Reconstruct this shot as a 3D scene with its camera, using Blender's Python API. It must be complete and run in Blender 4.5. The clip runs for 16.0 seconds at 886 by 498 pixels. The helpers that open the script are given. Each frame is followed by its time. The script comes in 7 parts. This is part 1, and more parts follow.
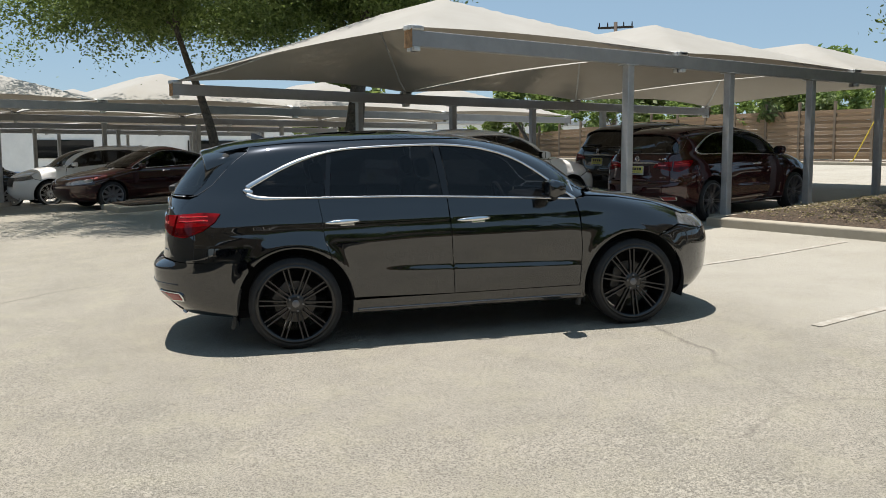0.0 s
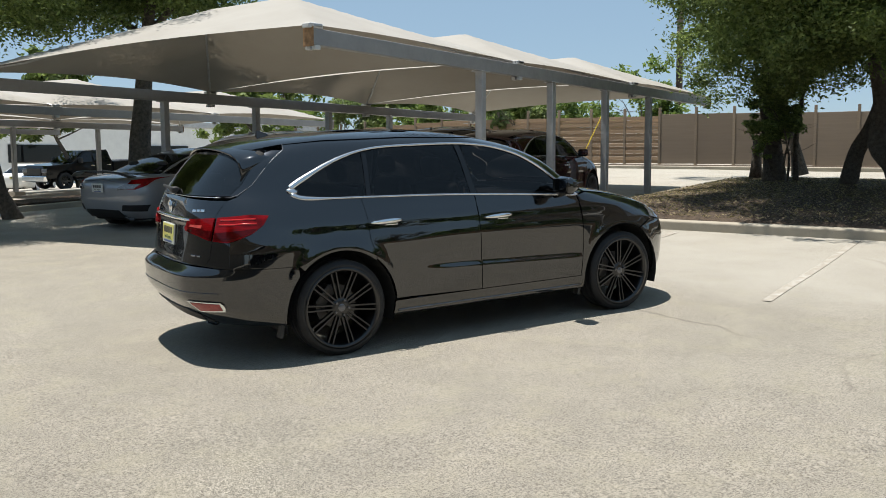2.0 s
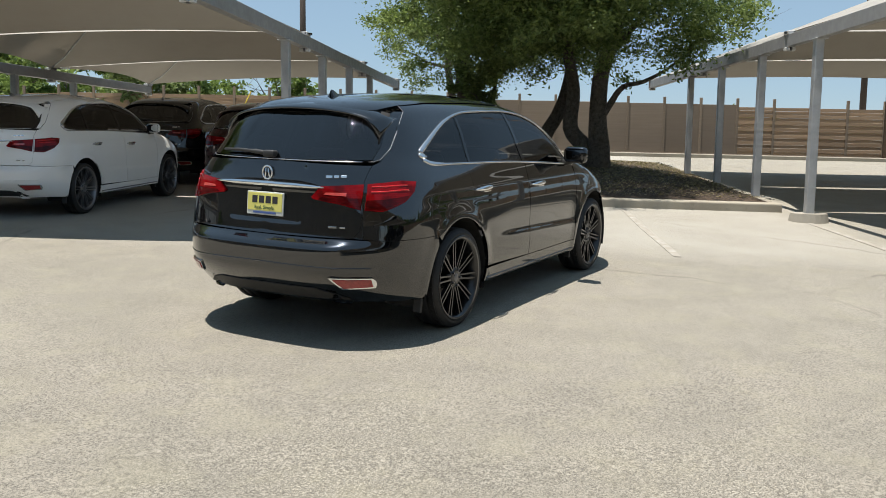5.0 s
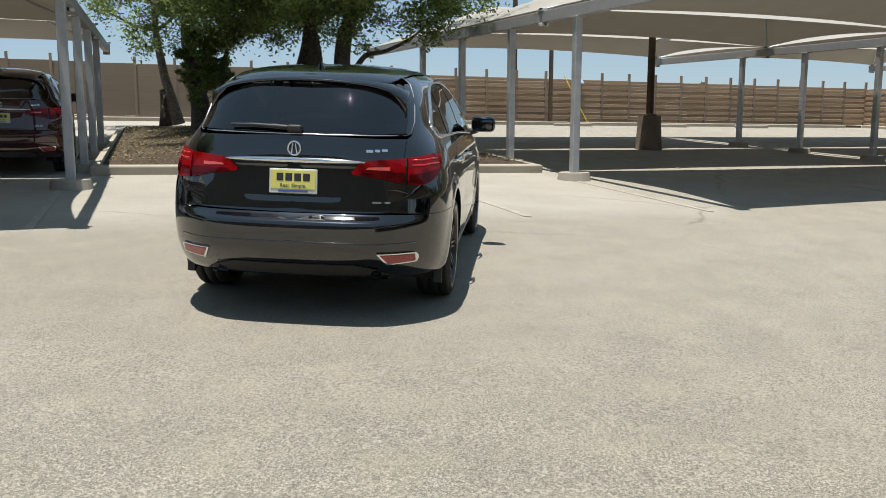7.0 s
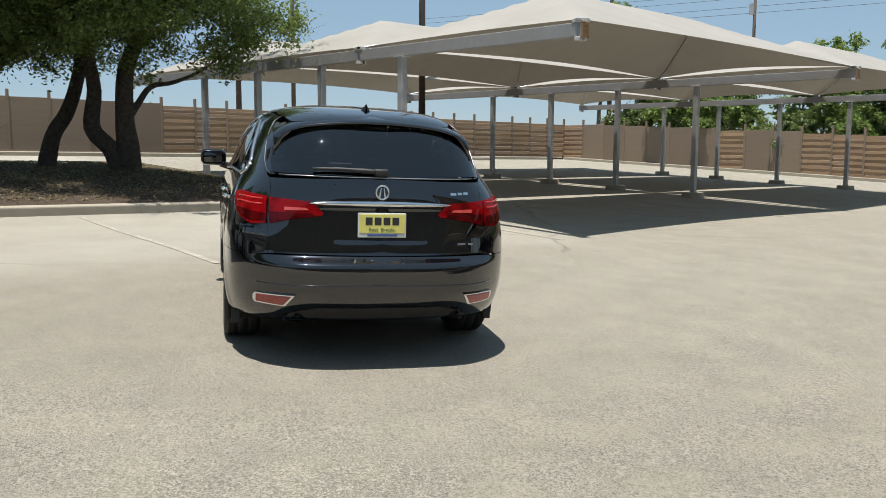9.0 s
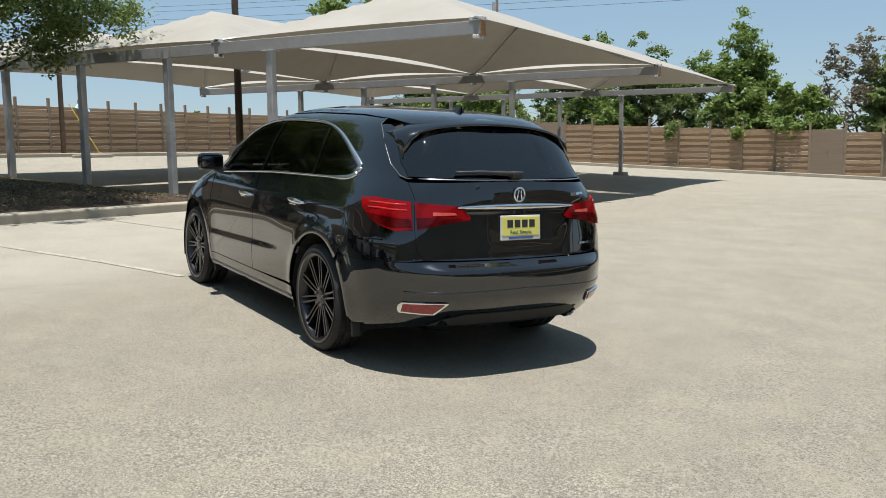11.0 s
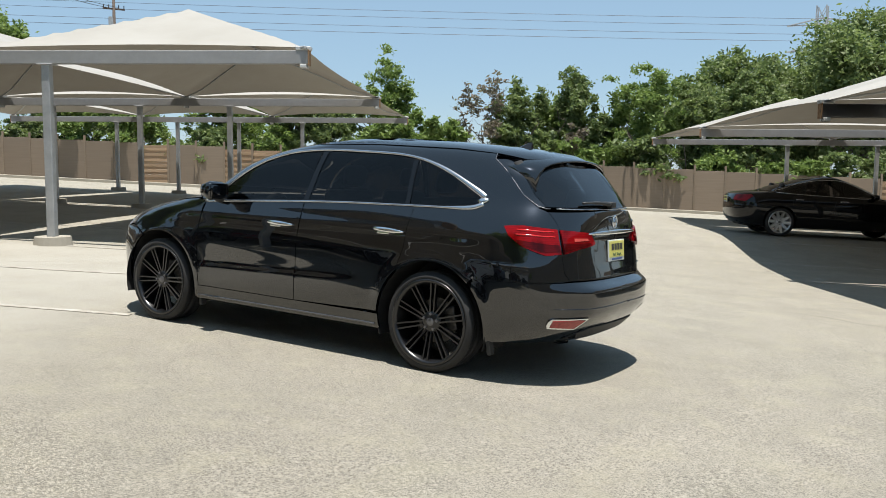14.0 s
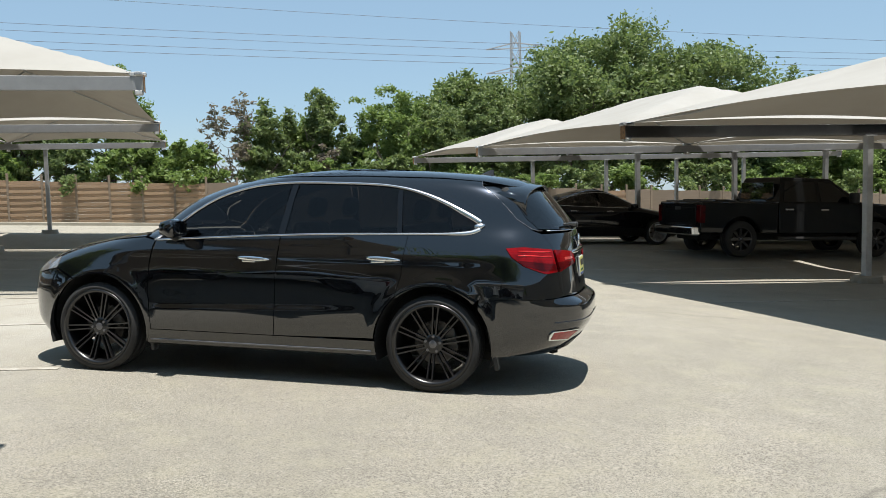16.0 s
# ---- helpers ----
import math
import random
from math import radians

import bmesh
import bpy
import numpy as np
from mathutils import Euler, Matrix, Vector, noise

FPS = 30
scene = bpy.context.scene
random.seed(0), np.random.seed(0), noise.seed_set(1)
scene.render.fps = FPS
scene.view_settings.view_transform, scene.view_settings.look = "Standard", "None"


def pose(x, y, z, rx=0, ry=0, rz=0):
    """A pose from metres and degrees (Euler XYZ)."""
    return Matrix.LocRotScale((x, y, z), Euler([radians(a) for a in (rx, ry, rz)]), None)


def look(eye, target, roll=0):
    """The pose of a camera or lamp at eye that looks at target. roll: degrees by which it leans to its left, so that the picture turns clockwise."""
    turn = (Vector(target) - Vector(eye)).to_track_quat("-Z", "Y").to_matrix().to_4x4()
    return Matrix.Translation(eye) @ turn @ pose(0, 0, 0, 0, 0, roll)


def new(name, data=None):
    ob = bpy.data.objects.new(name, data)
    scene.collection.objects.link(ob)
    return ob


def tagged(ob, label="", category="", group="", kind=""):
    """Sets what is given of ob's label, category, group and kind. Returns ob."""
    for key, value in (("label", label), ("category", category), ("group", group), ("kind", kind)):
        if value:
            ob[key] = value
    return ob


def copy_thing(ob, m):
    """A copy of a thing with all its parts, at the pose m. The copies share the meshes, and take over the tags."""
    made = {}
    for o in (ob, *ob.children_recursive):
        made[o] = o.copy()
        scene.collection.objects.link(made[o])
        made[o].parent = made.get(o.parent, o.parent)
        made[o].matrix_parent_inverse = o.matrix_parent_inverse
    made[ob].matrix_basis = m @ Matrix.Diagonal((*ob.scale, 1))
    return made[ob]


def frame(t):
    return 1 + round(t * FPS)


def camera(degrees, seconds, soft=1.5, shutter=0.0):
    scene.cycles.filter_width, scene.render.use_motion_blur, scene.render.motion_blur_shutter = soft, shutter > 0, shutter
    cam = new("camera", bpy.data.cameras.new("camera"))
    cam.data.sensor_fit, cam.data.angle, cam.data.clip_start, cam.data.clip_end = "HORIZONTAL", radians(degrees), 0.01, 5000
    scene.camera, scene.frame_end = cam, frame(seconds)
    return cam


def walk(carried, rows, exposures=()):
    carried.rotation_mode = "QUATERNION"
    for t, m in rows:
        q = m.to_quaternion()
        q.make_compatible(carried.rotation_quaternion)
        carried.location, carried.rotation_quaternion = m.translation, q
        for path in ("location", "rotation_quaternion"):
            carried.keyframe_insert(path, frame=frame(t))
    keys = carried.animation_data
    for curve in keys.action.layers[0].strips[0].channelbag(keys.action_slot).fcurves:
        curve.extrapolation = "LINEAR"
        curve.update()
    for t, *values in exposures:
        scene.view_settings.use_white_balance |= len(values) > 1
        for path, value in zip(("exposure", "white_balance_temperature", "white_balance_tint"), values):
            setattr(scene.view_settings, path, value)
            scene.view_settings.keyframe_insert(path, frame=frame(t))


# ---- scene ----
cam = camera(53.4, 16.0, 0.9)
PATH = [
    (0, (-1.706, -7.811, 1.45), (-1.293, -5.865, 1.245), -0.2),
    (0.5, (-2.373, -7.668, 1.452), (-1.763, -5.776, 1.226), -0.2),
    (1, (-3.013, -7.432, 1.443), (-2.219, -5.611, 1.213), -0.3),
    (1.5, (-3.677, -7.193, 1.431), (-2.745, -5.436, 1.221), -0.4),
    (2, (-4.267, -6.861, 1.406), (-3.204, -5.178, 1.21), -0.3),
    (2.5, (-4.845, -6.484, 1.397), (-3.651, -4.897, 1.16), 0.5),
    (3, (-5.378, -6.036, 1.379), (-4.026, -4.587, 1.113), 1.7),
    (3.2, (-5.6, -5.848, 1.389), (-4.217, -4.427, 1.131), 1.6),
    (5.3, (-7.223, -3.547, 1.267), (-5.442, -2.668, 1.031), 0.7),
    (5.5, (-7.367, -3.325, 1.267), (-5.564, -2.491, 1.031), 0.8),
    (6, (-7.584, -2.744, 1.265), (-5.713, -2.07, 1.053), 1.4),
    (6.5, (-7.757, -2.123, 1.293), (-5.825, -1.66, 1.063), 1.3),
    (7, (-7.893, -1.51, 1.3), (-5.926, -1.318, 0.997), 0.1),
    (7.5, (-8.007, -0.87, 1.342), (-6.035, -0.775, 1.027), -0.3),
    (8, (-8.026, -0.246, 1.331), (-6.047, -0.235, 1.044), -1.1),
    (8.5, (-7.971, 0.344, 1.365), (-5.997, 0.147, 1.11), -0.5),
    (9, (-7.904, 0.993, 1.381), (-5.981, 0.494, 1.148), 0.3),
    (9.2, (-7.836, 1.26, 1.401), (-5.935, 0.689, 1.156), 0.2),
    (11.3, (-6.73, 3.637, 1.446), (-5.1, 2.5, 1.218), -0.7),
    (11.5, (-6.628, 3.871, 1.442), (-5.045, 2.666, 1.232), -0.8),
    (12, (-6.302, 4.384, 1.449), (-4.843, 3.027, 1.277), -0.9),
    (12.5, (-5.91, 4.822, 1.466), (-4.545, 3.367, 1.313), -0.9),
    (13, (-5.54, 5.251, 1.475), (-4.277, 3.71, 1.297), -0.2),
    (13.5, (-5.142, 5.664, 1.49), (-3.98, 4.049, 1.286), 0.2),
    (14, (-4.786, 6.114, 1.517), (-3.73, 4.428, 1.319), 0.5),
    (14.5, (-4.363, 6.462, 1.541), (-3.417, 4.708, 1.374), 0.2),
    (15, (-3.951, 6.786, 1.563), (-3.164, 4.953, 1.42), -0.2),
    (15.5, (-3.497, 6.973, 1.587), (-2.871, 5.079, 1.437), -0.9),
    (16, (-3.052, 7.179, 1.608), (-2.578, 5.243, 1.448), -1.3),
]
# the camera's white balance drifts cooler late in the shot
walk(cam, [(t, look(eye, target, roll)) for t, eye, target, roll in PATH],
     [(0, 0.61, 6600, 12), (5.5, 0.64, 6600, 12), (7.5, 0.54, 6600, 12), (9.2, 0.52, 6600, 12), (11.3, 0.60, 6560, 11.5), (13.5, 0.74, 6500, 11), (16, 0.77, 6440, 10.5)])

# ---------------------------------------------------------------- world, sun
# The lot slopes gently: LOT turns coordinates on the tilted ground into the level world.
LOT = Matrix(((0.99955, -0.00044, -0.03004, 0), (-0.00044, 0.99958, -0.02906, 0), (0.03004, 0.02906, 0.99913, 0), (0, 0, 0, 1)))
SUN_WAY = LOT.to_3x3() @ Vector((-0.10, 0.12, 1.0)).normalized()
world = bpy.data.worlds.new("world")
scene.world = world
world.use_nodes = True
wn = world.node_tree
wn.nodes.clear()
sky = wn.nodes.new("ShaderNodeTexSky")
sky.sky_type = "NISHITA"
sky.sun_disc = False
sky.sun_elevation = math.asin(SUN_WAY.z)
sky.sun_rotation = math.atan2(SUN_WAY.x, SUN_WAY.y)
sky.air_density, sky.dust_density, sky.ozone_density = 0.85, 0.12, 1.7
bg = wn.nodes.new("ShaderNodeBackground")
bg.inputs[1].default_value = 0.066
wo = wn.nodes.new("ShaderNodeOutputWorld")
# thin summer haze evens the sky out towards a pale blue
haze = wn.nodes.new("ShaderNodeMix")
haze.data_type = "RGBA"
haze.inputs["Factor"].default_value = 0.6
wn.links.new(sky.outputs[0], haze.inputs["A"])
haze.inputs["B"].default_value = (3.7, 5.6, 7.2, 1)
wn.links.new(haze.outputs["Result"], bg.inputs[0])
wn.links.new(bg.outputs[0], wo.inputs[0])
sun = new("sun", bpy.data.lights.new("sun", "SUN"))
sun.data.energy, sun.data.angle, sun.data.color = 4.95, radians(0.55), (1.0, 0.965, 0.895)
sun.matrix_world = look(SUN_WAY * 60, (0, 0, 0))
scene.view_settings.exposure = 0.0


# ---------------------------------------------------------------- materials
class Mat:
    """A node material with short helpers."""

    def __init__(self, name, rough=0.6, metal=0.0, color=(0.5, 0.5, 0.5)):
        self.m = bpy.data.materials.new(name)
        self.m.use_nodes = True
        self.t = self.m.node_tree
        self.b = self.t.nodes["Principled BSDF"]
        self.set("Roughness", rough), self.set("Metallic", metal), self.set("Base Color", (*color, 1))
        self.co = self.t.nodes.new("ShaderNodeTexCoord").outputs["Object"]
        self.m.diffuse_color = (*color, 1)

    def set(self, key, value):
        self.b.inputs[key].default_value = value

    def link(self, a, b):
        self.t.links.new(a, b)

    def noise(self, scale, detail=4.0, rough=0.55, co=None, dist=0.0):
        n = self.t.nodes.new("ShaderNodeTexNoise")
        n.inputs["Scale"].default_value, n.inputs["Detail"].default_value = scale, detail
        n.inputs["Roughness"].default_value, n.inputs["Distortion"].default_value = rough, dist
        self.link(co or self.co, n.inputs["Vector"])
        return n.outputs["Fac"]

    def voronoi(self, scale, feature="F1", out="Distance"):
        n = self.t.nodes.new("ShaderNodeTexVoronoi")
        n.feature = feature
        n.inputs["Scale"].default_value = scale
        self.link(self.co, n.inputs["Vector"])
        return n.outputs[out]

    def ramp(self, fac, *stops):
        n = self.t.nodes.new("ShaderNodeValToRGB")
        while len(n.color_ramp.elements) < len(stops):
            n.color_ramp.elements.new(0.5)
        for e, (p, c) in zip(n.color_ramp.elements, stops):
            e.position = p
            e.color = (c, c, c, 1) if isinstance(c, (int, float)) else (*c, 1)
        self.link(fac, n.inputs[0])
        return n.outputs[0]

    def mix(self, a, b, fac=0.5, kind="MIX"):
        n = self.t.nodes.new("ShaderNodeMix")
        n.data_type, n.blend_type = "RGBA", kind
        for sock, v in ((n.inputs["Factor"], fac), (n.inputs["A"], a), (n.inputs["B"], b)):
            if isinstance(v, (int, float)):
                sock.default_value = v if sock.type == "VALUE" else (v, v, v, 1)
            elif isinstance(v, tuple):
                sock.default_value = (*v, 1)
            else:
                self.link(v, sock)
        return n.outputs["Result"]

    def color(self, c):
        self.link(c, self.b.inputs["Base Color"])
        return self

    def rough(self, c):
        self.link(c, self.b.inputs["Roughness"])
        return self

    def bump(self, h, strength=0.3, distance=0.01):
        n = self.t.nodes.new("ShaderNodeBump")
        n.inputs["Strength"].default_value, n.inputs["Distance"].default_value = strength, distance
        self.link(h, n.inputs["Height"])
        self.link(n.outputs[0], self.b.inputs["Normal"])
        return self

    def random(self):
        return self.t.nodes.new("ShaderNodeObjectInfo").outputs["Random"]

    def island(self):
        return self.t.nodes.new("ShaderNodeNewGeometry").outputs["Random Per Island"]


def m_asphalt():
    m = Mat("worn_asphalt", 0.92, 0, (0.223, 0.205, 0.174))
    big = m.ramp(m.noise(0.13, 5, 0.6), (0.3, 0.0), (0.7, 1.0))
    mid = m.ramp(m.noise(1.1, 5, 0.65), (0.35, 0.0), (0.65, 1.0))
    grain = m.voronoi(95)
    speck = m.ramp(m.noise(88, 5, 0.8), (0.39, 0.0), (0.54, 1.0))
    chip = m.ramp(m.noise(38, 5, 0.85), (0.38, 1.0), (0.46, 0.0))
    c = m.mix((0.338, 0.311, 0.253), (0.403, 0.372, 0.31), big)
    c = m.mix(c, (0.248, 0.232, 0.192), m.mix(0.0, 0.5, mid))
    c = m.mix(c, (0.105, 0.0961, 0.0806), m.mix(0.74, 0.0, speck))
    c = m.mix(c, (0.352, 0.327, 0.243), m.ramp(m.noise(2.6, 5, 0.6), (0.48, 0.0), (0.66, 0.38)))
    c = m.mix(c, (0.093, 0.0856, 0.0713), m.mix(0.0, 0.46, chip))
    mp = m.t.nodes.new("ShaderNodeMapping")
    mp.inputs["Rotation"].default_value = (0, 0, radians(-25))
    m.link(m.co, mp.inputs[0])
    sp = m.t.nodes.new("ShaderNodeSeparateXYZ")
    wob = m.t.nodes.new("ShaderNodeVectorMath")
    wob.operation = "MULTIPLY_ADD"
    nz2 = m.t.nodes.new("ShaderNodeTexNoise")
    nz2.inputs["Scale"].default_value, nz2.inputs["Detail"].default_value = 0.9, 6
    m.link(m.co, nz2.inputs["Vector"])
    m.link(nz2.outputs["Color"], wob.inputs[0])
    wob.inputs[1].default_value = (1.6, 1.6, 0)
    m.link(mp.outputs[0], wob.inputs[2])
    m.link(wob.outputs[0], sp.inputs[0])
    fx = m.t.nodes.new("ShaderNodeMapRange")
    fx.inputs["From Min"].default_value, fx.inputs["From Max"].default_value = 2.2, 3.6
    m.link(sp.outputs["X"], fx.inputs["Value"])
    fy = m.t.nodes.new("ShaderNodeMapRange")
    fy.inputs["From Min"].default_value, fy.inputs["From Max"].default_value = -5.4, -4.2
    m.link(sp.outputs["Y"], fy.inputs["Value"])
    field = m.mix(0.0, m.mix(0.0, 0.85, m.mix(fx.outputs[0], fy.outputs[0], 1.0, "MULTIPLY")), m.ramp(m.noise(0.7, 5, 0.6), (0.25, 0.35), (0.6, 1.0)))
    c = m.mix(c, (0.391, 0.369, 0.319), field)
    light = m.ramp(m.voronoi(60, "F1", "Color"), (0.8, 0.0), (0.92, 1.0))
    c = m.mix(c, (0.384, 0.353, 0.298), m.mix(0.0, 0.6, light))
    warp = m.t.nodes.new("ShaderNodeVectorMath")
    warp.operation = "MULTIPLY_ADD"
    nz = m.t.nodes.new("ShaderNodeTexNoise")
    nz.inputs["Scale"].default_value, nz.inputs["Detail"].default_value = 1.7, 6
    m.link(m.co, nz.inputs["Vector"])
    m.link(nz.outputs["Color"], warp.inputs[0])
    warp.inputs[1].default_value = (0.5, 0.5, 0.0)
    m.link(m.co, warp.inputs[2])
    vc = m.t.nodes.new("ShaderNodeTexVoronoi")
    vc.feature = "DISTANCE_TO_EDGE"
    vc.inputs["Scale"].default_value = 0.115
    m.link(warp.outputs[0], vc.inputs["Vector"])
    crack = m.ramp(vc.outputs["Distance"], (0.0, 0.5), (0.0005, 0.25), (0.0012, 0.0))
    here = m.ramp(m.noise(0.35, 4), (0.46, 0.0), (0.58, 1.0))
    c = m.mix(c, (0.0744, 0.0651, 0.0558), m.mix(0.0, here, crack))
    m.color(c)
    m.bump(m.mix(grain, m.mix(speck, chip, 0.4), 0.6), 0.75, 0.014)
    return m.m


def m_concrete(name="pale_concrete", a=(0.322, 0.298, 0.248), b=(0.248, 0.226, 0.186)):
    m = Mat(name, 0.9, 0, a)
    c = m.mix(a, b, m.ramp(m.noise(1.3, 6, 0.65), (0.35, 0.0), (0.7, 1.0)))
    c = m.mix(c, (0.136, 0.124, 0.105), m.ramp(m.noise(9, 5, 0.7), (0.62, 0.0), (0.8, 0.5)))
    c = m.mix(c, (0.186, 0.167, 0.143), m.ramp(m.noise(120, 2), (0.55, 0.0), (0.75, 0.5)))
    m.color(c)
    m.bump(m.noise(90, 4), 0.25, 0.006)
    return m.m


def m_paint_line():
    m = Mat("worn_line_paint", 0.8, 0, (0.434, 0.422, 0.384))
    c = m.mix((0.446, 0.434, 0.397), (0.285, 0.26, 0.217), m.ramp(m.noise(7, 6, 0.75), (0.31, 0.0), (0.53, 1.0)))
    c = m.mix(c, (0.186, 0.167, 0.136), m.ramp(m.noise(110, 2), (0.52, 0.0), (0.7, 0.7)))
    m.color(c)
    return m.m


def m_mulch():
    m = Mat("bark_mulch", 0.95, 0, (0.055, 0.038, 0.024))
    chips = m.voronoi(38, "F1", "Color")
    c = m.mix((0.0246, 0.017, 0.0112), (0.098, 0.066, 0.042), m.ramp(chips, (0.25, 0.0), (0.8, 1.0)))
    c = m.mix(c, (0.088, 0.064, 0.041), m.ramp(m.noise(0.9, 6, 0.7), (0.46, 0.0), (0.68, 0.7)))
    c = m.mix(c, (0.0268, 0.0201, 0.0134), m.ramp(m.noise(7, 6, 0.8), (0.55, 0.0), (0.7, 0.6)))
    m.color(c)
    m.bump(m.voronoi(38), 0.9, 0.03)
    return m.m


def m_fabric():
    m = Mat("canopy_fabric", 0.75, 0, (0.434, 0.409, 0.36))
    c = m.mix((0.316, 0.304, 0.279), (0.267, 0.254, 0.226), m.ramp(m.noise(0.8, 5, 0.6), (0.3, 0.0), (0.72, 1.0)))
    c = m.mix(c, (0.279, 0.248, 0.205), m.ramp(m.noise(3.5, 6, 0.7), (0.66, 0.0), (0.85, 0.35)))
    m.color(c)
    m.bump(m.noise(420, 2), 0.12, 0.002)
    tr = m.t.nodes.new("ShaderNodeBsdfTranslucent")
    tr.inputs[0].default_value = (0.62, 0.52, 0.38, 1)
    mx = m.t.nodes.new("ShaderNodeMixShader")
    mx.inputs[0].default_value = 0.045
    out = m.t.nodes["Material Output"]
    m.link(m.b.outputs[0], mx.inputs[1])
    m.link(tr.outputs[0], mx.inputs[2])
    m.link(mx.outputs[0], out.inputs[0])
    return m.m


def m_steel(name="galvanised_steel", c1=(0.46, 0.47, 0.48), c2=(0.34, 0.35, 0.36), metal=0.55, rough=0.5):
    m = Mat(name, rough, metal, c1)
    c = m.mix(c1, c2, m.ramp(m.noise(3, 6, 0.7), (0.35, 0.0), (0.7, 1.0)))
    c = m.mix(c, (0.24, 0.17, 0.11), m.ramp(m.noise(6, 6, 0.8), (0.68, 0.0), (0.85, 0.5)))
    m.color(c)
    m.rough(m.ramp(m.noise(11, 4), (0.3, rough - 0.1), (0.7, rough + 0.15)))
    return m.m


def m_wood(name, a, b, s=1.0):
    m = Mat(name, 0.8, 0, a)
    mp = m.t.nodes.new("ShaderNodeMapping")
    mp.inputs["Scale"].default_value = (0.6, 0.6, 14)
    m.link(m.co, mp.inputs[0])
    c = m.mix(a, b, m.ramp(m.noise(2.2 * s, 6, 0.7, mp.outputs[0]), (0.3, 0.0), (0.7, 1.0)))
    c = m.mix(c, tuple(v * 0.6 for v in b), m.mix(0.0, 0.5, m.random()))
    m.color(c)
    m.bump(m.noise(9 * s, 4, 0.6, mp.outputs[0]), 0.3, 0.01)
    return m.m


def m_bark():
    m = Mat("oak_bark", 0.95, 0, (0.05, 0.04, 0.03))
    c = m.mix((0.040, 0.032, 0.025), (0.185, 0.155, 0.122), m.ramp(m.noise(14, 6, 0.75), (0.3, 0.0), (0.7, 1.0)))
    m.color(c)
    m.bump(m.noise(22, 6, 0.8), 1.0, 0.05)
    return m.m


def m_leaf(name, a, b):
    m = Mat(name, 0.55, 0, a)
    c = m.mix(a, b, m.island())
    m.color(c)
    tr = m.t.nodes.new("ShaderNodeBsdfTranslucent")
    m.link(m.mix(c, (0.13, 0.19, 0.03), 0.35), tr.inputs[0])
    mx = m.t.nodes.new("ShaderNodeMixShader")
    mx.inputs[0].default_value = 0.48
    m.link(m.b.outputs[0], mx.inputs[1])
    m.link(tr.outputs[0], mx.inputs[2])
    m.link(mx.outputs[0], m.t.nodes["Material Output"].inputs[0])
    return m.m


def m_plain(name, color, rough=0.5, metal=0.0, var=0.12, scale=4.0, coat=0.0):
    m = Mat(name, rough, metal, color)
    lo = tuple(v * (1 - var) for v in color)
    hi = tuple(min(1, v * (1 + var)) for v in color)
    m.color(m.mix(lo, hi, m.ramp(m.noise(scale, 5, 0.65), (0.3, 0.0), (0.7, 1.0))))
    if coat:
        m.set("Coat Weight", coat)
        m.set("Coat Roughness", 0.02)
    return m.m


def m_car_paint(name, color, flake=0.3, rough=0.28, ior=1.65):
    m = Mat(name, rough, flake, color)
    m.set("Specular IOR Level", 0.0)
    dust = m.ramp(m.noise(2.2, 6, 0.7), (0.45, 0.0), (0.85, 0.012))
    m.color(m.mix(color, (0.3, 0.28, 0.25), dust))
    m.set("Coat Weight", 1.0)
    m.set("Coat Roughness", 0.015)
    m.set("Coat IOR", ior)
    return m.m


def m_glass(name, tint=(0.02, 0.024, 0.03), see=0.25, ior=1.46):
    """Tinted car glass: a dark film that lets some light through, under a glossy face."""
    m = Mat(name, 0.02, 0, tint)
    m.set("IOR", 1.52)
    m.set("Specular IOR Level", 0.6)
    tr = m.t.nodes.new("ShaderNodeBsdfTransparent")
    tr.inputs[0].default_value = (see, see * 1.02, see * 1.05, 1)
    gl = m.t.nodes.new("ShaderNodeBsdfGlossy")
    gl.inputs["Roughness"].default_value = 0.01
    fr = m.t.nodes.new("ShaderNodeFresnel")
    fr.inputs["IOR"].default_value = ior
    mx = m.t.nodes.new("ShaderNodeMixShader")
    m.link(fr.outputs[0], mx.inputs[0])
    m.link(tr.outputs[0], mx.inputs[1])
    m.link(gl.outputs[0], mx.inputs[2])
    m.link(mx.outputs[0], m.t.nodes["Material Output"].inputs[0])
    return m.m


ASPHALT, CONCRETE, LINE = m_asphalt(), m_concrete(), m_paint_line()
KERB = m_concrete("kerb_concrete", (0.372, 0.338, 0.27), (0.285, 0.254, 0.202))
MULCH, FABRIC, STEEL = m_mulch(), m_fabric(), m_steel()
BEAM = m_steel("painted_grey_beam", (0.31, 0.31, 0.31), (0.26, 0.26, 0.26), 0.15, 0.45)
BRONZE = m_steel("dark_bronze_pole", (0.12, 0.085, 0.065), (0.07, 0.055, 0.045), 0.3, 0.5)
CABLE = m_plain("black_cable", (0.02, 0.02, 0.02), 0.6)
WOOD = m_wood("cedar_boards", (0.42, 0.285, 0.175), (0.30, 0.20, 0.12))
TANPANEL = m_wood("tan_mesh_screen", (0.26, 0.201, 0.146), (0.213, 0.161, 0.114), 0.3)
POSTWOOD = m_wood("grey_fence_post", (0.298, 0.229, 0.161), (0.205, 0.155, 0.108))
POLEWOOD = m_wood("creosoted_pole", (0.0868, 0.062, 0.0465), (0.0558, 0.0403, 0.031))
BARK = m_bark()
OAK = m_leaf("live_oak_leaf", (0.075, 0.116, 0.032), (0.275, 0.35, 0.105))
LUSH = m_leaf("bright_green_leaf", (0.105, 0.17, 0.04), (0.25, 0.335, 0.095))
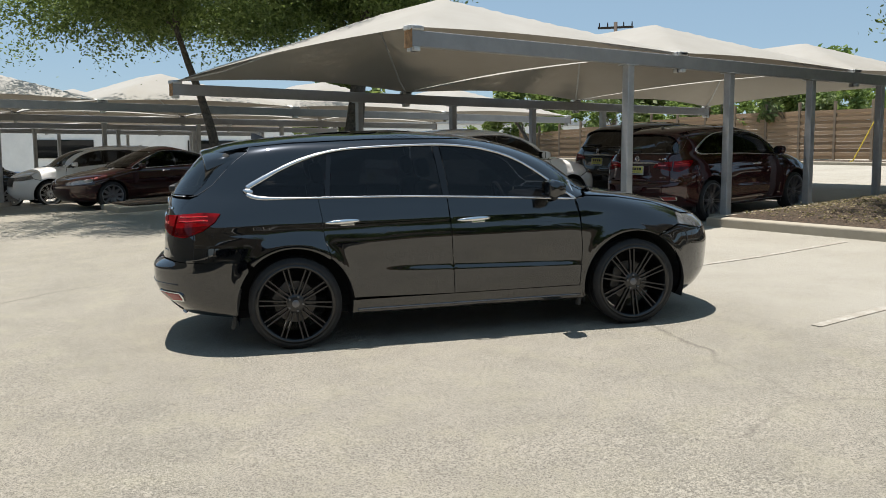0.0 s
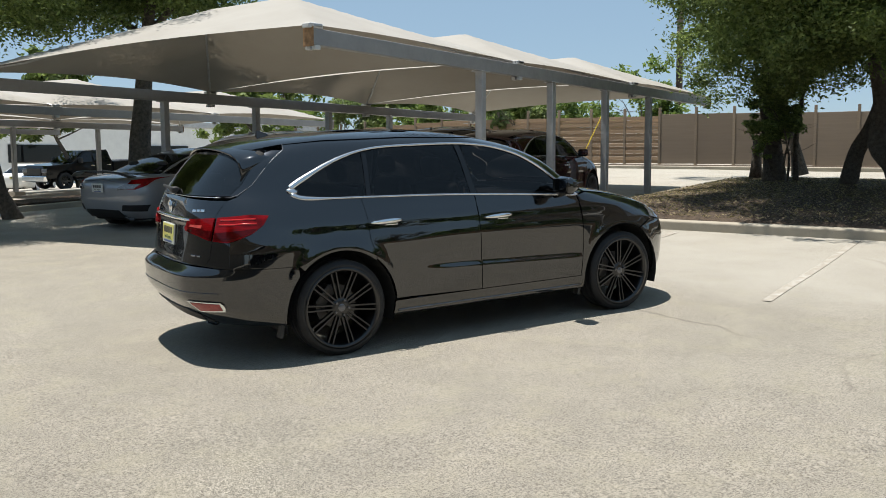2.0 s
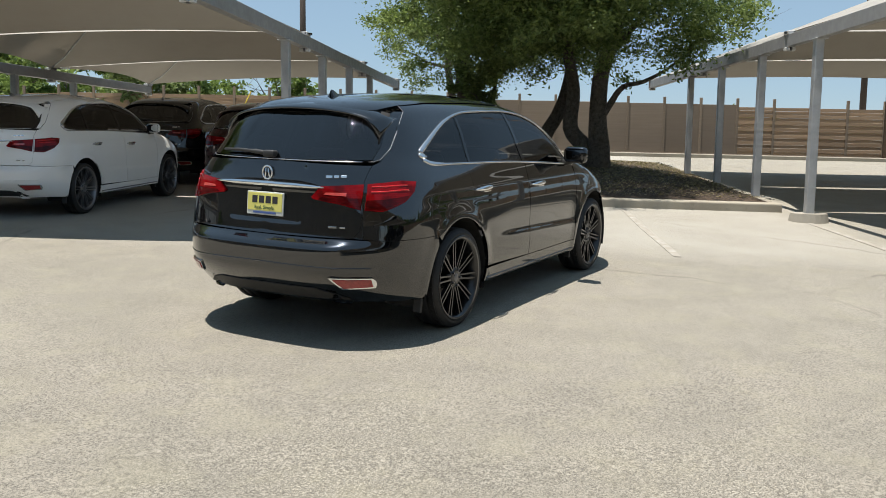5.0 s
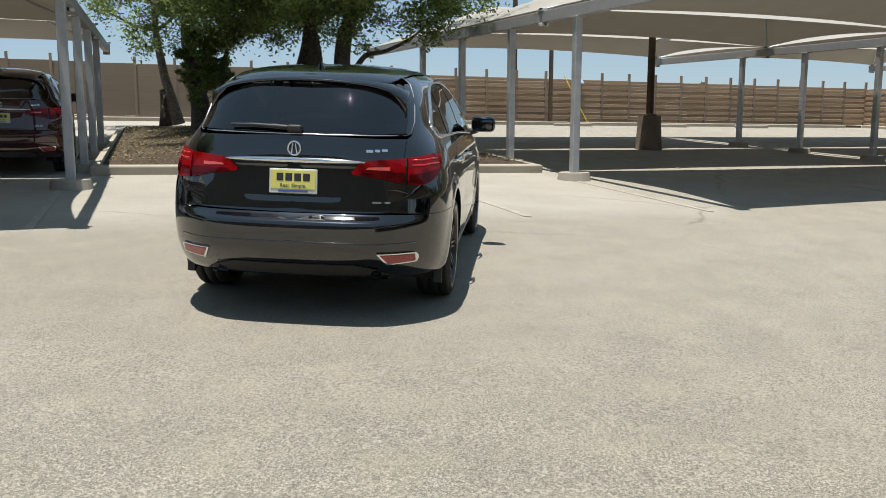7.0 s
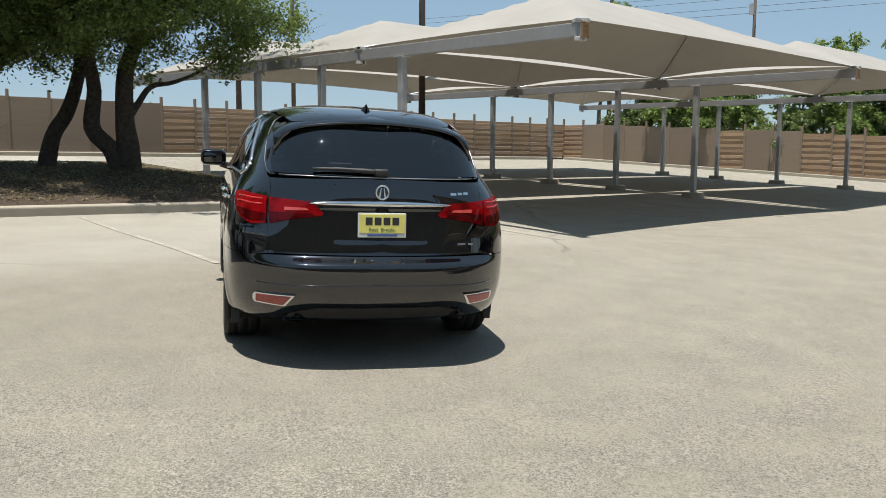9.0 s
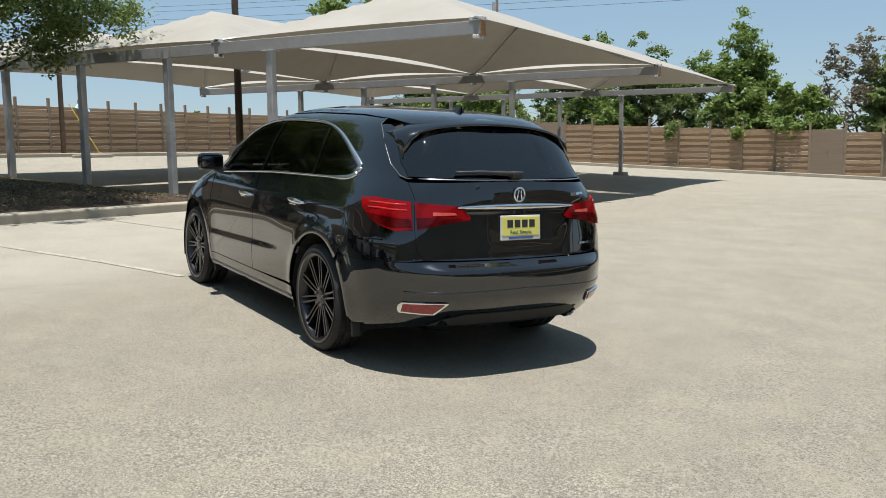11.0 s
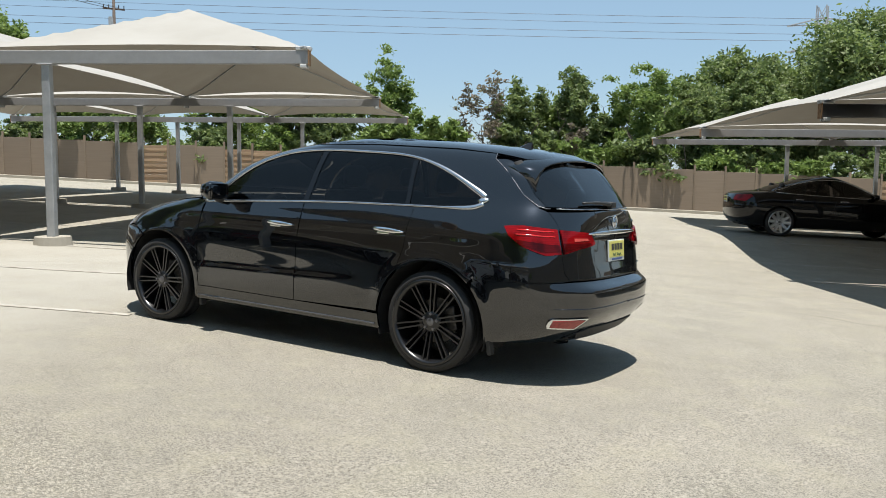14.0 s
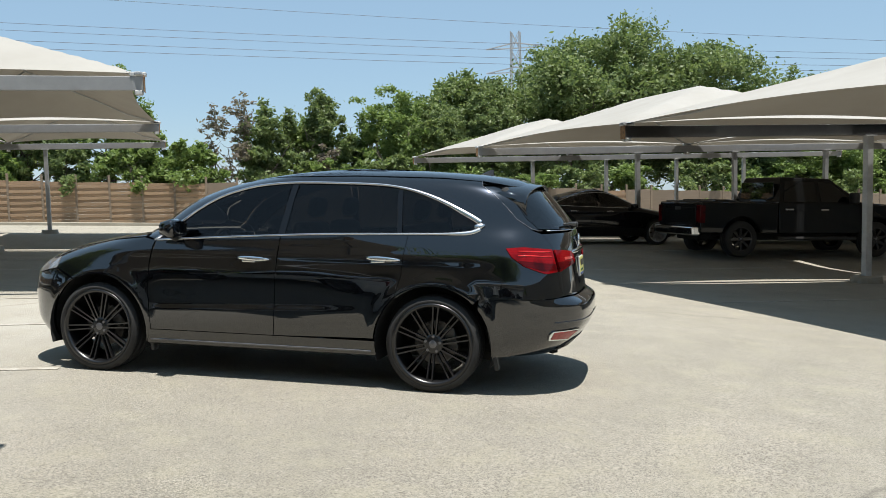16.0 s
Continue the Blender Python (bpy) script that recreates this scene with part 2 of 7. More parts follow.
OLIVE = m_leaf("olive_leaf", (0.095, 0.145, 0.048), (0.235, 0.29, 0.11))
DRY = m_leaf("dry_grey_leaf", (0.15, 0.12, 0.095), (0.25, 0.20, 0.165))


# ---------------------------------------------------------------- mesh helpers
def bm_box(bm, x0, x1, y0, y1, z0, z1, bevel=0.0):
    r = bmesh.ops.create_cube(bm, size=1.0)
    for v in r["verts"]:
        v.co = Vector((x0 + (v.co.x + 0.5) * (x1 - x0), y0 + (v.co.y + 0.5) * (y1 - y0), z0 + (v.co.z + 0.5) * (z1 - z0)))
    if bevel:
        edges = list({e for v in r["verts"] for e in v.link_edges})
        bmesh.ops.bevel(bm, geom=edges, offset=bevel, segments=2, affect="EDGES", profile=0.5)


def bm_tube(bm, pts, radii, seg=10, caps=True):
    """A tapered tube along points."""
    pts = [Vector(p) for p in pts]
    if isinstance(radii, (int, float)):
        radii = [radii] * len(pts)
    rings = []
    side = None
    for i, p in enumerate(pts):
        d = (pts[min(i + 1, len(pts) - 1)] - pts[max(i - 1, 0)]).normalized()
        if side is None:
            side = d.orthogonal().normalized()
        side = (side - d * side.dot(d)).normalized()
        up = d.cross(side)
        rings.append([bm.verts.new(p + (side * math.cos(a) + up * math.sin(a)) * radii[i]) for a in [2 * math.pi * k / seg for k in range(seg)]])
    for a, b in zip(rings, rings[1:]):
        for k in range(seg):
            bm.faces.new((a[k], a[(k + 1) % seg], b[(k + 1) % seg], b[k]))
    if caps:
        bm.faces.new(rings[0][::-1])
        bm.faces.new(rings[-1])


def mesh_of(name, bm, material, smooth=False):
    me = bpy.data.meshes.new(name)
    bmesh.ops.recalc_face_normals(bm, faces=bm.faces)
    bm.to_mesh(me)
    bm.free()
    me.materials.append(material)
    if smooth:
        me.polygons.foreach_set("use_smooth", [True] * len(me.polygons))
    return me


def part(name, bm, material, parent=None, label="", smooth=False, m=None):
    ob = new(name, mesh_of(name, bm, material, smooth))
    if parent is not None:
        ob.parent = parent
    if m is not None:
        ob.matrix_basis = m
    if label:
        ob["label"] = label
    return ob


def thing(name, label, category, m=None, group="", kind=""):
    ob = new(name)
    ob.empty_display_size = 0.2
    if m is not None:
        ob.matrix_basis = m
    return tagged(ob, label, category, group, kind)


def ease(v, a, b):
    t = min(max((v - a) / (b - a), 0), 1)
    return t * t * (3 - 2 * t)


def rise(x, y):
    """Low swells of the lot under the parked vehicles."""
    q, p = x * 0.462 - y * 0.887, x * 0.887 + y * 0.462
    s = -0.395 * x + 0.919 * y
    far = -0.06 * min(max(0.0, s - 18.0), 40.0)
    return far + 0.32 * ease(q, 8.5, 13.5) * (1 - ease(q, 20, 29)) * (1 - ease(p, -4.5, 2.0)) + 0.03 * ease(s, 3.2, 5.6) * (1 - ease(s, 12, 17)) + 0.034 * (1 - ease(math.hypot(x, y), 3.0, 5.4))


def on_lot(x, y, h=0.0):
    """The level-world point h above the sloping lot."""
    return LOT @ Vector((x, y, rise(x, y))) + Vector((0, 0, h))


# ---------------------------------------------------------------- ground
bm = bmesh.new()
ticks = [-420, -300, -220, -160, -120, -90, -70, -55, *range(-44, -8), *[k / 2 for k in range(-16, 17)], *range(9, 45), 55, 70, 90, 120, 160, 220, 300, 420]
grid = [[bm.verts.new((x, y, rise(x, y))) for y in ticks] for x in ticks]
for i in range(len(ticks) - 1):
    for j in range(len(ticks) - 1):
        bm.faces.new((grid[i][j], grid[i + 1][j], grid[i + 1][j + 1], grid[i][j + 1]))
ground = part("ground", bm, ASPHALT, smooth=True)
ground.matrix_basis = LOT
tagged(ground, "worn pale asphalt of a sloping car park", "ground", kind="structure")


def slab(name, pts, h0, h1, material, label, category, kind="structure", bevel=0.0):
    """A flat piece on the lot with the outline pts."""
    b = bmesh.new()
    lo = [b.verts.new((x, y, h0)) for x, y in pts]
    hi = [b.verts.new((x, y, h1)) for x, y in pts]
    b.faces.new(hi)
    b.faces.new(lo[::-1])
    for k in range(len(pts)):
        j = (k + 1) % len(pts)
        b.faces.new((lo[k], lo[j], hi[j], hi[k]))
    if bevel:
        top = [e for e in b.edges if e.verts[0].co.z > h1 - 1e-6 and e.verts[1].co.z > h1 - 1e-6]
        bmesh.ops.bevel(b, geom=top, offset=bevel, segments=3, affect="EDGES", profile=0.5)
    ob = part(name, b, material)
    ob.matrix_basis = LOT
    return tagged(ob, label, category, kind=kind)


def strip(name, a, b, width, h0, h1, material, label, category, bevel=0.0):
    a, b = Vector(a), Vector(b)
    d = (b - a).normalized()
    n = Vector((-d.y, d.x)) * width / 2
    k = max(1, int((b - a).length / 0.6)) if h1 < 0.02 else 1
    if k == 1:
        return slab(name, [tuple(a + n), tuple(a - n), tuple(b - n), tuple(b + n)], h0, h1, material, label, category, "structure", bevel)
    # thin paint lies draped over the ground
    m = bmesh.new()
    rows = []
    for i in range(k + 1):
        p = a + (b - a) * i / k
        rows.append([m.verts.new((*(p + n * s), rise(*(p + n * s)) + h)) for s, h in ((1, h0), (1, h1), (-1, h1), (-1, h0))])
    for r0, r1 in zip(rows, rows[1:]):
        for j in range(3):
            m.faces.new((r0[j], r0[j + 1], r1[j + 1], r1[j]))
    ob = part(name, m, material)
    ob.matrix_basis = LOT
    return tagged(ob, label, category, kind="structure")


LINE_LABEL = "worn white painted stall line on asphalt"
for a, b in (((2.75, -1.5), (7.5, 0.62)), ((1.75, 0.98), (6.3, 2.95)), ((0.45, 3.5), (4.3, 5.2)), ((4.15, -3.95), (7.6, -2.25)), ((9.0, -5.6), (13.5, -3.2)), ((6.7, -8.2), (11.2, -5.8)),
             ((8.0, -10.6), (12.5, -8.2)), ((11.6, -12.1), (16.1, -9.7)), ((-2.4, -8.6), (-7.0, -11.1)), ((-1.2, -11.0), (-5.8, -13.5)), ((0.0, -13.4), (-4.6, -15.9)), ((1.2, -15.8), (-3.4, -18.3)), ((-3.9, -6.2), (-8.5, -8.7)),
             ((1.0, 10.0), (5.5, 12.0)), ((2.0, 7.5), (6.6, 9.5)), ((14, -30.2), (14.8, -31.8)), ((17, -28.7), (17.8, -30.3)), ((11, -31.7), (11.8, -33.3)), ((8, -33.2), (8.8, -34.8))):
    strip("stall_line", a, b, 0.09, 0.001, 0.007, LINE, LINE_LABEL, "line")

# ---------------------------------------------------------------- shade canopies
RUSTED = m_plain("rusty_end_plate", (0.30, 0.17, 0.08), 0.8, 0.1, 0.5, 14)
SADDLE = m_steel("pale_galvanised_saddle", (0.62, 0.62, 0.60), (0.48, 0.48, 0.47), 0.3, 0.6)


def canopy_row(name, origin, u, v, nu, nv, z, rise, posts, post_rows, label, z_back=None, seed=0, scallop=0.10):
    """Rows of hip-shaped fabric shades: nu bays along u, nv along v; beams along u at every row."""
    rng = random.Random(seed)
    O, U, V = Vector((*origin, 0)), Vector((*u, 0)), Vector((*v, 0))
    zb = z if z_back is None else z_back

    def zc(r):
        return z + (zb - z) * r / nv

    for k in range(nu):
        for r in range(nv):
            base = O + U * k + V * r
            root = thing("shade_canopy", label, "canopy", Matrix.Translation((base.x, base.y, zc(r))), name)
            # fabric: bilinear base with raised apex, edges sagging in towards the middle
            b = bmesh.new()
            n = 36
            vs = {}
            for i in range(n + 1):
                for j in range(n + 1):
                    s, t = i / n, j / n
                    es = 0.5 - abs(s - 0.5)
                    et = 0.5 - abs(t - 0.5)
                    # scalloped edge
                    s2 = s + (0.5 - s) * scallop * math.sin(math.pi * t) * (abs(s - 0.5) * 2) ** 4
                    t2 = t + (0.5 - t) * 0.08 * math.sin(math.pi * s) * (abs(t - 0.5) * 2) ** 4
                    h = min(1.0, min(es * U.length, et * V.length) / (0.5 * min(U.length, V.length)))
                    hip = rise * (h ** 0.96)
                    soft = 0.18 * rise * (4 * es * (1 - es)) * (4 * et * (1 - et)) * (1 - h)
                    edge = 0.10 * math.sin(math.pi * (t if es < et else s)) * (1 - h) ** 3
                    dz = zc(r) + (zc(r + 1) - zc(r)) * t - zc(r)
                    p = U * s2 + V * t2
                    vs[i, j] = b.verts.new((p.x, p.y, dz + 0.14 + hip - soft * 0.4 + edge))
            for i in range(n):
                for j in range(n):
                    b.faces.new((vs[i, j], vs[i + 1, j], vs[i + 1, j + 1], vs[i, j + 1]))
            part("fabric", b, FABRIC, root, "sun-bleached beige shade fabric", smooth=True)
            # perimeter cable and hip stays
            dzv = Vector((0, 0, zc(r + 1) - zc(r)))
            corner = [Vector((0, 0, 0.13)), U + Vector((0, 0, 0.13)), U + V + dzv + Vector((0, 0, 0.13)), V + dzv + Vector((0, 0, 0.13))]
            top = Vector((0, 0, 0.14 + rise * 0.97)) + dzv / 2
            q = 0.5 * min(U.length, V.length)
            q = 0.5 * U / U.length * U.length, V * min(0.5, q / V.length)
            ends = (q[0] + q[1] + top, q[0] + V - q[1] + top)
            b = bmesh.new()
            bm_tube(b, [ends[0] - Vector((0, 0, 0.05)), ends[1] - Vector((0, 0, 0.05))], 0.03, 6)
            part("ridge_pole", b, STEEL, root)
            for ci, c in enumerate(corner):
                apex = ends[0] if ci < 2 else ends[1]
                b = bmesh.new()
                mid = (c + apex) / 2 + Vector((0, 0, -0.07 * rise))
                bm_tube(b, [c, (c + mid) / 2 + Vector((0, 0, -0.06)), mid, (mid + apex) / 2 + Vector((0, 0, -0.03)), apex + Vector((0, 0, -0.05))], 0.02, 6)
                part("hip_rafter", b, STEEL, root)
            # corner brackets
            for c in corner:
                b = bmesh.new()
                bm_box(b, c.x - 0.05, c.x + 0.05, c.y - 0.05, c.y + 0.05, c.z - 0.30, c.z + 0.03, 0.012)
                bm_box(b, c.x - 0.09, c.x + 0.09, c.y - 0.09, c.y + 0.09, c.z - 0.02, c.z + 0.015, 0.006)
                part("corner_bracket", b, STEEL, root)
    ang = math.atan2(u[1], u[0])
    for r in range(nv + 1):
        if r not in post_rows and r not in (0, nv):
            continue
        a = O + V * r
        length = U.length * nu
        root = thing("canopy_frame", "grey steel beam on square posts, under fabric shades", "frame", Matrix.Translation((a.x, a.y, 0)) @ pose(0, 0, 0, 0, 0, math.degrees(ang)), name + " frames")
        b = bmesh.new()
        bm_box(b, -0.08, length + 0.08, -0.065, 0.065, zc(r) - 0.11, zc(r) + 0.09, 0.008)
        beam = part("beam", b, BEAM, root)
        for x0 in (-0.08, length + 0.08):
            b = bmesh.new()
            bm_box(b, x0 - 0.006, x0 + 0.006, -0.085, 0.085, zc(r) - 0.13, zc(r) + 0.11, 0.003)
            part("end_plate", b, RUSTED, beam, "rust-streaked steel end plate")
        for k in range(nu + 1):
            b = bmesh.new()
            bm_box(b, U.length * k - 0.11, U.length * k + 0.11, -0.075, 0.075, zc(r) + 0.09, zc(r) + 0.15, 0.01)
            part("saddle", b, SADDLE, beam, "pale galvanised saddle over a beam joint")
            b = bmesh.new()
            bm_box(b, U.length * k - 0.05, U.length * k + 0.05, -0.085, 0.085, zc(r) - 0.17, zc(r) - 0.112, 0.01)
            part("clamp", b, SADDLE, beam, "pale galvanised clamp under a beam joint")
        for s in posts if r in post_rows else ():
            p = a + U * s
            gz = on_lot(p.x, p.y).z
            b = bmesh.new()
            w = 0.065
            x = U.length * s
            bm_box(b, x - w, x + w, -w, w, gz - 0.05, zc(r) - 0.11, 0.012)
            post = part("post", b, STEEL, root)
            b = bmesh.new()
            bm_box(b, x - 0.12, x + 0.12, -0.10, 0.10, zc(r) - 0.125, zc(r) - 0.108, 0.004)
            part("cap_plate", b, STEEL, post)
            b = bmesh.new()
            rr = bmesh.ops.create_cone(b, cap_ends=True, segments=20, radius1=0.30, radius2=0.27, depth=0.16)
            bmesh.ops.translate(b, verts=rr["verts"], vec=(x, 0, gz + 0.05))
            part("footing", b, CONCRETE, post)
    return None


POSTS = (0.77, 1.25, 1.72, 2.19)
canopy_row("shades beside the island", (0.29, 3.33), (4.65, 2.0), (-3.4, 6.0), 3, 1, 2.96, 1.02, POSTS, (0, 1), "beige fabric hip shade on grey steel beams over parked cars", z_back=2.74, seed=1, scallop=0.03)
canopy_row("double shades", (4.14, -4.16), (4.61, 2.43), (5.2, -8.9), 3, 2, 3.06, 1.02, POSTS, (0, 1, 2), "beige fabric hip shade over empty stalls", seed=2)
canopy_row("shades over dark vehicles", (-2.55, -8.2), (-5.7, -3.12), (4.35, -9.0), 3, 2, 2.33, 1.0, (0.75, 1.25, 1.75, 2.25), (0, 1, 2), "pale fabric hip shade over parked dark vehicles", seed=3, scallop=0.035)
canopy_row("near shades", (-2.55, -8.2), (-5.7, -3.12), (-3.5, 5.8), 3, 1, 2.33, 0.95, (1.5, 2.2), (1,), "pale fabric hip shade at the lane's edge", seed=7, scallop=0.035)
canopy_row("far shades", (-9.9, 12.8), (4.65, 2.0), (-3.4, 6.0), 4, 3, 2.72, 0.95, (0.3, 0.9, 1.5, 2.1, 2.7, 3.3), (1, 2, 3), "beige fabric hip shade over a far row of cars", seed=4)

# ---------------------------------------------------------------- island between the shades
ISL = [(5.55, 5.45), (8.75, -1.75), (19.0, 2.9), (15.8, 9.9)]
kerb = slab("kerb", ISL, -0.05, 0.15, KERB, "pale concrete kerb round a planted island", "kerb", "structure", 0.03)
# raised mulch bed
b = bmesh.new()
n = 40
c = [Vector((*p, 0)) for p in ISL]
vs = {}
for i in range(n + 1):
    for j in range(n + 1):
        s, t = 0.022 + 0.956 * i / n, 0.018 + 0.964 * j / n
        p = (c[0] * (1 - s) + c[1] * s) * (1 - t) + (c[3] * (1 - s) + c[2] * s) * t
        e = min(s, 1 - s, t * 1.3, (1 - t) * 1.3)
        h = 0.155 + 0.24 * min(1, e * 3.2) ** 0.8 * (0.75 + 0.25 * noise.noise(Vector((p.x * 0.5, p.y * 0.5, 0)))) + 0.03 * noise.noise(Vector((p.x * 4, p.y * 4, 3)))
        vs[i, j] = b.verts.new((p.x, p.y, h if e > 0.025 else 0.152))
for i in range(n):
    for j in range(n):
        b.faces.new((vs[i, j], vs[i + 1, j], vs[i + 1, j + 1], vs[i, j + 1]))
bed = part("mulch_bed", b, MULCH, smooth=True)
bed.matrix_basis = LOT
tagged(bed, "mounded bark mulch under live oaks", "mulch", kind="structure")

# ---------------------------------------------------------------- fences
def fence_run(name, a, b, h, kinds, label, seed):
    rng = random.Random(seed)
    A, B = Vector((*a, 0)), Vector((*b, 0))
    d = (B - A).normalized()
    total = (B - A).length
    step = 1.45
    n = int(total / step)
    root = thing(name, label, "fence", kind="structure")
    ang = math.degrees(math.atan2(d.y, d.x))
    bmp = bmesh.new()
    bm_box(bmp, -0.05, 0.05, -0.05, 0.05, -0.3, h + 0.34, 0.008)
    post_me = mesh_of("fence_post", bmp, POSTWOOD)
    bmp = bmesh.new()
    bm_box(bmp, -step / 2 + 0.05, step / 2 - 0.05, -0.012, 0.012, 0, 0.130, 0.004)
    slat_me = mesh_of("fence_slat", bmp, WOOD)
    bmp = bmesh.new()
    bm_box(bmp, -step / 2 + 0.03, step / 2 - 0.03, -0.02, 0.02, 0.0, h, 0.006)
    panel_me = mesh_of("fence_panel", bmp, TANPANEL)
    for k in range(n + 1):
        p = A + d * step * k
        q = on_lot(p.x, p.y)
        o = new("fence_post", post_me)
        o.parent = root
        o.matrix_basis = Matrix.Translation(q) @ pose(0, 0, 0, 0, 0, ang)
        if k == n:
            break
        m = A + d * step * (k + 0.5)
        q = on_lot(m.x, m.y)
        if kinds(k, rng):
            for i in range(14):
                o = new("fence_slat", slat_me)
                o.parent = root
                o.matrix_basis = Matrix.Translation(q + Vector((0, 0, 0.08 + i * 0.134))) @ pose(0, 0.0, 0, rng.uniform(-1, 1), rng.uniform(-0.12, 0.12), ang) @ Matrix.Translation((0, 0.02 if i % 2 else -0.02, 0))
        else:
            o = new("fence_panel", panel_me)
            o.parent = root
            o.matrix_basis = Matrix.Translation(q + Vector((0, 0, 0.08))) @ pose(0, 0, 0, 0, 0, ang)
    return root


fence_run("fence_front", (41, -19), (12, 38.5), 1.95, lambda k, r: k < 17 or k > 28, "weathered timber fence with slatted and tan screened bays", 5)
fence_run("fence_side", (41, -19), (-32, -57), 1.95, lambda k, r: k in (0, 7, 10, 11, 12, 13, 14, 15, 16, 17, 19, 32), "tan screened timber fence with some slatted bays", 6)

# dry verge between the road and the front fence
DRYVERGE = m_mulch()
DRYVERGE.name = "dry_leafy_verge"
strip("verge", (39.6, -17.9), (11.0, 37.6), 1.3, -0.02, 0.10, DRYVERGE, "dry leafy verge along the timber fence", "verge", 0.02)

# road kerbs before the fences
strip("verge_kerb", (38.0, -17.0), (9.5, 37), 0.25, -0.02, 0.14, KERB, "concrete kerb along the fence", "kerb", 0.02)
strip("verge_kerb", (39.0, -18.3), (-32, -55), 0.25, -0.02, 0.14, KERB, "concrete kerb along the fence", "kerb", 0.02)

# ---------------------------------------------------------------- trees
def leaves(bm, centre, rad, n, size, rng, shell=0.55):
    for _ in range(n):
        while True:
            v = Vector((rng.uniform(-1, 1), rng.uniform(-1, 1), rng.uniform(-1, 1)))
            if shell * rng.random() < v.length < 1:
                break
        p = Vector(centre) + Vector((v.x * rad[0], v.y * rad[1], v.z * rad[2]))
        a = Vector((rng.gauss(0, 1), rng.gauss(0, 1), rng.gauss(0, 0.7))).normalized()
        b = a.cross(Vector((rng.gauss(0, 1), rng.gauss(0, 1), rng.gauss(0, 1)))).normalized()
        s = size * rng.uniform(0.6, 1.4)
        q = [p - a * s, p + b * s * 0.45, p + a * s, p - b * s * 0.45]
        bm.faces.new([bm.verts.new(x) for x in q])


def smooth_path(pts, n):
    """Points along a Catmull-Rom curve through pts."""
    out = []
    for i in range(len(pts) - 1):
        p0, p1, p2, p3 = pts[max(i - 1, 0)], pts[i], pts[i + 1], pts[min(i + 2, len(pts) - 1)]
        for k in range(n):
            t = k / n
            out.append(0.5 * ((2 * p1) + (p2 - p0) * t + (2 * p0 - 5 * p1 + 4 * p2 - p3) * t * t + (3 * p1 - p0 - 3 * p2 + p3) * t ** 3))
    return out + [pts[-1]]


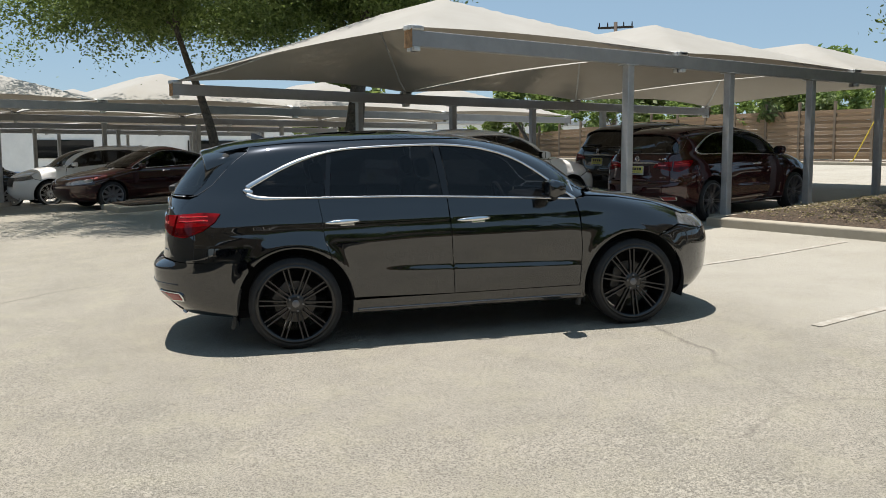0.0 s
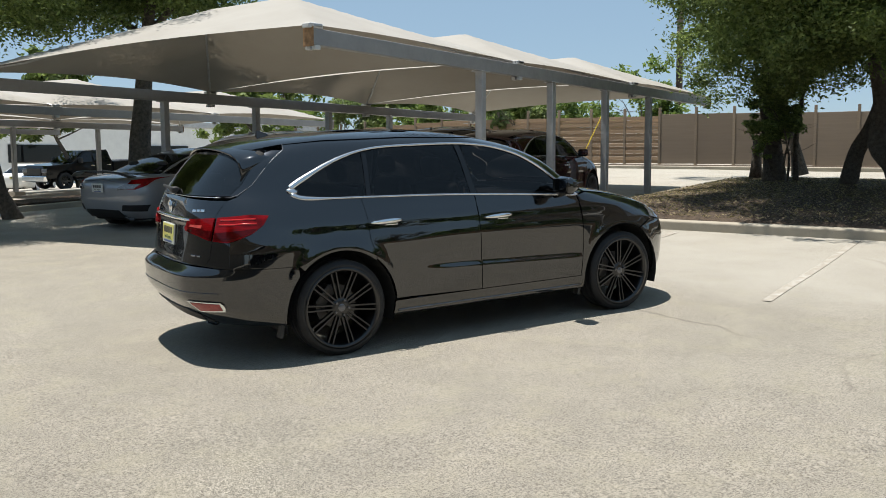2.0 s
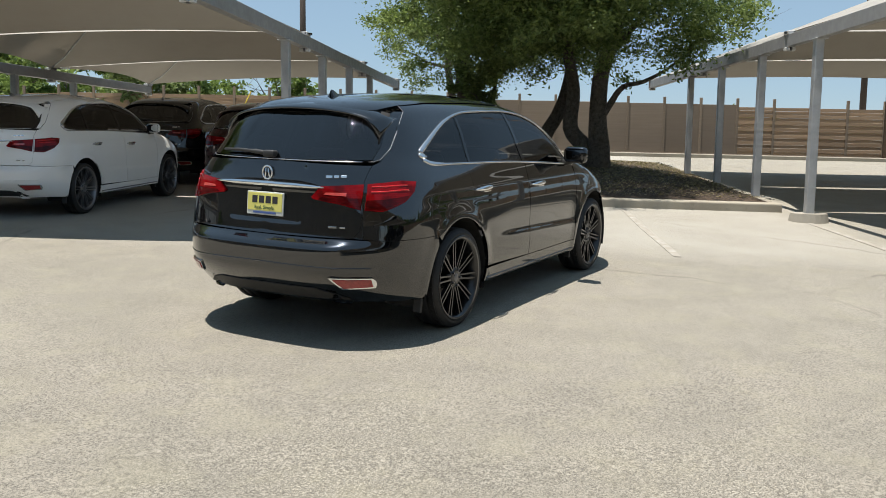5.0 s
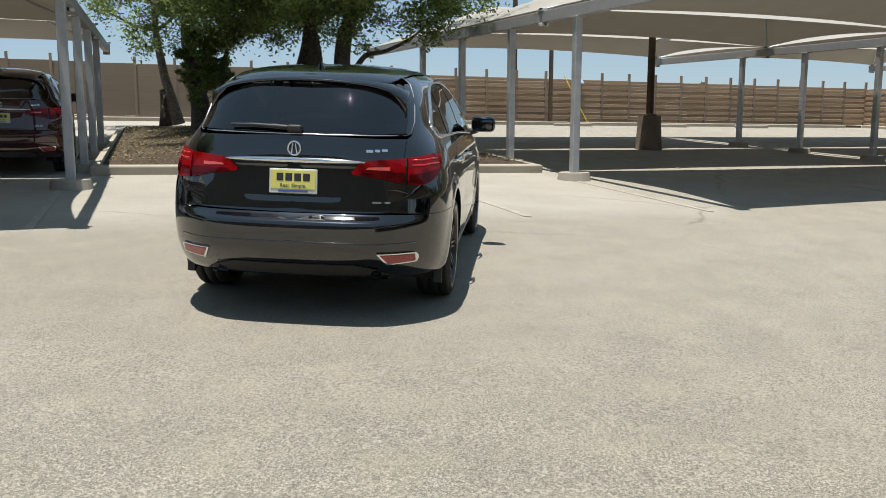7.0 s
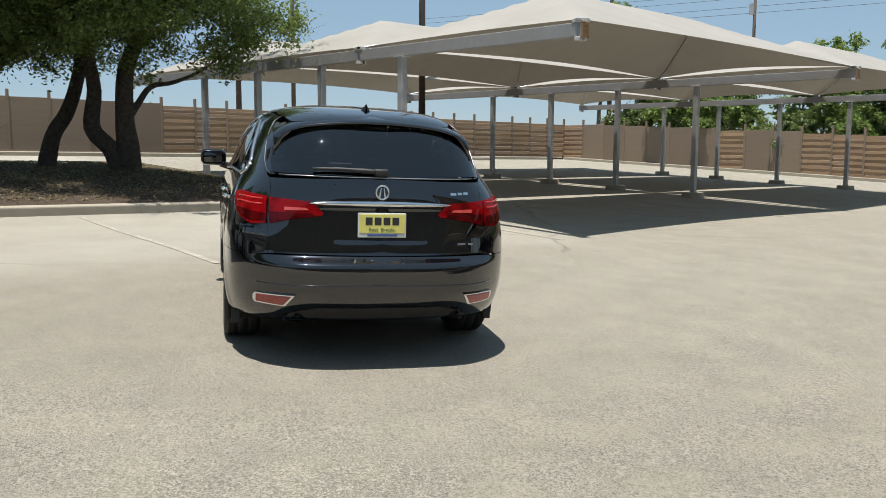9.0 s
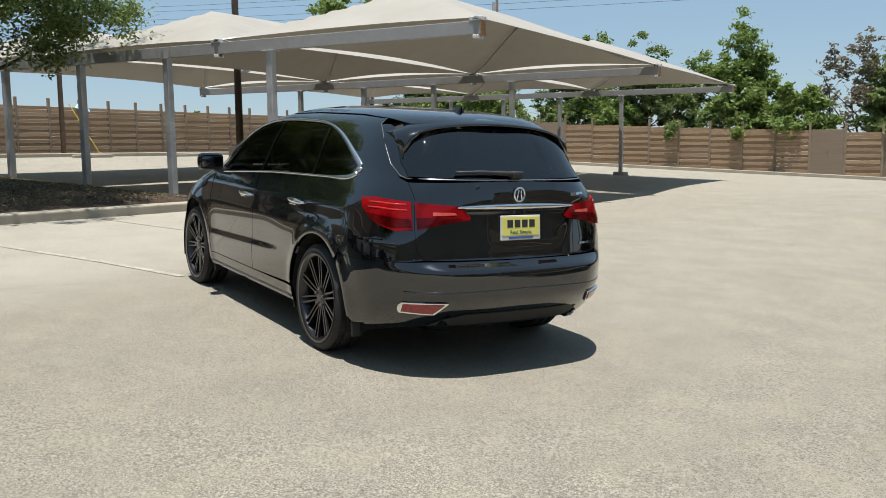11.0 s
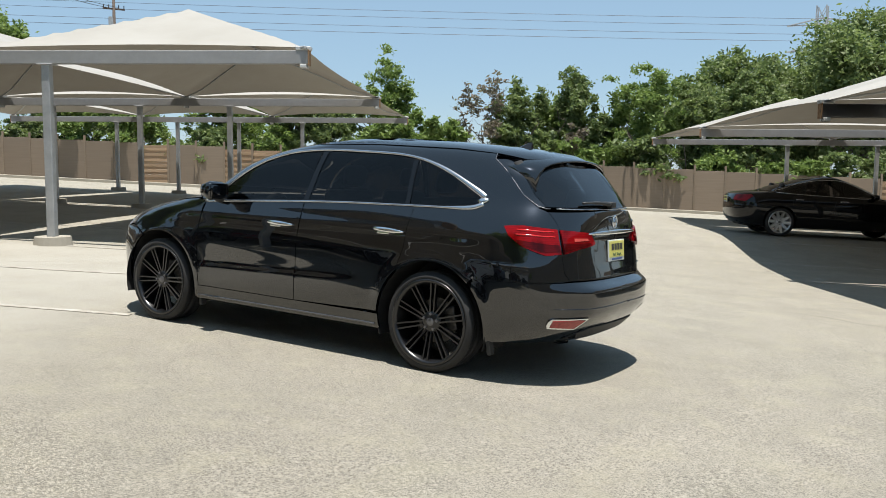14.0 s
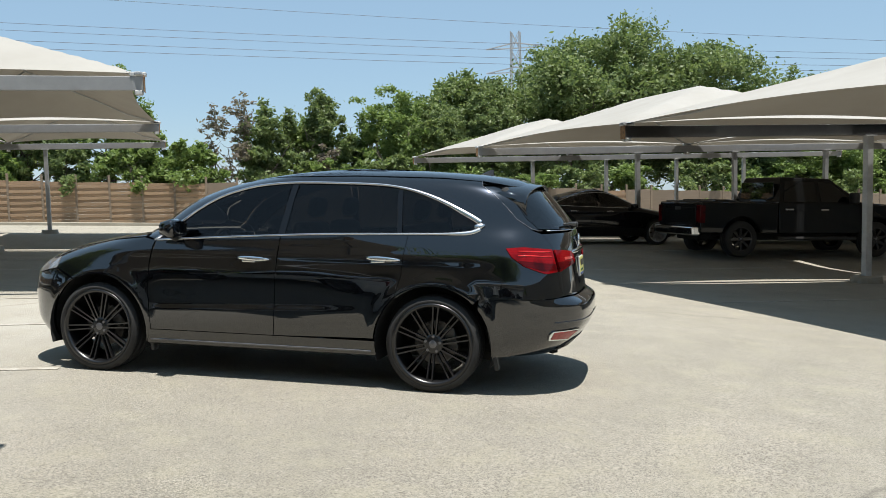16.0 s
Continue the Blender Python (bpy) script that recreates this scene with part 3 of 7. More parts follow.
def tree(x, y, h, spread, trunks, clumps, per, leaf_mat, label, seed, size=0.09, base=0.0, low=0.35, thick=0.16, lean=(0, 0), crook=0.2, stems=(), shift=(0, 0), extra_boughs=()):
    """A tree with forked tapering limbs and a crown of many separate leaf clumps."""
    rng = random.Random(seed)
    root = thing("tree", label, "tree", Matrix.Translation(on_lot(x, y, base)))
    wood = bmesh.new()
    tips = []
    def limbs(p, r):
        for _ in range(2):
            aa = rng.uniform(0, 2 * math.pi)
            e = (Vector((math.cos(aa), math.sin(aa), rng.uniform(0.15, 0.7)))).normalized()
            q = p.copy()
            bp, br = [q.copy()], [r * 0.6]
            for s in range(4):
                e = (e + Vector((rng.gauss(0, 0.2), rng.gauss(0, 0.2), rng.gauss(0.02, 0.12)))).normalized()
                q = q + e * spread * rng.uniform(0.12, 0.20)
                bp.append(q.copy())
                br.append(r * 0.6 * (1 - 0.23 * (s + 1)))
            bm_tube(wood, bp, br, 6, False)
            tips.append(q)

    for pts, rad in stems:
        pts = smooth_path([Vector(q) for q in pts], 4)
        rr = [rad[min(i // 4, len(rad) - 2)] + (rad[min(i // 4 + 1, len(rad) - 1)] - rad[min(i // 4, len(rad) - 2)]) * (i % 4) / 4 for i in range(len(pts))]
        rr[-1] = rad[-1]
        bm_tube(wood, pts, rr, 12, False)
        for i in range(3, len(pts), 3):
            if pts[i].z > h * low + 0.4:
                limbs(pts[i], rr[i])
        tips.append(pts[-1])
    for k in range(0 if stems else trunks):
        a = 2 * math.pi * (k + rng.random() * 0.6) / trunks
        p = Vector((math.cos(a) * 0.12 * (trunks > 1), math.sin(a) * 0.12 * (trunks > 1), -0.1))
        d = Vector((math.cos(a) * (0.35 if trunks > 1 else 0.08) + lean[0], math.sin(a) * (0.35 if trunks > 1 else 0.08) + lean[1], 1)).normalized()
        pts, rad = [p.copy()], [thick * 1.5]
        r = thick
        steps = 7
        for i in range(steps):
            d = (d + Vector((rng.gauss(0, crook), rng.gauss(0, crook), 0.08))).normalized()
            p = p + d * h * 0.72 / steps
            r = thick * (1 - 0.72 * (i + 1) / steps)
            pts.append(p.copy())
            rad.append(r)
            if i >= 2 and p.z > h * (low - 0.05):
                limbs(p, r)
        bm_tube(wood, pts, rad, 10, False)
        tips.append(p)
    part("trunk", wood, BARK, root, smooth=True)
    # the crown: many small clumps spread through an uneven envelope, drawn towards the limb ends
    zs = [t.z for t in tips]
    mid = sum(tips, Vector()) / len(tips) + Vector((*shift, 0))
    z0, z1 = h * low, h * 1.02
    vs, made, boughs = [], 0, []
    while len(boughs) < max(12, clumps // 6):
        v = Vector((rng.uniform(-1, 1), rng.uniform(-1, 1), rng.uniform(-1, 1)))
        if v.length > 1 or v.length < 0.35 * rng.random():
            continue
        wob = 0.72 + 0.5 * noise.noise(Vector((v.x * 1.6 + seed, v.y * 1.6, v.z * 1.6)))
        c = Vector((mid.x + v.x * spread * wob * 1.05, mid.y + v.y * spread * wob * 1.05, (z0 + z1) / 2 + v.z * (z1 - z0) / 2 * (wob + 0.2)))
        if noise.noise(c * (2.8 / spread) + Vector((seed * 3.1, 0, 0))) < -0.08:
            continue
        boughs.append(c)
    # more boughs: low hanging ones, and high unseen ones added to cast shade
    boughs += [Vector(d) for d in extra_boughs]
    while made < clumps:
        # clumps gather in boughs, with gaps between them
        k = rng.choice(boughs)
        c = k + Vector((rng.gauss(0, spread * 0.11), rng.gauss(0, spread * 0.11), rng.gauss(0, (z1 - z0) * 0.055)))
        made += 1
        s = max(spread, 0.34 * h) * rng.uniform(0.08, 0.16)
        dx, dy, dz = s * rng.uniform(0.8, 1.5), s * rng.uniform(0.8, 1.5), s * rng.uniform(0.6, 1.2)
        r3 = np.random.RandomState(seed * 7919 + made)
        q = r3.normal(size=(per, 3)) * (dx * 0.40, dy * 0.40, dz * 0.36) + (c.x, c.y, c.z)
        a3 = r3.normal(size=(per, 3)) * (1, 1, 0.7)
        a3 /= np.linalg.norm(a3, axis=1, keepdims=True)
        b3 = np.cross(a3, r3.normal(size=(per, 3)))
        b3 /= np.linalg.norm(b3, axis=1, keepdims=True)
        k = (size * r3.uniform(0.55, 1.35, size=(per, 1)))
        vs.append(np.stack([q - a3 * k, q + b3 * k * 0.45, q + a3 * k, q - b3 * k * 0.45], 1).reshape(-1, 3))
    allv = np.concatenate(vs)
    me = bpy.data.meshes.new("crown")
    me.from_pydata(allv.tolist(), [], np.arange(len(allv)).reshape(-1, 4).tolist())
    me.materials.append(leaf_mat)
    crown = new("crown", me)
    crown.parent = root
    return root

# ---------------------------------------------------------------- vehicles: a shell of outlines stacked over height
from mathutils.geometry import delaunay_2d_cdt


def curve(table):
    """A smooth monotone curve through (z, value) pairs."""
    xs = np.array([a for a, _ in table], float)
    ys = np.array([b for _, b in table], float)
    h = np.diff(xs)
    d = np.diff(ys) / h
    m = np.zeros(len(xs))
    m[0], m[-1] = d[0], d[-1]
    for i in range(1, len(xs) - 1):
        if d[i - 1] * d[i] > 0:
            w1, w2 = 2 * h[i] + h[i - 1], h[i] + 2 * h[i - 1]
            m[i] = (w1 + w2) / (w1 / d[i - 1] + w2 / d[i])

    def f(x):
        x = min(max(x, xs[0]), xs[-1])
        i = min(max(int(np.searchsorted(xs, x)) - 1, 0), len(xs) - 2)
        t = (x - xs[i]) / h[i]
        return float((2 * t**3 - 3 * t**2 + 1) * ys[i] + (t**3 - 2 * t**2 + t) * h[i] * m[i] + (-2 * t**3 + 3 * t**2) * ys[i + 1] + (t**3 - t**2) * h[i] * m[i + 1])

    cache = {}

    def g(x):
        k = round(x, 5)
        if k not in cache:
            cache[k] = f(k)
        return cache[k]

    return g


def bell(v, c, w):
    return math.exp(-(((v - c) / w) ** 2))


def step01(v, a, b):
    t = min(max((v - a) / (b - a), 0), 1)
    return t * t * (3 - 2 * t)


class Shell:
    """Half of a car body, y >= 0, as a surface over p (length round the outline from the middle of the tail) and height z."""

    PR, PF = 1.5, 1.5

    def __init__(self, xr, xf, w, rr, rf, nr, nf, wheels, shape=None):
        self.xr, self.xf, self.w = curve(xr), curve(xf), curve(w)
        self.rr, self.rf, self.nr, self.nf = curve(rr), curve(rf), curve(nr), curve(nf)
        self.wheels, self.shape = wheels, shape
        self.L = 3.0
        self.pmax = self.PR + self.L + self.PF

    def raw(self, p, z):
        xr, xf, w, rr, rf = self.xr(z), self.xf(z), self.w(z), self.rr(z), self.rf(z)
        if rr + rf > 0.96 * (xf - xr):
            k = 0.96 * (xf - xr) / (rr + rf)
            rr, rf = rr * k, rf * k
        if p < self.PR:
            a = max(p, 0) / self.PR * math.pi / 2
            e = 2 / self.nr(z)
            return xr + rr * (1 - math.cos(a) ** e), w * math.sin(a) ** e * (1 if p >= 0 else -1)
        if p > self.PR + self.L:
            a = (self.pmax - p) / self.PF * math.pi / 2
            a = max(a, 0)
            e = 2 / self.nf(z)
            return xf - rf * (1 - math.cos(a) ** e), w * math.sin(a) ** e
        t = (p - self.PR) / self.L
        return xr + rr + t * (xf - rf - xr - rr), w

    def at(self, p, z):
        x, y = self.raw(p, z)
        v = Vector((x, y, z))
        return self.shape(v) if self.shape else v

    def normal(self, p, z):
        e = 0.004
        a = self.at(min(p + e, self.pmax), z) - self.at(max(p - e, 0.0), z)
        b = self.at(p, z + e) - self.at(p, z - e)
        n = a.cross(b)
        if n.length < 1e-9:
            return Vector((0, 0, 1))
        n.normalize()
        if p < 0.02:
            n.y = 0
        if p > self.pmax - 0.02:
            n.y = 0
        n = -n if n.dot(Vector((0 if p > 0.4 and p < self.pmax - 0.4 else (-1 if p < 1 else 1), 1 if p > 0.2 and p < self.pmax - 0.2 else 0, 0.3))) < 0 else n
        return n.normalized()

    def ps(self, x, z):
        """p of the side point at x."""
        xr, xf, rr, rf = self.xr(z), self.xf(z), self.rr(z), self.rf(z)
        if rr + rf > 0.96 * (xf - xr):
            k = 0.96 * (xf - xr) / (rr + rf)
            rr, rf = rr * k, rf * k
        if x < xr + rr:
            c = min(max(1 - (x - xr) / rr, 0), 1) ** (self.nr(z) / 2)
            return math.acos(c) / (math.pi / 2) * self.PR
        if x > xf - rf:
            c = min(max(1 - (xf - x) / rf, 0), 1) ** (self.nf(z) / 2)
            return self.pmax - math.acos(c) / (math.pi / 2) * self.PF
        return self.PR + self.L * (x - xr - rr) / (xf - rf - xr - rr)

    def pr(self, y, z):
        return math.asin(min(max(y / self.w(z), 0), 1) ** (self.nr(z) / 2)) / (math.pi / 2) * self.PR

    def pf(self, y, z):
        return self.pmax - math.asin(min(max(y / self.w(z), 0), 1) ** (self.nf(z) / 2)) / (math.pi / 2) * self.PF

    def dom(self, q):
        k, a, z = q
        return {"s": self.ps, "r": self.pr, "f": self.pf}[k](a, z), z


def arc(x, z, r, a0, a1, n=18):
    return [("s", x + r * math.cos(radians(a0 + (a1 - a0) * i / n)), z + r * math.sin(radians(a0 + (a1 - a0) * i / n))) for i in range(n + 1)]


def smooth_line(pts, n=6):
    """Catmull-Rom through (kind, a, z) points of one kind."""
    out = []
    q = [pts[0], *pts, pts[-1]]
    for i in range(1, len(q) - 2):
        for k in range(n):
            t = k / n
            v = []
            for c in (1, 2):
                a, b, d, e = (q[j][c] for j in (i - 1, i, i + 1, i + 2))
                v.append(0.5 * (2 * b + (d - a) * t + (2 * a - 5 * b + 4 * d - e) * t * t + (3 * b - a - 3 * d + e) * t**3))
            out.append((q[i][0], *v))
    out.append(pts[-1])
    return out


def outline(shell, pts, h):
    """Domain polygon from points; edges between points are cut to about h."""
    d = [shell.dom(q) for q in pts]
    out = []
    for i, a in enumerate(d):
        b = d[(i + 1) % len(d)]
        n = max(1, int(math.hypot(b[0] - a[0], b[1] - a[1]) / h))
        # straight in the space the points were named in, where both are of one kind
        for k in range(n):
            t = k / n
            if pts[i][0] == pts[(i + 1) % len(pts)][0]:
                q0, q1 = pts[i], pts[(i + 1) % len(pts)]
                out.append(shell.dom((q0[0], q0[1] + (q1[1] - q0[1]) * t, q0[2] + (q1[2] - q0[2]) * t)))
            else:
                out.append((a[0] + (b[0] - a[0]) * t, a[1] + (b[1] - a[1]) * t))
    clean = []
    for q in out:
        if not clean or math.hypot(q[0] - clean[-1][0], q[1] - clean[-1][1]) > 1e-4:
            clean.append(q)
    if math.hypot(clean[0][0] - clean[-1][0], clean[0][1] - clean[-1][1]) < 1e-4:
        clean.pop()
    return clean


def inside(poly, x, y):
    c = False
    j = len(poly) - 1
    for i in range(len(poly)):
        xi, yi = poly[i]
        xj, yj = poly[j]
        if (yi > y) != (yj > y) and x < (xj - xi) * (y - yi) / (yj - yi) + xi:
            c = not c
        j = i
    return c


def panel_data(shell, pts, h=0.045, hz=None, gap=0.003, lift=0.0, flange=0.018, both=False, depth=None):
    """Vertices, faces and normals of a skin panel on the shell; both: joined with its mirror image across the middle."""
    hz = hz or h
    poly = outline(shell, pts, h)
    area = sum(poly[i][0] * poly[(i + 1) % len(poly)][1] - poly[(i + 1) % len(poly)][0] * poly[i][1] for i in range(len(poly)))
    if area < 0:
        poly.reverse()
    if gap:
        sh = []
        for i in range(len(poly)):
            a, b, c = Vector(poly[i - 1]), Vector(poly[i]), Vector(poly[(i + 1) % len(poly)])
            n1 = Vector((-(b - a).y, (b - a).x)).normalized()
            n2 = Vector((-(c - b).y, (c - b).x)).normalized()
            n = (n1 + n2)
            n = n.normalized() * min(gap / max(0.4, n.length / 2), gap * 2) if n.length > 1e-6 else n1 * gap
            q = b + n
            if both and (b.x < 1e-4 or b.x > shell.pmax - 1e-4):
                q.x = b.x
            sh.append((min(max(q.x, 0), shell.pmax), q.y))
        poly = sh
    P = np.array(poly)
    pts2 = [Vector(q) for q in poly]
    nb = len(pts2)
    x0, x1, z0, z1 = P[:, 0].min(), P[:, 0].max(), P[:, 1].min(), P[:, 1].max()
    nx, nz = int((x1 - x0) / h) + 1, int((z1 - z0) / hz) + 1
    for i in range(1, nx):
        for j in range(1, nz):
            x, z = x0 + (x1 - x0) * i / nx, z0 + (z1 - z0) * j / nz
            if np.min(((P[:, 0] - x) / h) ** 2 + ((P[:, 1] - z) / hz) ** 2) > 0.25 and inside(poly, x, z):
                pts2.append(Vector((x, z)))
    vs, _, fs, orig, _, _ = delaunay_2d_cdt(pts2, [], [list(range(nb))], 1, 1e-6)
    co = [shell.at(v.x, v.y) for v in vs]
    no = [shell.normal(v.x, v.y) for v in vs]
    co = [c + n * lift for c, n in zip(co, no)]
    index = {o: k for k, os in enumerate(orig) for o in os}
    ring = [index[i] for i in range(nb) if i in index]
    faces = [tuple(f) for f in fs]
    # a folded flange round the rim
    base = len(co)
    d = depth or flange
    m = len(ring)
    for k in ring:
        co.append(co[k].copy())
        co.append(co[k] - no[k] * d)
        out = Vector((0, 0, 1))
        no += [no[k].copy(), no[k].copy()]
    skip = lambda k: both and (abs(co[k].y) < 1e-4)
    for i in range(m):
        j = (i + 1) % m
        if skip(ring[i]) and skip(ring[j]):
            continue
        faces.append((base + 2 * i, base + 2 * i + 1, base + 2 * j + 1, base + 2 * j))
    # rim normals face away from the panel's middle
    mid = sum((c for c in co[:base]), Vector()) / base
    for i in range(m):
        a, b = co[ring[i - 1]], co[ring[(i + 1) % m]]
        n = (b - a).cross(no[ring[i]])
        if n.length > 1e-9:
            n.normalize()
            no[base + 2 * i] = no[base + 2 * i + 1] = n
    return co, faces, no


def panel_mesh(name, shell, pts, material, mirror=False, both=False, **kw):
    co, faces, no = panel_data(shell, pts, both=both, **kw)
    if both:
        n = len(co)
        co = co + [Vector((c.x, -c.y, c.z)) for c in co]
        no = no + [Vector((c.x, -c.y, c.z)) for c in no]
        faces = faces + [tuple(n + i for i in reversed(f)) for f in faces]
    elif mirror:
        co = [Vector((c.x, -c.y, c.z)) for c in co]
        no = [Vector((c.x, -c.y, c.z)) for c in no]
        faces = [tuple(reversed(f)) for f in faces]
    # every face winds to suit its normals
    out = []
    for f in faces:
        a, b, c = co[f[0]], co[f[1]], co[f[2]]
        n = (b - a).cross(c - a)
        out.append(f if n.dot(no[f[0]]) >= 0 else tuple(reversed(f)))
    me = bpy.data.meshes.new(name)
    me.from_pydata(co, [], out)
    me.materials.append(material)
    me.polygons.foreach_set("use_smooth", [True] * len(me.polygons))
    me.normals_split_custom_set_from_vertices([tuple(v) for v in no])
    return me


def skin(name, shell, pts, material, parent, side=1, label="", **kw):
    """One skin panel as a part; side 1 left, -1 right, 0 both halves joined."""
    ob = new(name, panel_mesh(name, shell, pts, material, mirror=side < 0, both=side == 0, **kw))
    ob.parent = parent
    if label:
        ob["label"] = label
    return ob


def lathe(bm, prof, seg=48, axis="y"):
    """Turn (radius, offset) pairs round the y axis."""
    rings = []
    for r, o in prof:
        rings.append([bm.verts.new((r * math.cos(2 * math.pi * k / seg), o, r * math.sin(2 * math.pi * k / seg))) for k in range(seg)])
    for a, b in zip(rings, rings[1:]):
        for k in range(seg):
            bm.faces.new((a[k], a[(k + 1) % seg], b[(k + 1) % seg], b[k]))
    return rings


RUBBER = m_plain("tyre_rubber", (0.014, 0.014, 0.0145), 0.68, 0, 0.3, 20)
GLOSSBLACK = m_plain("gloss_black_rim", (0.006, 0.006, 0.007), 0.3, 0.0, 0.2, 6, 0.35)
DARKTRIM = m_plain("black_plastic", (0.018, 0.018, 0.018), 0.55, 0, 0.25, 12)
UNDER = m_plain("underbody_black", (0.010, 0.010, 0.010), 0.9, 0, 0.3, 5)
CHROME = m_plain("chrome", (0.78, 0.79, 0.80), 0.08, 1.0, 0.03)
MIRRORDARK = m_plain("mirror_glass", (0.035, 0.037, 0.04), 0.04, 0.9)
PIANO = m_plain("piano_black", (0.003, 0.003, 0.0035), 0.04, 0.0, 0.1)
CAPGREY = m_plain("cap_grey", (0.16, 0.16, 0.17), 0.35, 0.7)
SATIN = m_plain("satin_chrome", (0.62, 0.63, 0.65), 0.25, 1.0, 0.05)
ALLOY = m_plain("silver_alloy", (0.55, 0.56, 0.57), 0.3, 0.85, 0.08)
SEATCLOTH = m_plain("dark_seat_leather", (0.03, 0.028, 0.026), 0.6, 0, 0.2, 9)
BLACKPAINT = m_car_paint("black_metallic_paint", (0.0045, 0.0055, 0.0075), 0.6, 0.25, 1.84)
TINT = m_glass("tinted_glass", (0.015, 0.018, 0.022), 0.14)
BACKLIGHT = m_glass("dark_rear_glass", (0.015, 0.018, 0.022), 0.07, 1.9)
CLEAR = m_glass("light_glass", (0.02, 0.024, 0.03), 0.5)
PLATEWHITE = m_plain("plate_white", (0.50, 0.52, 0.50), 0.4)
PLATEYELLOW = m_plain("plate_yellow", (0.60, 0.56, 0.15), 0.4)
INK = m_plain("plate_ink", (0.02, 0.02, 0.025), 0.5)
INKGREEN = m_plain("plate_green_ink", (0.04, 0.10, 0.05), 0.5)
INKBLUE = m_plain("plate_blue_ink", (0.05, 0.09, 0.25), 0.5)


MATS = {}


def m_lamp_red(name, c=(0.42, 0.008, 0.012)):
    m = Mat(name, 0.08, 0, c)
    w = m.t.nodes.new("ShaderNodeTexWave")
    w.bands_direction = "Z"
    w.inputs["Scale"].default_value = 26
    w.inputs["Distortion"].default_value = 0.4
    m.link(m.co, w.inputs["Vector"])
    col = m.mix(c, tuple(v * 0.55 for v in c), m.ramp(w.outputs["Fac"], (0.35, 0.0), (0.8, 0.35)))
    col = m.mix(col, tuple(v * 0.3 for v in c), m.ramp(m.noise(7, 3), (0.46, 0.0), (0.62, 0.85)))
    m.color(col)
    m.set("Specular IOR Level", 0.0)
    m.set("Coat Weight", 0.45)
    m.set("Coat Roughness", 0.02)
    return m.m


LAMPRED = m_lamp_red("red_lamp_lens", (0.21, 0.003, 0.005))
REFLECTOR = m_plain("dull_red_reflector", (0.28, 0.03, 0.028), 0.22, 0, 0.25, 60, 0.5)
LAMPDARK = m_lamp_red("dark_red_lens", (0.075, 0.002, 0.003))
LAMPCLEAR = m_plain("clear_lamp_lens", (0.20, 0.20, 0.205), 0.1, 0.4, 0.5, 30, 0.6)
LAMPBRIGHT = m_plain("bright_red_rib", (0.46, 0.014, 0.014), 0.15, 0, 0.2, 30, 0.5)
REDGLASS = m_plain("bright_red_insert", (0.55, 0.07, 0.06), 0.2, 0, 0.2, 30, 1.0)


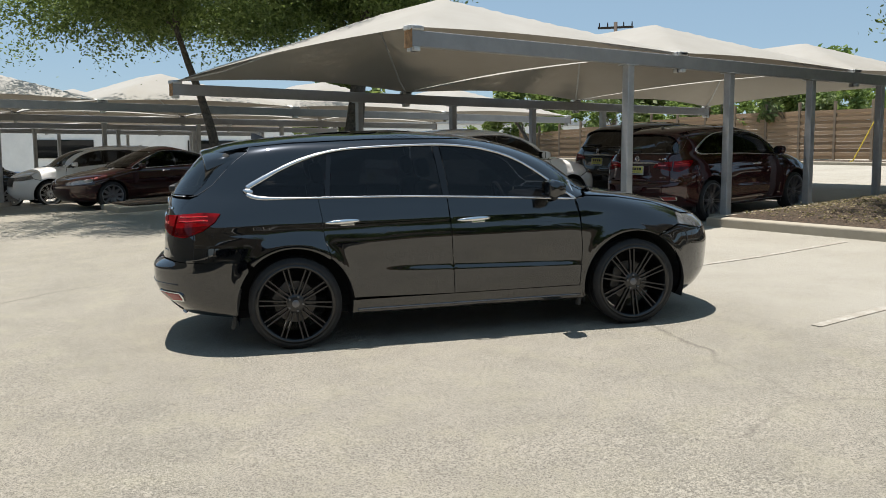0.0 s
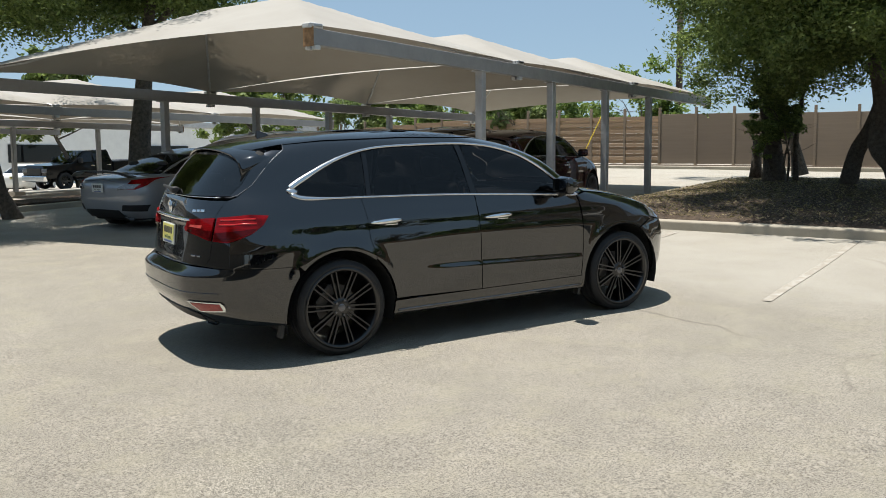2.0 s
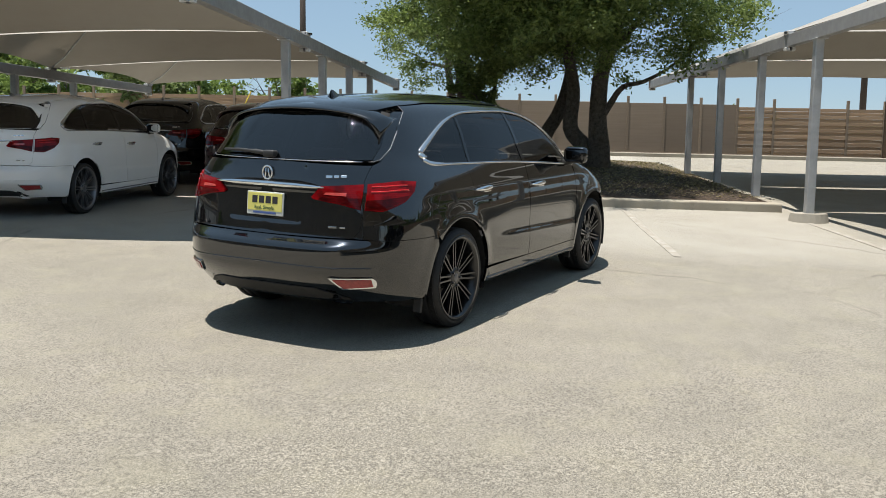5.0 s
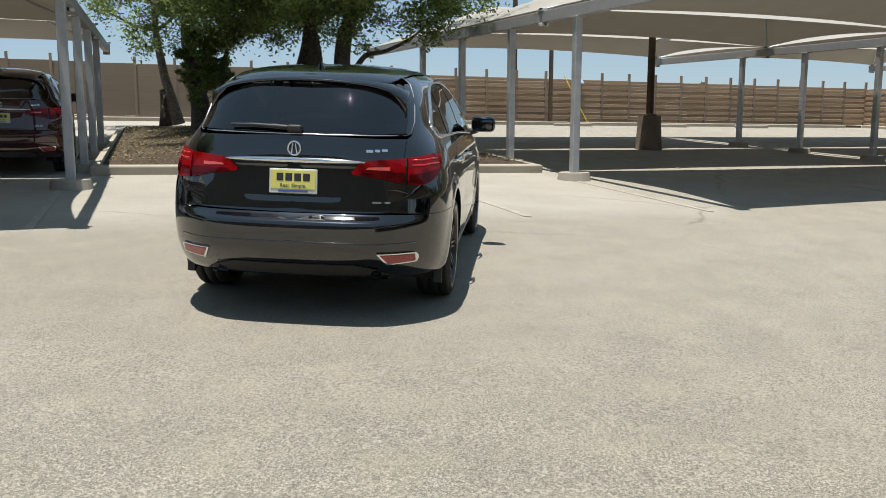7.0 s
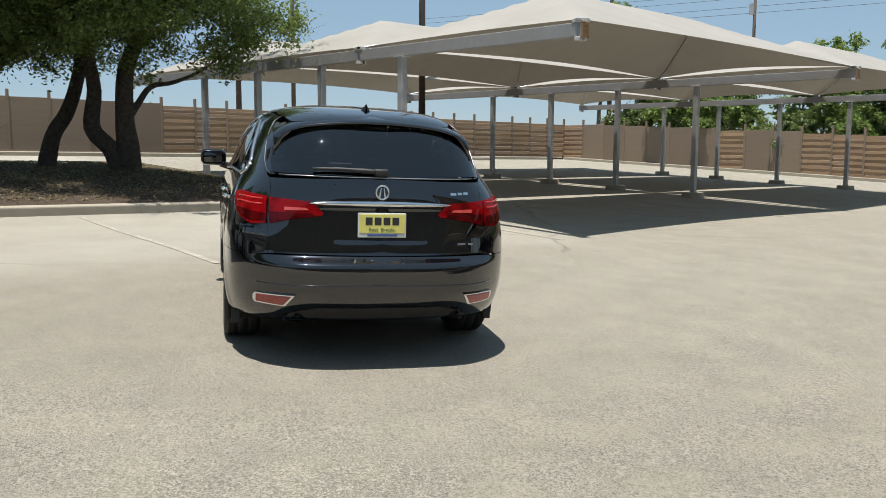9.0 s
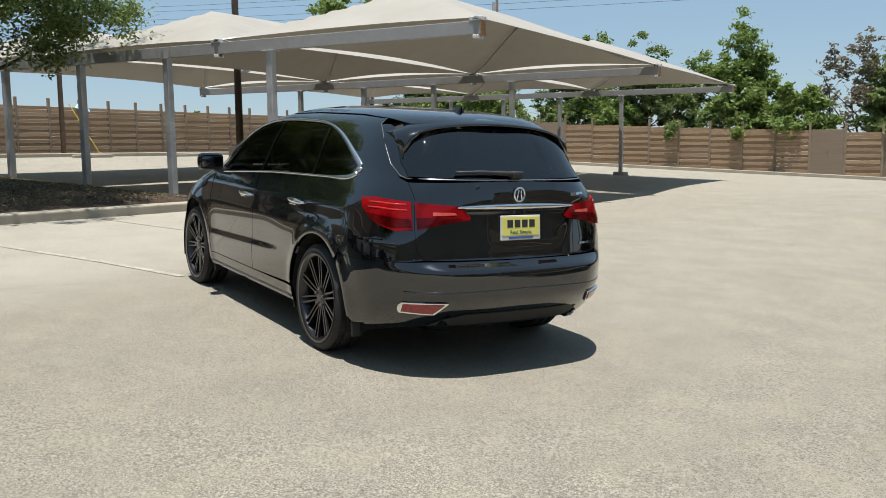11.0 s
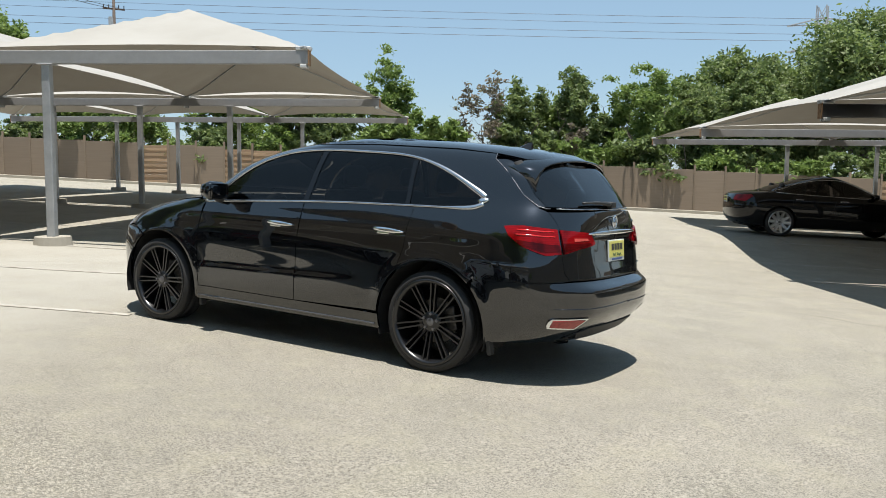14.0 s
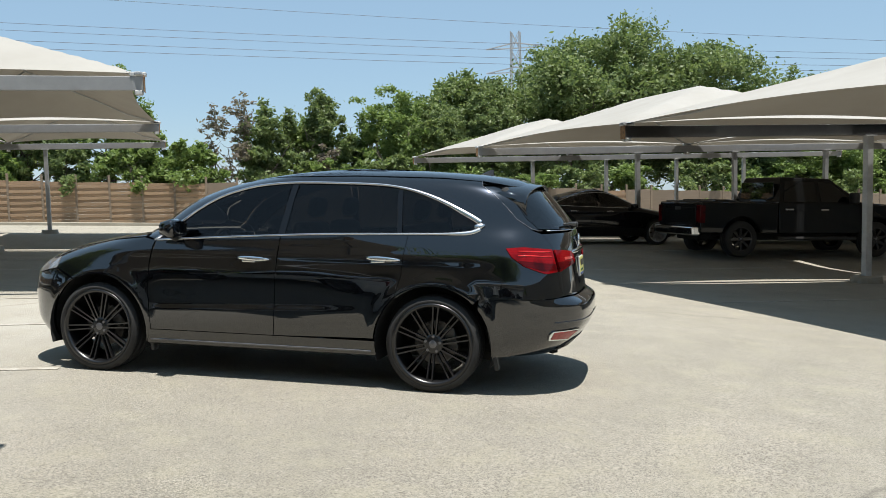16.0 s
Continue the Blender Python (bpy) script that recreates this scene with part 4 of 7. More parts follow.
def wheel_part(parent, x, y, z, r_tyre, r_rim, width, side, rim_mat, spokes, style):
    """A tyre on a spoked rim; side 1 faces left. The wheel is one part with tyre, rim and so on under it."""
    hw = width / 2
    b = bmesh.new()
    # tyre: closed profile with shoulder and tread grooves
    s = r_tyre - r_rim
    prof = [(r_rim, -hw * 0.9), (r_rim + s * 0.45, -hw), (r_tyre - 0.03, -hw * 0.97), (r_tyre - 0.008, -hw * 0.86), (r_tyre, -hw * 0.7), (r_tyre, -hw * 0.34), (r_tyre - 0.008, -hw * 0.31), (r_tyre - 0.008, -hw * 0.26), (r_tyre, -hw * 0.23), (r_tyre, hw * 0.23), (r_tyre - 0.008, hw * 0.26), (r_tyre - 0.008, hw * 0.31), (r_tyre, hw * 0.34), (r_tyre, hw * 0.7), (r_tyre - 0.008, hw * 0.86), (r_tyre - 0.03, hw * 0.97), (r_rim + s * 0.45, hw), (r_rim, hw * 0.9), (r_rim - 0.02, 0), (r_rim, -hw * 0.9)]
    lathe(b, prof, 56)
    # tread blocks along both shoulders
    wheel = part("wheel", b, RUBBER, parent, smooth=True)
    wheel.name = "wheel"
    b = bmesh.new()
    n = 64
    for k in range(n):
        a = 2 * math.pi * k / n
        for o in (-1, 1):
            m = Matrix.Rotation(a, 4, "Y") @ Matrix.Translation((r_tyre - 0.0070, o * hw * 0.60, 0)) @ Matrix.Rotation(radians(o * 9), 4, "X")
            c = bmesh.ops.create_cube(b, size=1.0, matrix=m @ Matrix.Diagonal((0.016, hw * 0.30, 2 * math.pi * r_tyre / n * 0.80, 1)))
    tagged(part("tread", b, RUBBER, wheel), kind="stuff")
    # rim barrel and lip
    f = hw * 0.93 * side
    b = bmesh.new()
    lathe(b, [(r_rim + 0.006, f), (r_rim + 0.010, f + 0.006 * side), (r_rim - 0.012, f + 0.002 * side), (r_rim - 0.022, f - 0.02 * side), (r_rim - 0.045, f - 0.10 * side), (r_rim - 0.05, -f * 0.9)], 56)
    part("rim", b, rim_mat, wheel, smooth=True)
    # spokes
    b = bmesh.new()
    zf = f - 0.012 * side
    zi = f - 0.035 * side
    for k in range(spokes):
        for o in ((-1, 1) if style == "twin" else (0,)):
            a = 2 * math.pi * k / spokes
            w_in, w_out = (0.0058, 0.0052) if style == "twin" else (0.035, 0.026)
            m = Matrix.Rotation(-a, 4, "Y")
            p0 = Vector((0.05, zi, o * 0.0135))
            p1 = Vector((r_rim - 0.016, zf, o * (0.020 if style == "twin" else 0)))
            d = (p1 - p0).normalized()
            t = Vector((0, 1, 0)).cross(d).normalized()
            q = []
            for p, w in ((p0, w_in), (p1, w_out)):
                for dy in (0.0, -0.028 * side):
                    for e in (-1, 1):
                        q.append(b.verts.new(m @ (p + t * e * w * (1.0 if dy == 0 else 1.35) + Vector((0, dy, 0)))))
            for idx in ((0, 1, 5, 4), (2, 3, 7, 6), (0, 2, 6, 4), (1, 3, 7, 5), (4, 5, 7, 6), (0, 1, 3, 2)):
                b.faces.new([q[i] for i in idx])
    part("spokes", b, rim_mat, wheel)
    # hub, cap and nuts
    b = bmesh.new()
    lathe(b, [(0.001, zi + 0.008 * side), (0.05, zi + 0.006 * side), (0.075, zi), (0.085, zi - 0.03 * side), (0.085, zi - 0.07 * side)], 28)
    part("hub", b, rim_mat, wheel, smooth=True)
    b = bmesh.new()
    lathe(b, [(0.001, zi + 0.013 * side), (0.022, zi + 0.013 * side), (0.030, zi + 0.009 * side)], 20)
    part("centre_cap", b, CAPGREY, wheel, smooth=True)
    b = bmesh.new()
    for k in range(5):
        a = 2 * math.pi * (k + 0.5) / 5
        c = bmesh.ops.create_cone(b, cap_ends=True, segments=6, radius1=0.011, radius2=0.009, depth=0.03, matrix=Matrix.Translation((0.058 * math.cos(a), zi + 0.004 * side, 0.058 * math.sin(a))) @ Matrix.Rotation(math.pi / 2, 4, "X"))
    tagged(part("wheel_nuts", b, CAPGREY, wheel), kind="stuff")
    b = bmesh.new()
    lathe(b, [(0.09, f - 0.13 * side), (0.165, f - 0.13 * side), (0.165, f - 0.155 * side), (0.09, f - 0.155 * side)], 32)
    bm_box(b, -0.17, -0.08, min(f - 0.10 * side, f - 0.19 * side), max(f - 0.10 * side, f - 0.19 * side), -0.09, 0.09, 0.015)
    part("brake", b, m_cache("brake_iron"), wheel)
    wheel.matrix_basis = Matrix.Translation((x, y, z)) @ pose(0, 0, 0, 0, random.Random(int(x * 10 + y * 7)).uniform(0, 60), 0)
    return wheel


def m_cache(name):
    if name not in MATS:
        MATS[name] = m_plain(name, (0.10, 0.095, 0.09), 0.45, 0.8, 0.3, 20)
    return MATS[name]


def surface_box(bm, c, half, n, bevel=0.004):
    """A bevelled box centred at c whose depth axis is n (level)."""
    n = Vector(n).normalized()
    t = Vector((0, 0, 1)).cross(n).normalized()
    u = n.cross(t)
    b2 = bmesh.new()
    bm_box(b2, -half[0], half[0], -half[1], half[1], -half[2], half[2], bevel)
    m = Matrix((t, n, u)).transposed().to_4x4()
    m.translation = Vector(c)
    bmesh.ops.transform(b2, matrix=m, verts=b2.verts)
    me = bpy.data.meshes.new("tmp")
    b2.to_mesh(me)
    b2.free()
    bm.from_mesh(me)
    bpy.data.meshes.remove(me)


def ribbon(bm, path, half, depth, lift=0.0):
    """A raised rounded band along [(point, normal)], half wide, standing depth off the skin."""
    rows = []
    for i, (p, n) in enumerate(path):
        a, b = path[max(i - 1, 0)][0], path[min(i + 1, len(path) - 1)][0]
        t = (b - a).normalized()
        s = n.cross(t).normalized()
        w = half[i] if isinstance(half, list) else half
        rows.append([bm.verts.new(p + s * w * k + n * (lift + h * depth)) for k, h in ((-1, -0.3), (-0.9, 0.6), (-0.4, 1.0), (0.4, 1.0), (0.9, 0.6), (1, -0.3))])
    for a, b in zip(rows, rows[1:]):
        for k in range(5):
            bm.faces.new((a[k], a[k + 1], b[k + 1], b[k]))
    bm.faces.new(rows[0])
    bm.faces.new(rows[-1][::-1])


def along(shell, pts, side=1):
    """Points and normals on the shell under named points."""
    out = []
    for q in pts:
        p, z = shell.dom(q)
        c, n = shell.at(p, z), shell.normal(p, z)
        if side < 0:
            c, n = Vector((c.x, -c.y, c.z)), Vector((n.x, -n.y, n.z))
        out.append((c, n))
    return out


def dealer_plate(parent, m, name="licence_plate"):
    """A yellow advertising plate with a white frame; its writing stands as plain bars."""
    b = bmesh.new()
    bm_box(b, -0.155, 0.155, -0.006, 0.006, -0.078, 0.078, 0.005)
    plate = part(name, b, PLATEWHITE, parent, "yellow dealer plate in a white frame", m=m)
    b = bmesh.new()
    bm_box(b, -0.145, 0.145, -0.009, -0.005, -0.050, 0.069, 0.002)
    part("plate_face", b, PLATEYELLOW, plate)
    for k in range(4):
        b = bmesh.new()
        x = -0.085 + k * 0.057
        bm_box(b, x - 0.022, x + 0.022, -0.0105, -0.008, 0.002, 0.050, 0.001)
        part("writing_bar", b, INK, plate)
    if "slogan" not in MATS:
        cu = bpy.data.curves.new("slogan", "FONT")
        cu.body, cu.size, cu.align_x, cu.extrude = "Real. Simple.", 0.034, "CENTER", 0.0006
        tmp = new("slogan", cu)
        MATS["slogan"] = bpy.data.meshes.new_from_object(tmp.evaluated_get(bpy.context.evaluated_depsgraph_get()))
        MATS["slogan"].materials.clear()
        MATS["slogan"].materials.append(INKGREEN)
        bpy.data.objects.remove(tmp)
    ob = new("slogan", MATS["slogan"])
    ob.parent = plate
    ob.matrix_basis = Matrix.Translation((0, -0.0102, -0.038)) @ pose(0, 0, 0, 90, 0, 0)
    tagged(ob, kind="stuff")
    for x0, x1, z0, z1, mm in ((-0.095, 0.095, -0.068, -0.055, INKBLUE),):
        b = bmesh.new()
        bm_box(b, x0, x1, -0.0105, -0.0055, z0, z1, 0.001)
        part("writing_bar", b, mm, plate)
    return plate


def seat(parent, x, y, w, z0, back, mat):
    b = bmesh.new()
    bm_box(b, x - 0.25, x + 0.25, y - w / 2, y + w / 2, z0, z0 + 0.16, 0.05)
    st = part("seat", b, mat, parent, smooth=True)
    b = bmesh.new()
    bm_box(b, -0.07, 0.07, -w / 2, w / 2, 0, back, 0.05)
    part("seat_back", b, mat, st, smooth=True, m=Matrix.Translation((x - 0.25, y, z0 + 0.12)) @ pose(0, 0, 0, 0, -14, 0))
    for o in ((0,) if w < 0.8 else (-0.4, 0.4)):
        b = bmesh.new()
        bm_box(b, -0.05, 0.05, -0.12, 0.12, 0.0, 0.17, 0.045)
        part("headrest", b, mat, st, smooth=True, m=Matrix.Translation((x - 0.27 - back * 0.24, y + o, z0 + 0.14 + back)) @ pose(0, 0, 0, 0, -12, 0))
    return st


# ---------------------------------------------------------------- the black sport utility vehicle
HX, WR = 1.41, 0.385  # half the wheelbase, wheel centre height


def suv_shape(v):
    """Flares over the wheels, a hollow along the doors and a recess round the plate."""
    x, y, z = v
    d = 0.0
    if y > 0.3:
        for wx in (HX, -HX):
            r = math.hypot(x - wx, z - WR)
            d += 0.012 * bell(r, 0.46, 0.06) * (1 if z > 0.2 else 0)
        d -= 0.010 * step01(z, 0.585 - 0.03 * x, 0.645 - 0.03 * x) * (1 - step01(z, 0.66, 0.98)) * step01(x, -0.95, -0.35) * (1 - step01(x, 0.80, 1.02))
        d += 0.007 * bell(z, 1.03, 0.045) * step01(x, -2.2, -1.6) * (1 - step01(x, 1.2, 1.9))
        # the cabin draws in towards the tail
        y *= 1 - 0.05 * step01(-x, 0.6, 2.0) * step01(z, 1.05, 1.30)
    dx = 0.0
    if x < -1.9:
        # the bumper stands out under the tailgate and runs out round the corners
        dx -= 0.074 * step01(z, 0.34, 0.58) * (1 - step01(z, 0.695, 0.768)) * (1 - step01(y, 0.50, 0.88))
    if x < -2.0 and y < 0.75:
        dx += 0.004 * step01(z, 0.805, 0.875) * (1 - step01(z, 1.03, 1.065)) * (1 - step01(y, 0.24 + (z - 0.8) * 0.50, 0.36 + (z - 0.8) * 0.62))
    return Vector((x + dx, y + d, z))


SUV = Shell(
    xr=[(0.22, -2.115), (0.3, -2.295), (0.36, -2.372), (0.46, -2.428), (0.55, -2.448), (0.65, -2.450), (0.75, -2.438), (0.85, -2.424), (0.95, -2.410), (1.08, -2.394), (1.14, -2.384), (1.22, -2.362), (1.26, -2.342), (1.4, -2.235), (1.52, -2.125), (1.58, -2.06), (1.63, -1.95), (1.665, -1.75), (1.69, -1.45), (1.705, -1.15), (1.715, -0.85), (1.72, -0.6)],
    xf=[(0.22, 2.18), (0.30, 2.28), (0.45, 2.37), (0.65, 2.385), (0.80, 2.345), (0.88, 2.27), (0.94, 2.17), (0.99, 2.04), (1.04, 1.87), (1.09, 1.66), (1.13, 1.44), (1.16, 1.24), (1.20, 1.13), (1.30, 1.01), (1.42, 0.845), (1.53, 0.60), (1.60, 0.37), (1.64, 0.18), (1.67, -0.02), (1.695, -0.25), (1.71, -0.42), (1.72, -0.55)],
    w=[(0.22, 0.86), (0.30, 0.918), (0.40, 0.938), (0.50, 0.947), (0.62, 0.952), (0.75, 0.954), (0.85, 0.951), (0.91, 0.944), (0.97, 0.933), (1.03, 0.920), (1.12, 0.903), (1.18, 0.885), (1.26, 0.852), (1.40, 0.795), (1.50, 0.745), (1.57, 0.700), (1.615, 0.655), (1.65, 0.595), (1.68, 0.500), (1.70, 0.385), (1.712, 0.26), (1.72, 0.12)],
    rr=[(0.22, 0.72), (0.5, 0.72), (0.8, 0.74), (1.1, 0.82), (1.3, 0.90), (1.5, 0.75), (1.62, 0.8), (1.72, 0.4)],
    rf=[(0.22, 0.85), (0.6, 1.0), (0.9, 1.0), (1.08, 0.9), (1.16, 0.62), (1.3, 0.52), (1.5, 0.52), (1.62, 0.55), (1.72, 0.2)],
    nr=[(0.22, 2.6), (0.6, 3.0), (0.78, 3.15), (1.0, 3.25), (1.3, 3.2), (1.5, 3.4), (1.62, 3.2), (1.72, 2.2)],
    nf=[(0.22, 2.4), (0.6, 2.5), (0.9, 2.6), (1.1, 2.9), (1.3, 2.6), (1.5, 2.6), (1.72, 2.2)],
    wheels=(HX, WR),
    shape=suv_shape,
)
S = lambda x, z: ("s", x, z)
R = lambda y, z: ("r", y, z)
F = lambda y, z: ("f", y, z)

DLO_TOP = smooth_line([S(-1.735, 1.300), S(-1.66, 1.343), S(-1.45, 1.447), S(-1.25, 1.520), S(-1.05, 1.563), S(-0.80, 1.582), S(-0.25, 1.588), S(0.06, 1.563), S(0.26, 1.517), S(0.42, 1.456), S(0.60, 1.345), S(0.80, 1.190), S(0.90, 1.120)], 5)
BELT = smooth_line([S(-1.735, 1.254), S(-1.66, 1.226), S(-1.50, 1.214), S(-1.20, 1.208), S(-0.60, 1.195), S(-0.15, 1.176), S(0.30, 1.152), S(0.67, 1.130), S(0.90, 1.115)], 5)


def part_line(line, a, b):
    """The stretch of a side line between two x."""
    lo, hi = min(a, b), max(a, b)

    def z_at(x):
        for p, q in zip(line, line[1:]):
            if min(p[1], q[1]) - 1e-9 <= x <= max(p[1], q[1]) + 1e-9:
                return p[2] + (q[2] - p[2]) * (x - p[1]) / (q[1] - p[1] if q[1] != p[1] else 1)
        return line[0][2]

    mid = [q for q in line if lo < q[1] < hi]
    out = [S(lo, z_at(lo)), *mid, S(hi, z_at(hi))]
    return out if a < b else out[::-1]


def build_suv(paint, glass, m, label, rim=GLOSSBLACK):
    sh = SUV
    car = thing("sport_utility_vehicle", label, "car", m)
    RA = 0.445
    lo = 0.40
    # seams
    back_seam = [S(-1.20, 1.213), S(-1.175, 1.05), S(-1.165, 0.90), S(-1.12, 0.745)]
    a_start = math.degrees(math.atan2(0.745 - WR, -1.12 + HX))
    a_end = math.degrees(math.asin((lo - WR) / RA))
    door_arch = arc(-HX, WR, RA + 0.012, a_start, a_end + 2, 10)
    mid_seam = [S(-0.175, 1.177), S(-0.155, 0.9), S(-0.14, lo)]
    front_seam = [S(0.90, 1.115), S(0.935, 0.95), S(0.945, 0.7), S(0.92, lo)]
    tg = [R(0.715, 1.225), R(0.69, 1.12), R(0.705, 0.95), R(0.70, 0.82), R(0.66, 0.765)]  # tailgate edge
    glass_edge = [R(0.705, 1.255), R(0.708, 1.34), R(0.690, 1.44), R(0.640, 1.548)]
    seam = [R(0.745, 1.25), R(0.748, 1.33), R(0.735, 1.42), R(0.705, 1.51), R(0.665, 1.575)]  # tailgate edge beside the glass
    for side in (1, -1):
        # whole side panel: quarter, rear pillar and window frame to the front pillar
        pts = [S(-1.865, 0.745)] + arc(-HX, WR, RA, 141, math.degrees(math.atan2(0.745 - WR, 0.29)) + 0.5, 14) + [S(-1.12, 0.745 + 0.004), *back_seam[::-1][1:]]
        pts = [S(-1.76, 0.745), *arc(-HX, WR, RA, 134, a_start, 14), *back_seam[::-1]]
        pts += part_line(BELT, -1.20, -1.735)
        pts += [S(-1.765, 1.268)] + DLO_TOP
        pts += [S(0.985, 1.14), F(0.775, 1.17), F(0.70, 1.30), F(0.625, 1.44), F(0.575, 1.53), F(0.545, 1.595)]
        pts += [S(0.0, 1.628), S(-0.7, 1.642), S(-1.4, 1.63), S(-1.70, 1.61)]
        pts += seam[::-1] + tg + [R(0.74, 0.757), R(0.86, 0.75)]
        skin("side_panel", sh, pts, paint, car, side, h=0.035, hz=0.02, gap=0.0015)
        skin("tailgate_side", sh, [*seam, R(0.64, 1.575), *glass_edge[::-1]], paint, car, side, h=0.04, hz=0.03, gap=0.002)
        # doors
        fd = skin("front_door", sh, [*front_seam[::-1], *part_line(BELT, 0.90, -0.175)[1:-1], *mid_seam], paint, car, side, h=0.04, hz=0.014)
        rd = skin("rear_door", sh, [*mid_seam[::-1], *part_line(BELT, -0.175, -1.20)[1:-1], *back_seam, *door_arch], paint, car, side, h=0.04, hz=0.014)
        skin("rocker_panel", sh, [S(0.93, lo), S(0.97, 0.285), S(-0.97, 0.285), *arc(-HX, WR, RA, -12, a_end, 3)], paint, car, side, h=0.05, hz=0.02)
        # sill strip
        b = bmesh.new()
        ribbon(b, along(sh, [S(0.93 - 1.86 * i / 24, 0.318) for i in range(25)], side), 0.008, 0.008)
        part("sill_trim", b, CAPGREY, car, smooth=True)
        # fender, bumpers, lamp at the front
        fr0 = math.degrees(math.atan2(0.78 - WR, 0.20))
        skin("front_fender", sh, [*front_seam, S(0.965, lo - 0.10), *arc(HX, WR, RA, 193, 62, 16), S(1.66, 0.80), S(1.84, 0.86), S(1.86, 0.955), S(1.66, 1.04), S(1.3, 1.105), S(1.0, 1.135)], paint, car, side, h=0.04, hz=0.02)
        skin("headlight", sh, [S(1.84, 0.86), S(1.86, 0.955), F(0.76, 0.935), F(0.42, 0.875), F(0.42, 0.80), F(0.72, 0.80)], LAMPCLEAR, car, side, h=0.04, hz=0.02, label="swept headlight with clear lens", lift=0.002)
        # windows
        for nm, a, c in (("front_side_window", 0.885, -0.150), ("rear_side_window", -0.205, -1.105), ("quarter_window", -1.145, -1.70)):
            top = part_line(DLO_TOP, c, a)
            bot = part_line(BELT, a, c)
            if nm == "front_side_window":
                top = part_line(DLO_TOP, c - 0.045, a)
            if nm == "rear_side_window":
                top = part_line(DLO_TOP, c + 0.035, a - 0.045)
            if nm == "quarter_window":
                top = part_line(DLO_TOP, c, a + 0.035)
            win = skin(nm, sh, [*top, *bot], glass, car, side, h=0.05, hz=0.04, gap=0.004, lift=-0.006, flange=0.006)
        # pillar trims between windows
        for a, c, d in ((-0.150, -0.205, -0.045), (-1.105, -1.145, 0.035)):
            zt = 1.578 if d < 0 else 1.542
            zb = 1.177 if d < 0 else 1.212
            skin("pillar_trim", sh, [S(a + d, zt), S(a, zb), S(c, zb), S(c + d, zt)], PIANO, car, side, h=0.05, gap=0.001, lift=-0.003)
        # bright window surround
        b = bmesh.new()
        line = [S(0.905, 1.118), *DLO_TOP[::-1][1:]]
        wid = [0.009 + 0.007 * step01(-q[1], 1.0, 1.5) + 0.006 * step01(-q[1], 1.45, 1.68) for q in line]
        ribbon(b, along(sh, line, side), wid, 0.010, 0.001)
        part("window_trim", b, SATIN, car, "satin chrome window surround", smooth=True)
        b = bmesh.new()
        line = part_line(BELT, 0.905, -1.735)
        ribbon(b, along(sh, line, side), [0.008 + 0.010 * step01(-q[1], 1.4, 1.68) for q in line], 0.010, 0.001)
        part("belt_trim", b, SATIN, car, "satin chrome belt strip", smooth=True)
        b = bmesh.new()
        q = along(sh, [S(-1.690, 1.268), S(-1.715, 1.274), S(-1.738, 1.279), S(-1.765, 1.284)], side)
        ribbon(b, q, [0.012, 0.024, 0.024, 0.008], 0.0102, 0.001)
        part("window_trim", b, SATIN, car, smooth=True)
        # door handles
        for hx, hz, door in ((0.03, 0.992, fd), (-1.02, 1.018, rd)):
            b = bmesh.new()
            path = along(sh, [S(hx + 0.135 - 0.27 * i / 12, hz + 0.004 * math.cos(i / 12 * 3.0)) for i in range(13)], side)
            path = [(p + n * 0.026 * math.sin(math.pi * i / 12) ** 0.5, n) for i, (p, n) in enumerate(path)]
            ribbon(b, path, [0.006 + 0.012 * math.sin(math.pi * min(1, (i + 0.6) / 12.6)) ** 0.6 for i in range(13)], 0.012, 0.004)
            hd = part("door_handle", b, CHROME, door, "chrome pull handle", smooth=True)
            b = bmesh.new()
            c0, n0 = along(sh, [S(hx + 0.01, hz - 0.004)], side)[0]
            surface_box(b, c0 + n0 * 0.001, (0.07, 0.002, 0.020), n0, 0.001)
            part("handle_cup", b, DARKTRIM, door)
            b = bmesh.new()
            c0, n0 = along(sh, [S(hx + 0.035, hz - 0.014)], side)[0]
            surface_box(b, c0 + n0 * 0.012, (0.055, 0.010, 0.016), n0, 0.006)
            part("handle_base", b, CHROME, hd)
        # mirror
        b = bmesh.new()
        bm_box(b, -0.075, 0.075, -0.115, 0.115, -0.075, 0.075, 0.045)
        for v in b.verts:
            if v.co.x > 0:
                v.co.y *= 0.82
                v.co.z *= 0.78
            if v.co.y * side > 0.05:
                v.co.x -= 0.02
        mr = part("side_mirror", b, paint, car, smooth=True, m=Matrix.Translation((0.70, side * 1.03, 1.215)))
        b = bmesh.new()
        bm_box(b, -0.082, -0.074, -0.095, 0.095, -0.058, 0.058, 0.02)
        part("mirror_glass", b, MIRRORDARK, mr)
        b = bmesh.new()
        bm_tube(b, [(0.02, -side * 0.16, -0.085), (0.01, -side * 0.06, -0.06)], [0.035, 0.028], 8)
        part("mirror_arm", b, DARKTRIM, mr, smooth=True)
        # tail lamps
        tl_out = [S(-1.94, 1.116), S(-2.06, 1.126), R(0.80, 1.118), R(0.708, 1.108), R(0.712, 0.945), R(0.80, 0.936), S(-2.19, 0.947), S(-2.075, 0.993), S(-1.985, 1.055)]
        lamp = skin("tail_light", sh, tl_out, LAMPRED, car, side, h=0.03, lift=0.012, flange=0.02, gap=0.0, label="red wraparound tail light")
        tl_in = [R(0.69, 1.106), R(0.43, 1.088), R(0.365, 1.018), R(0.38, 1.004), R(0.46, 0.992), R(0.57, 0.976), R(0.69, 0.946)]
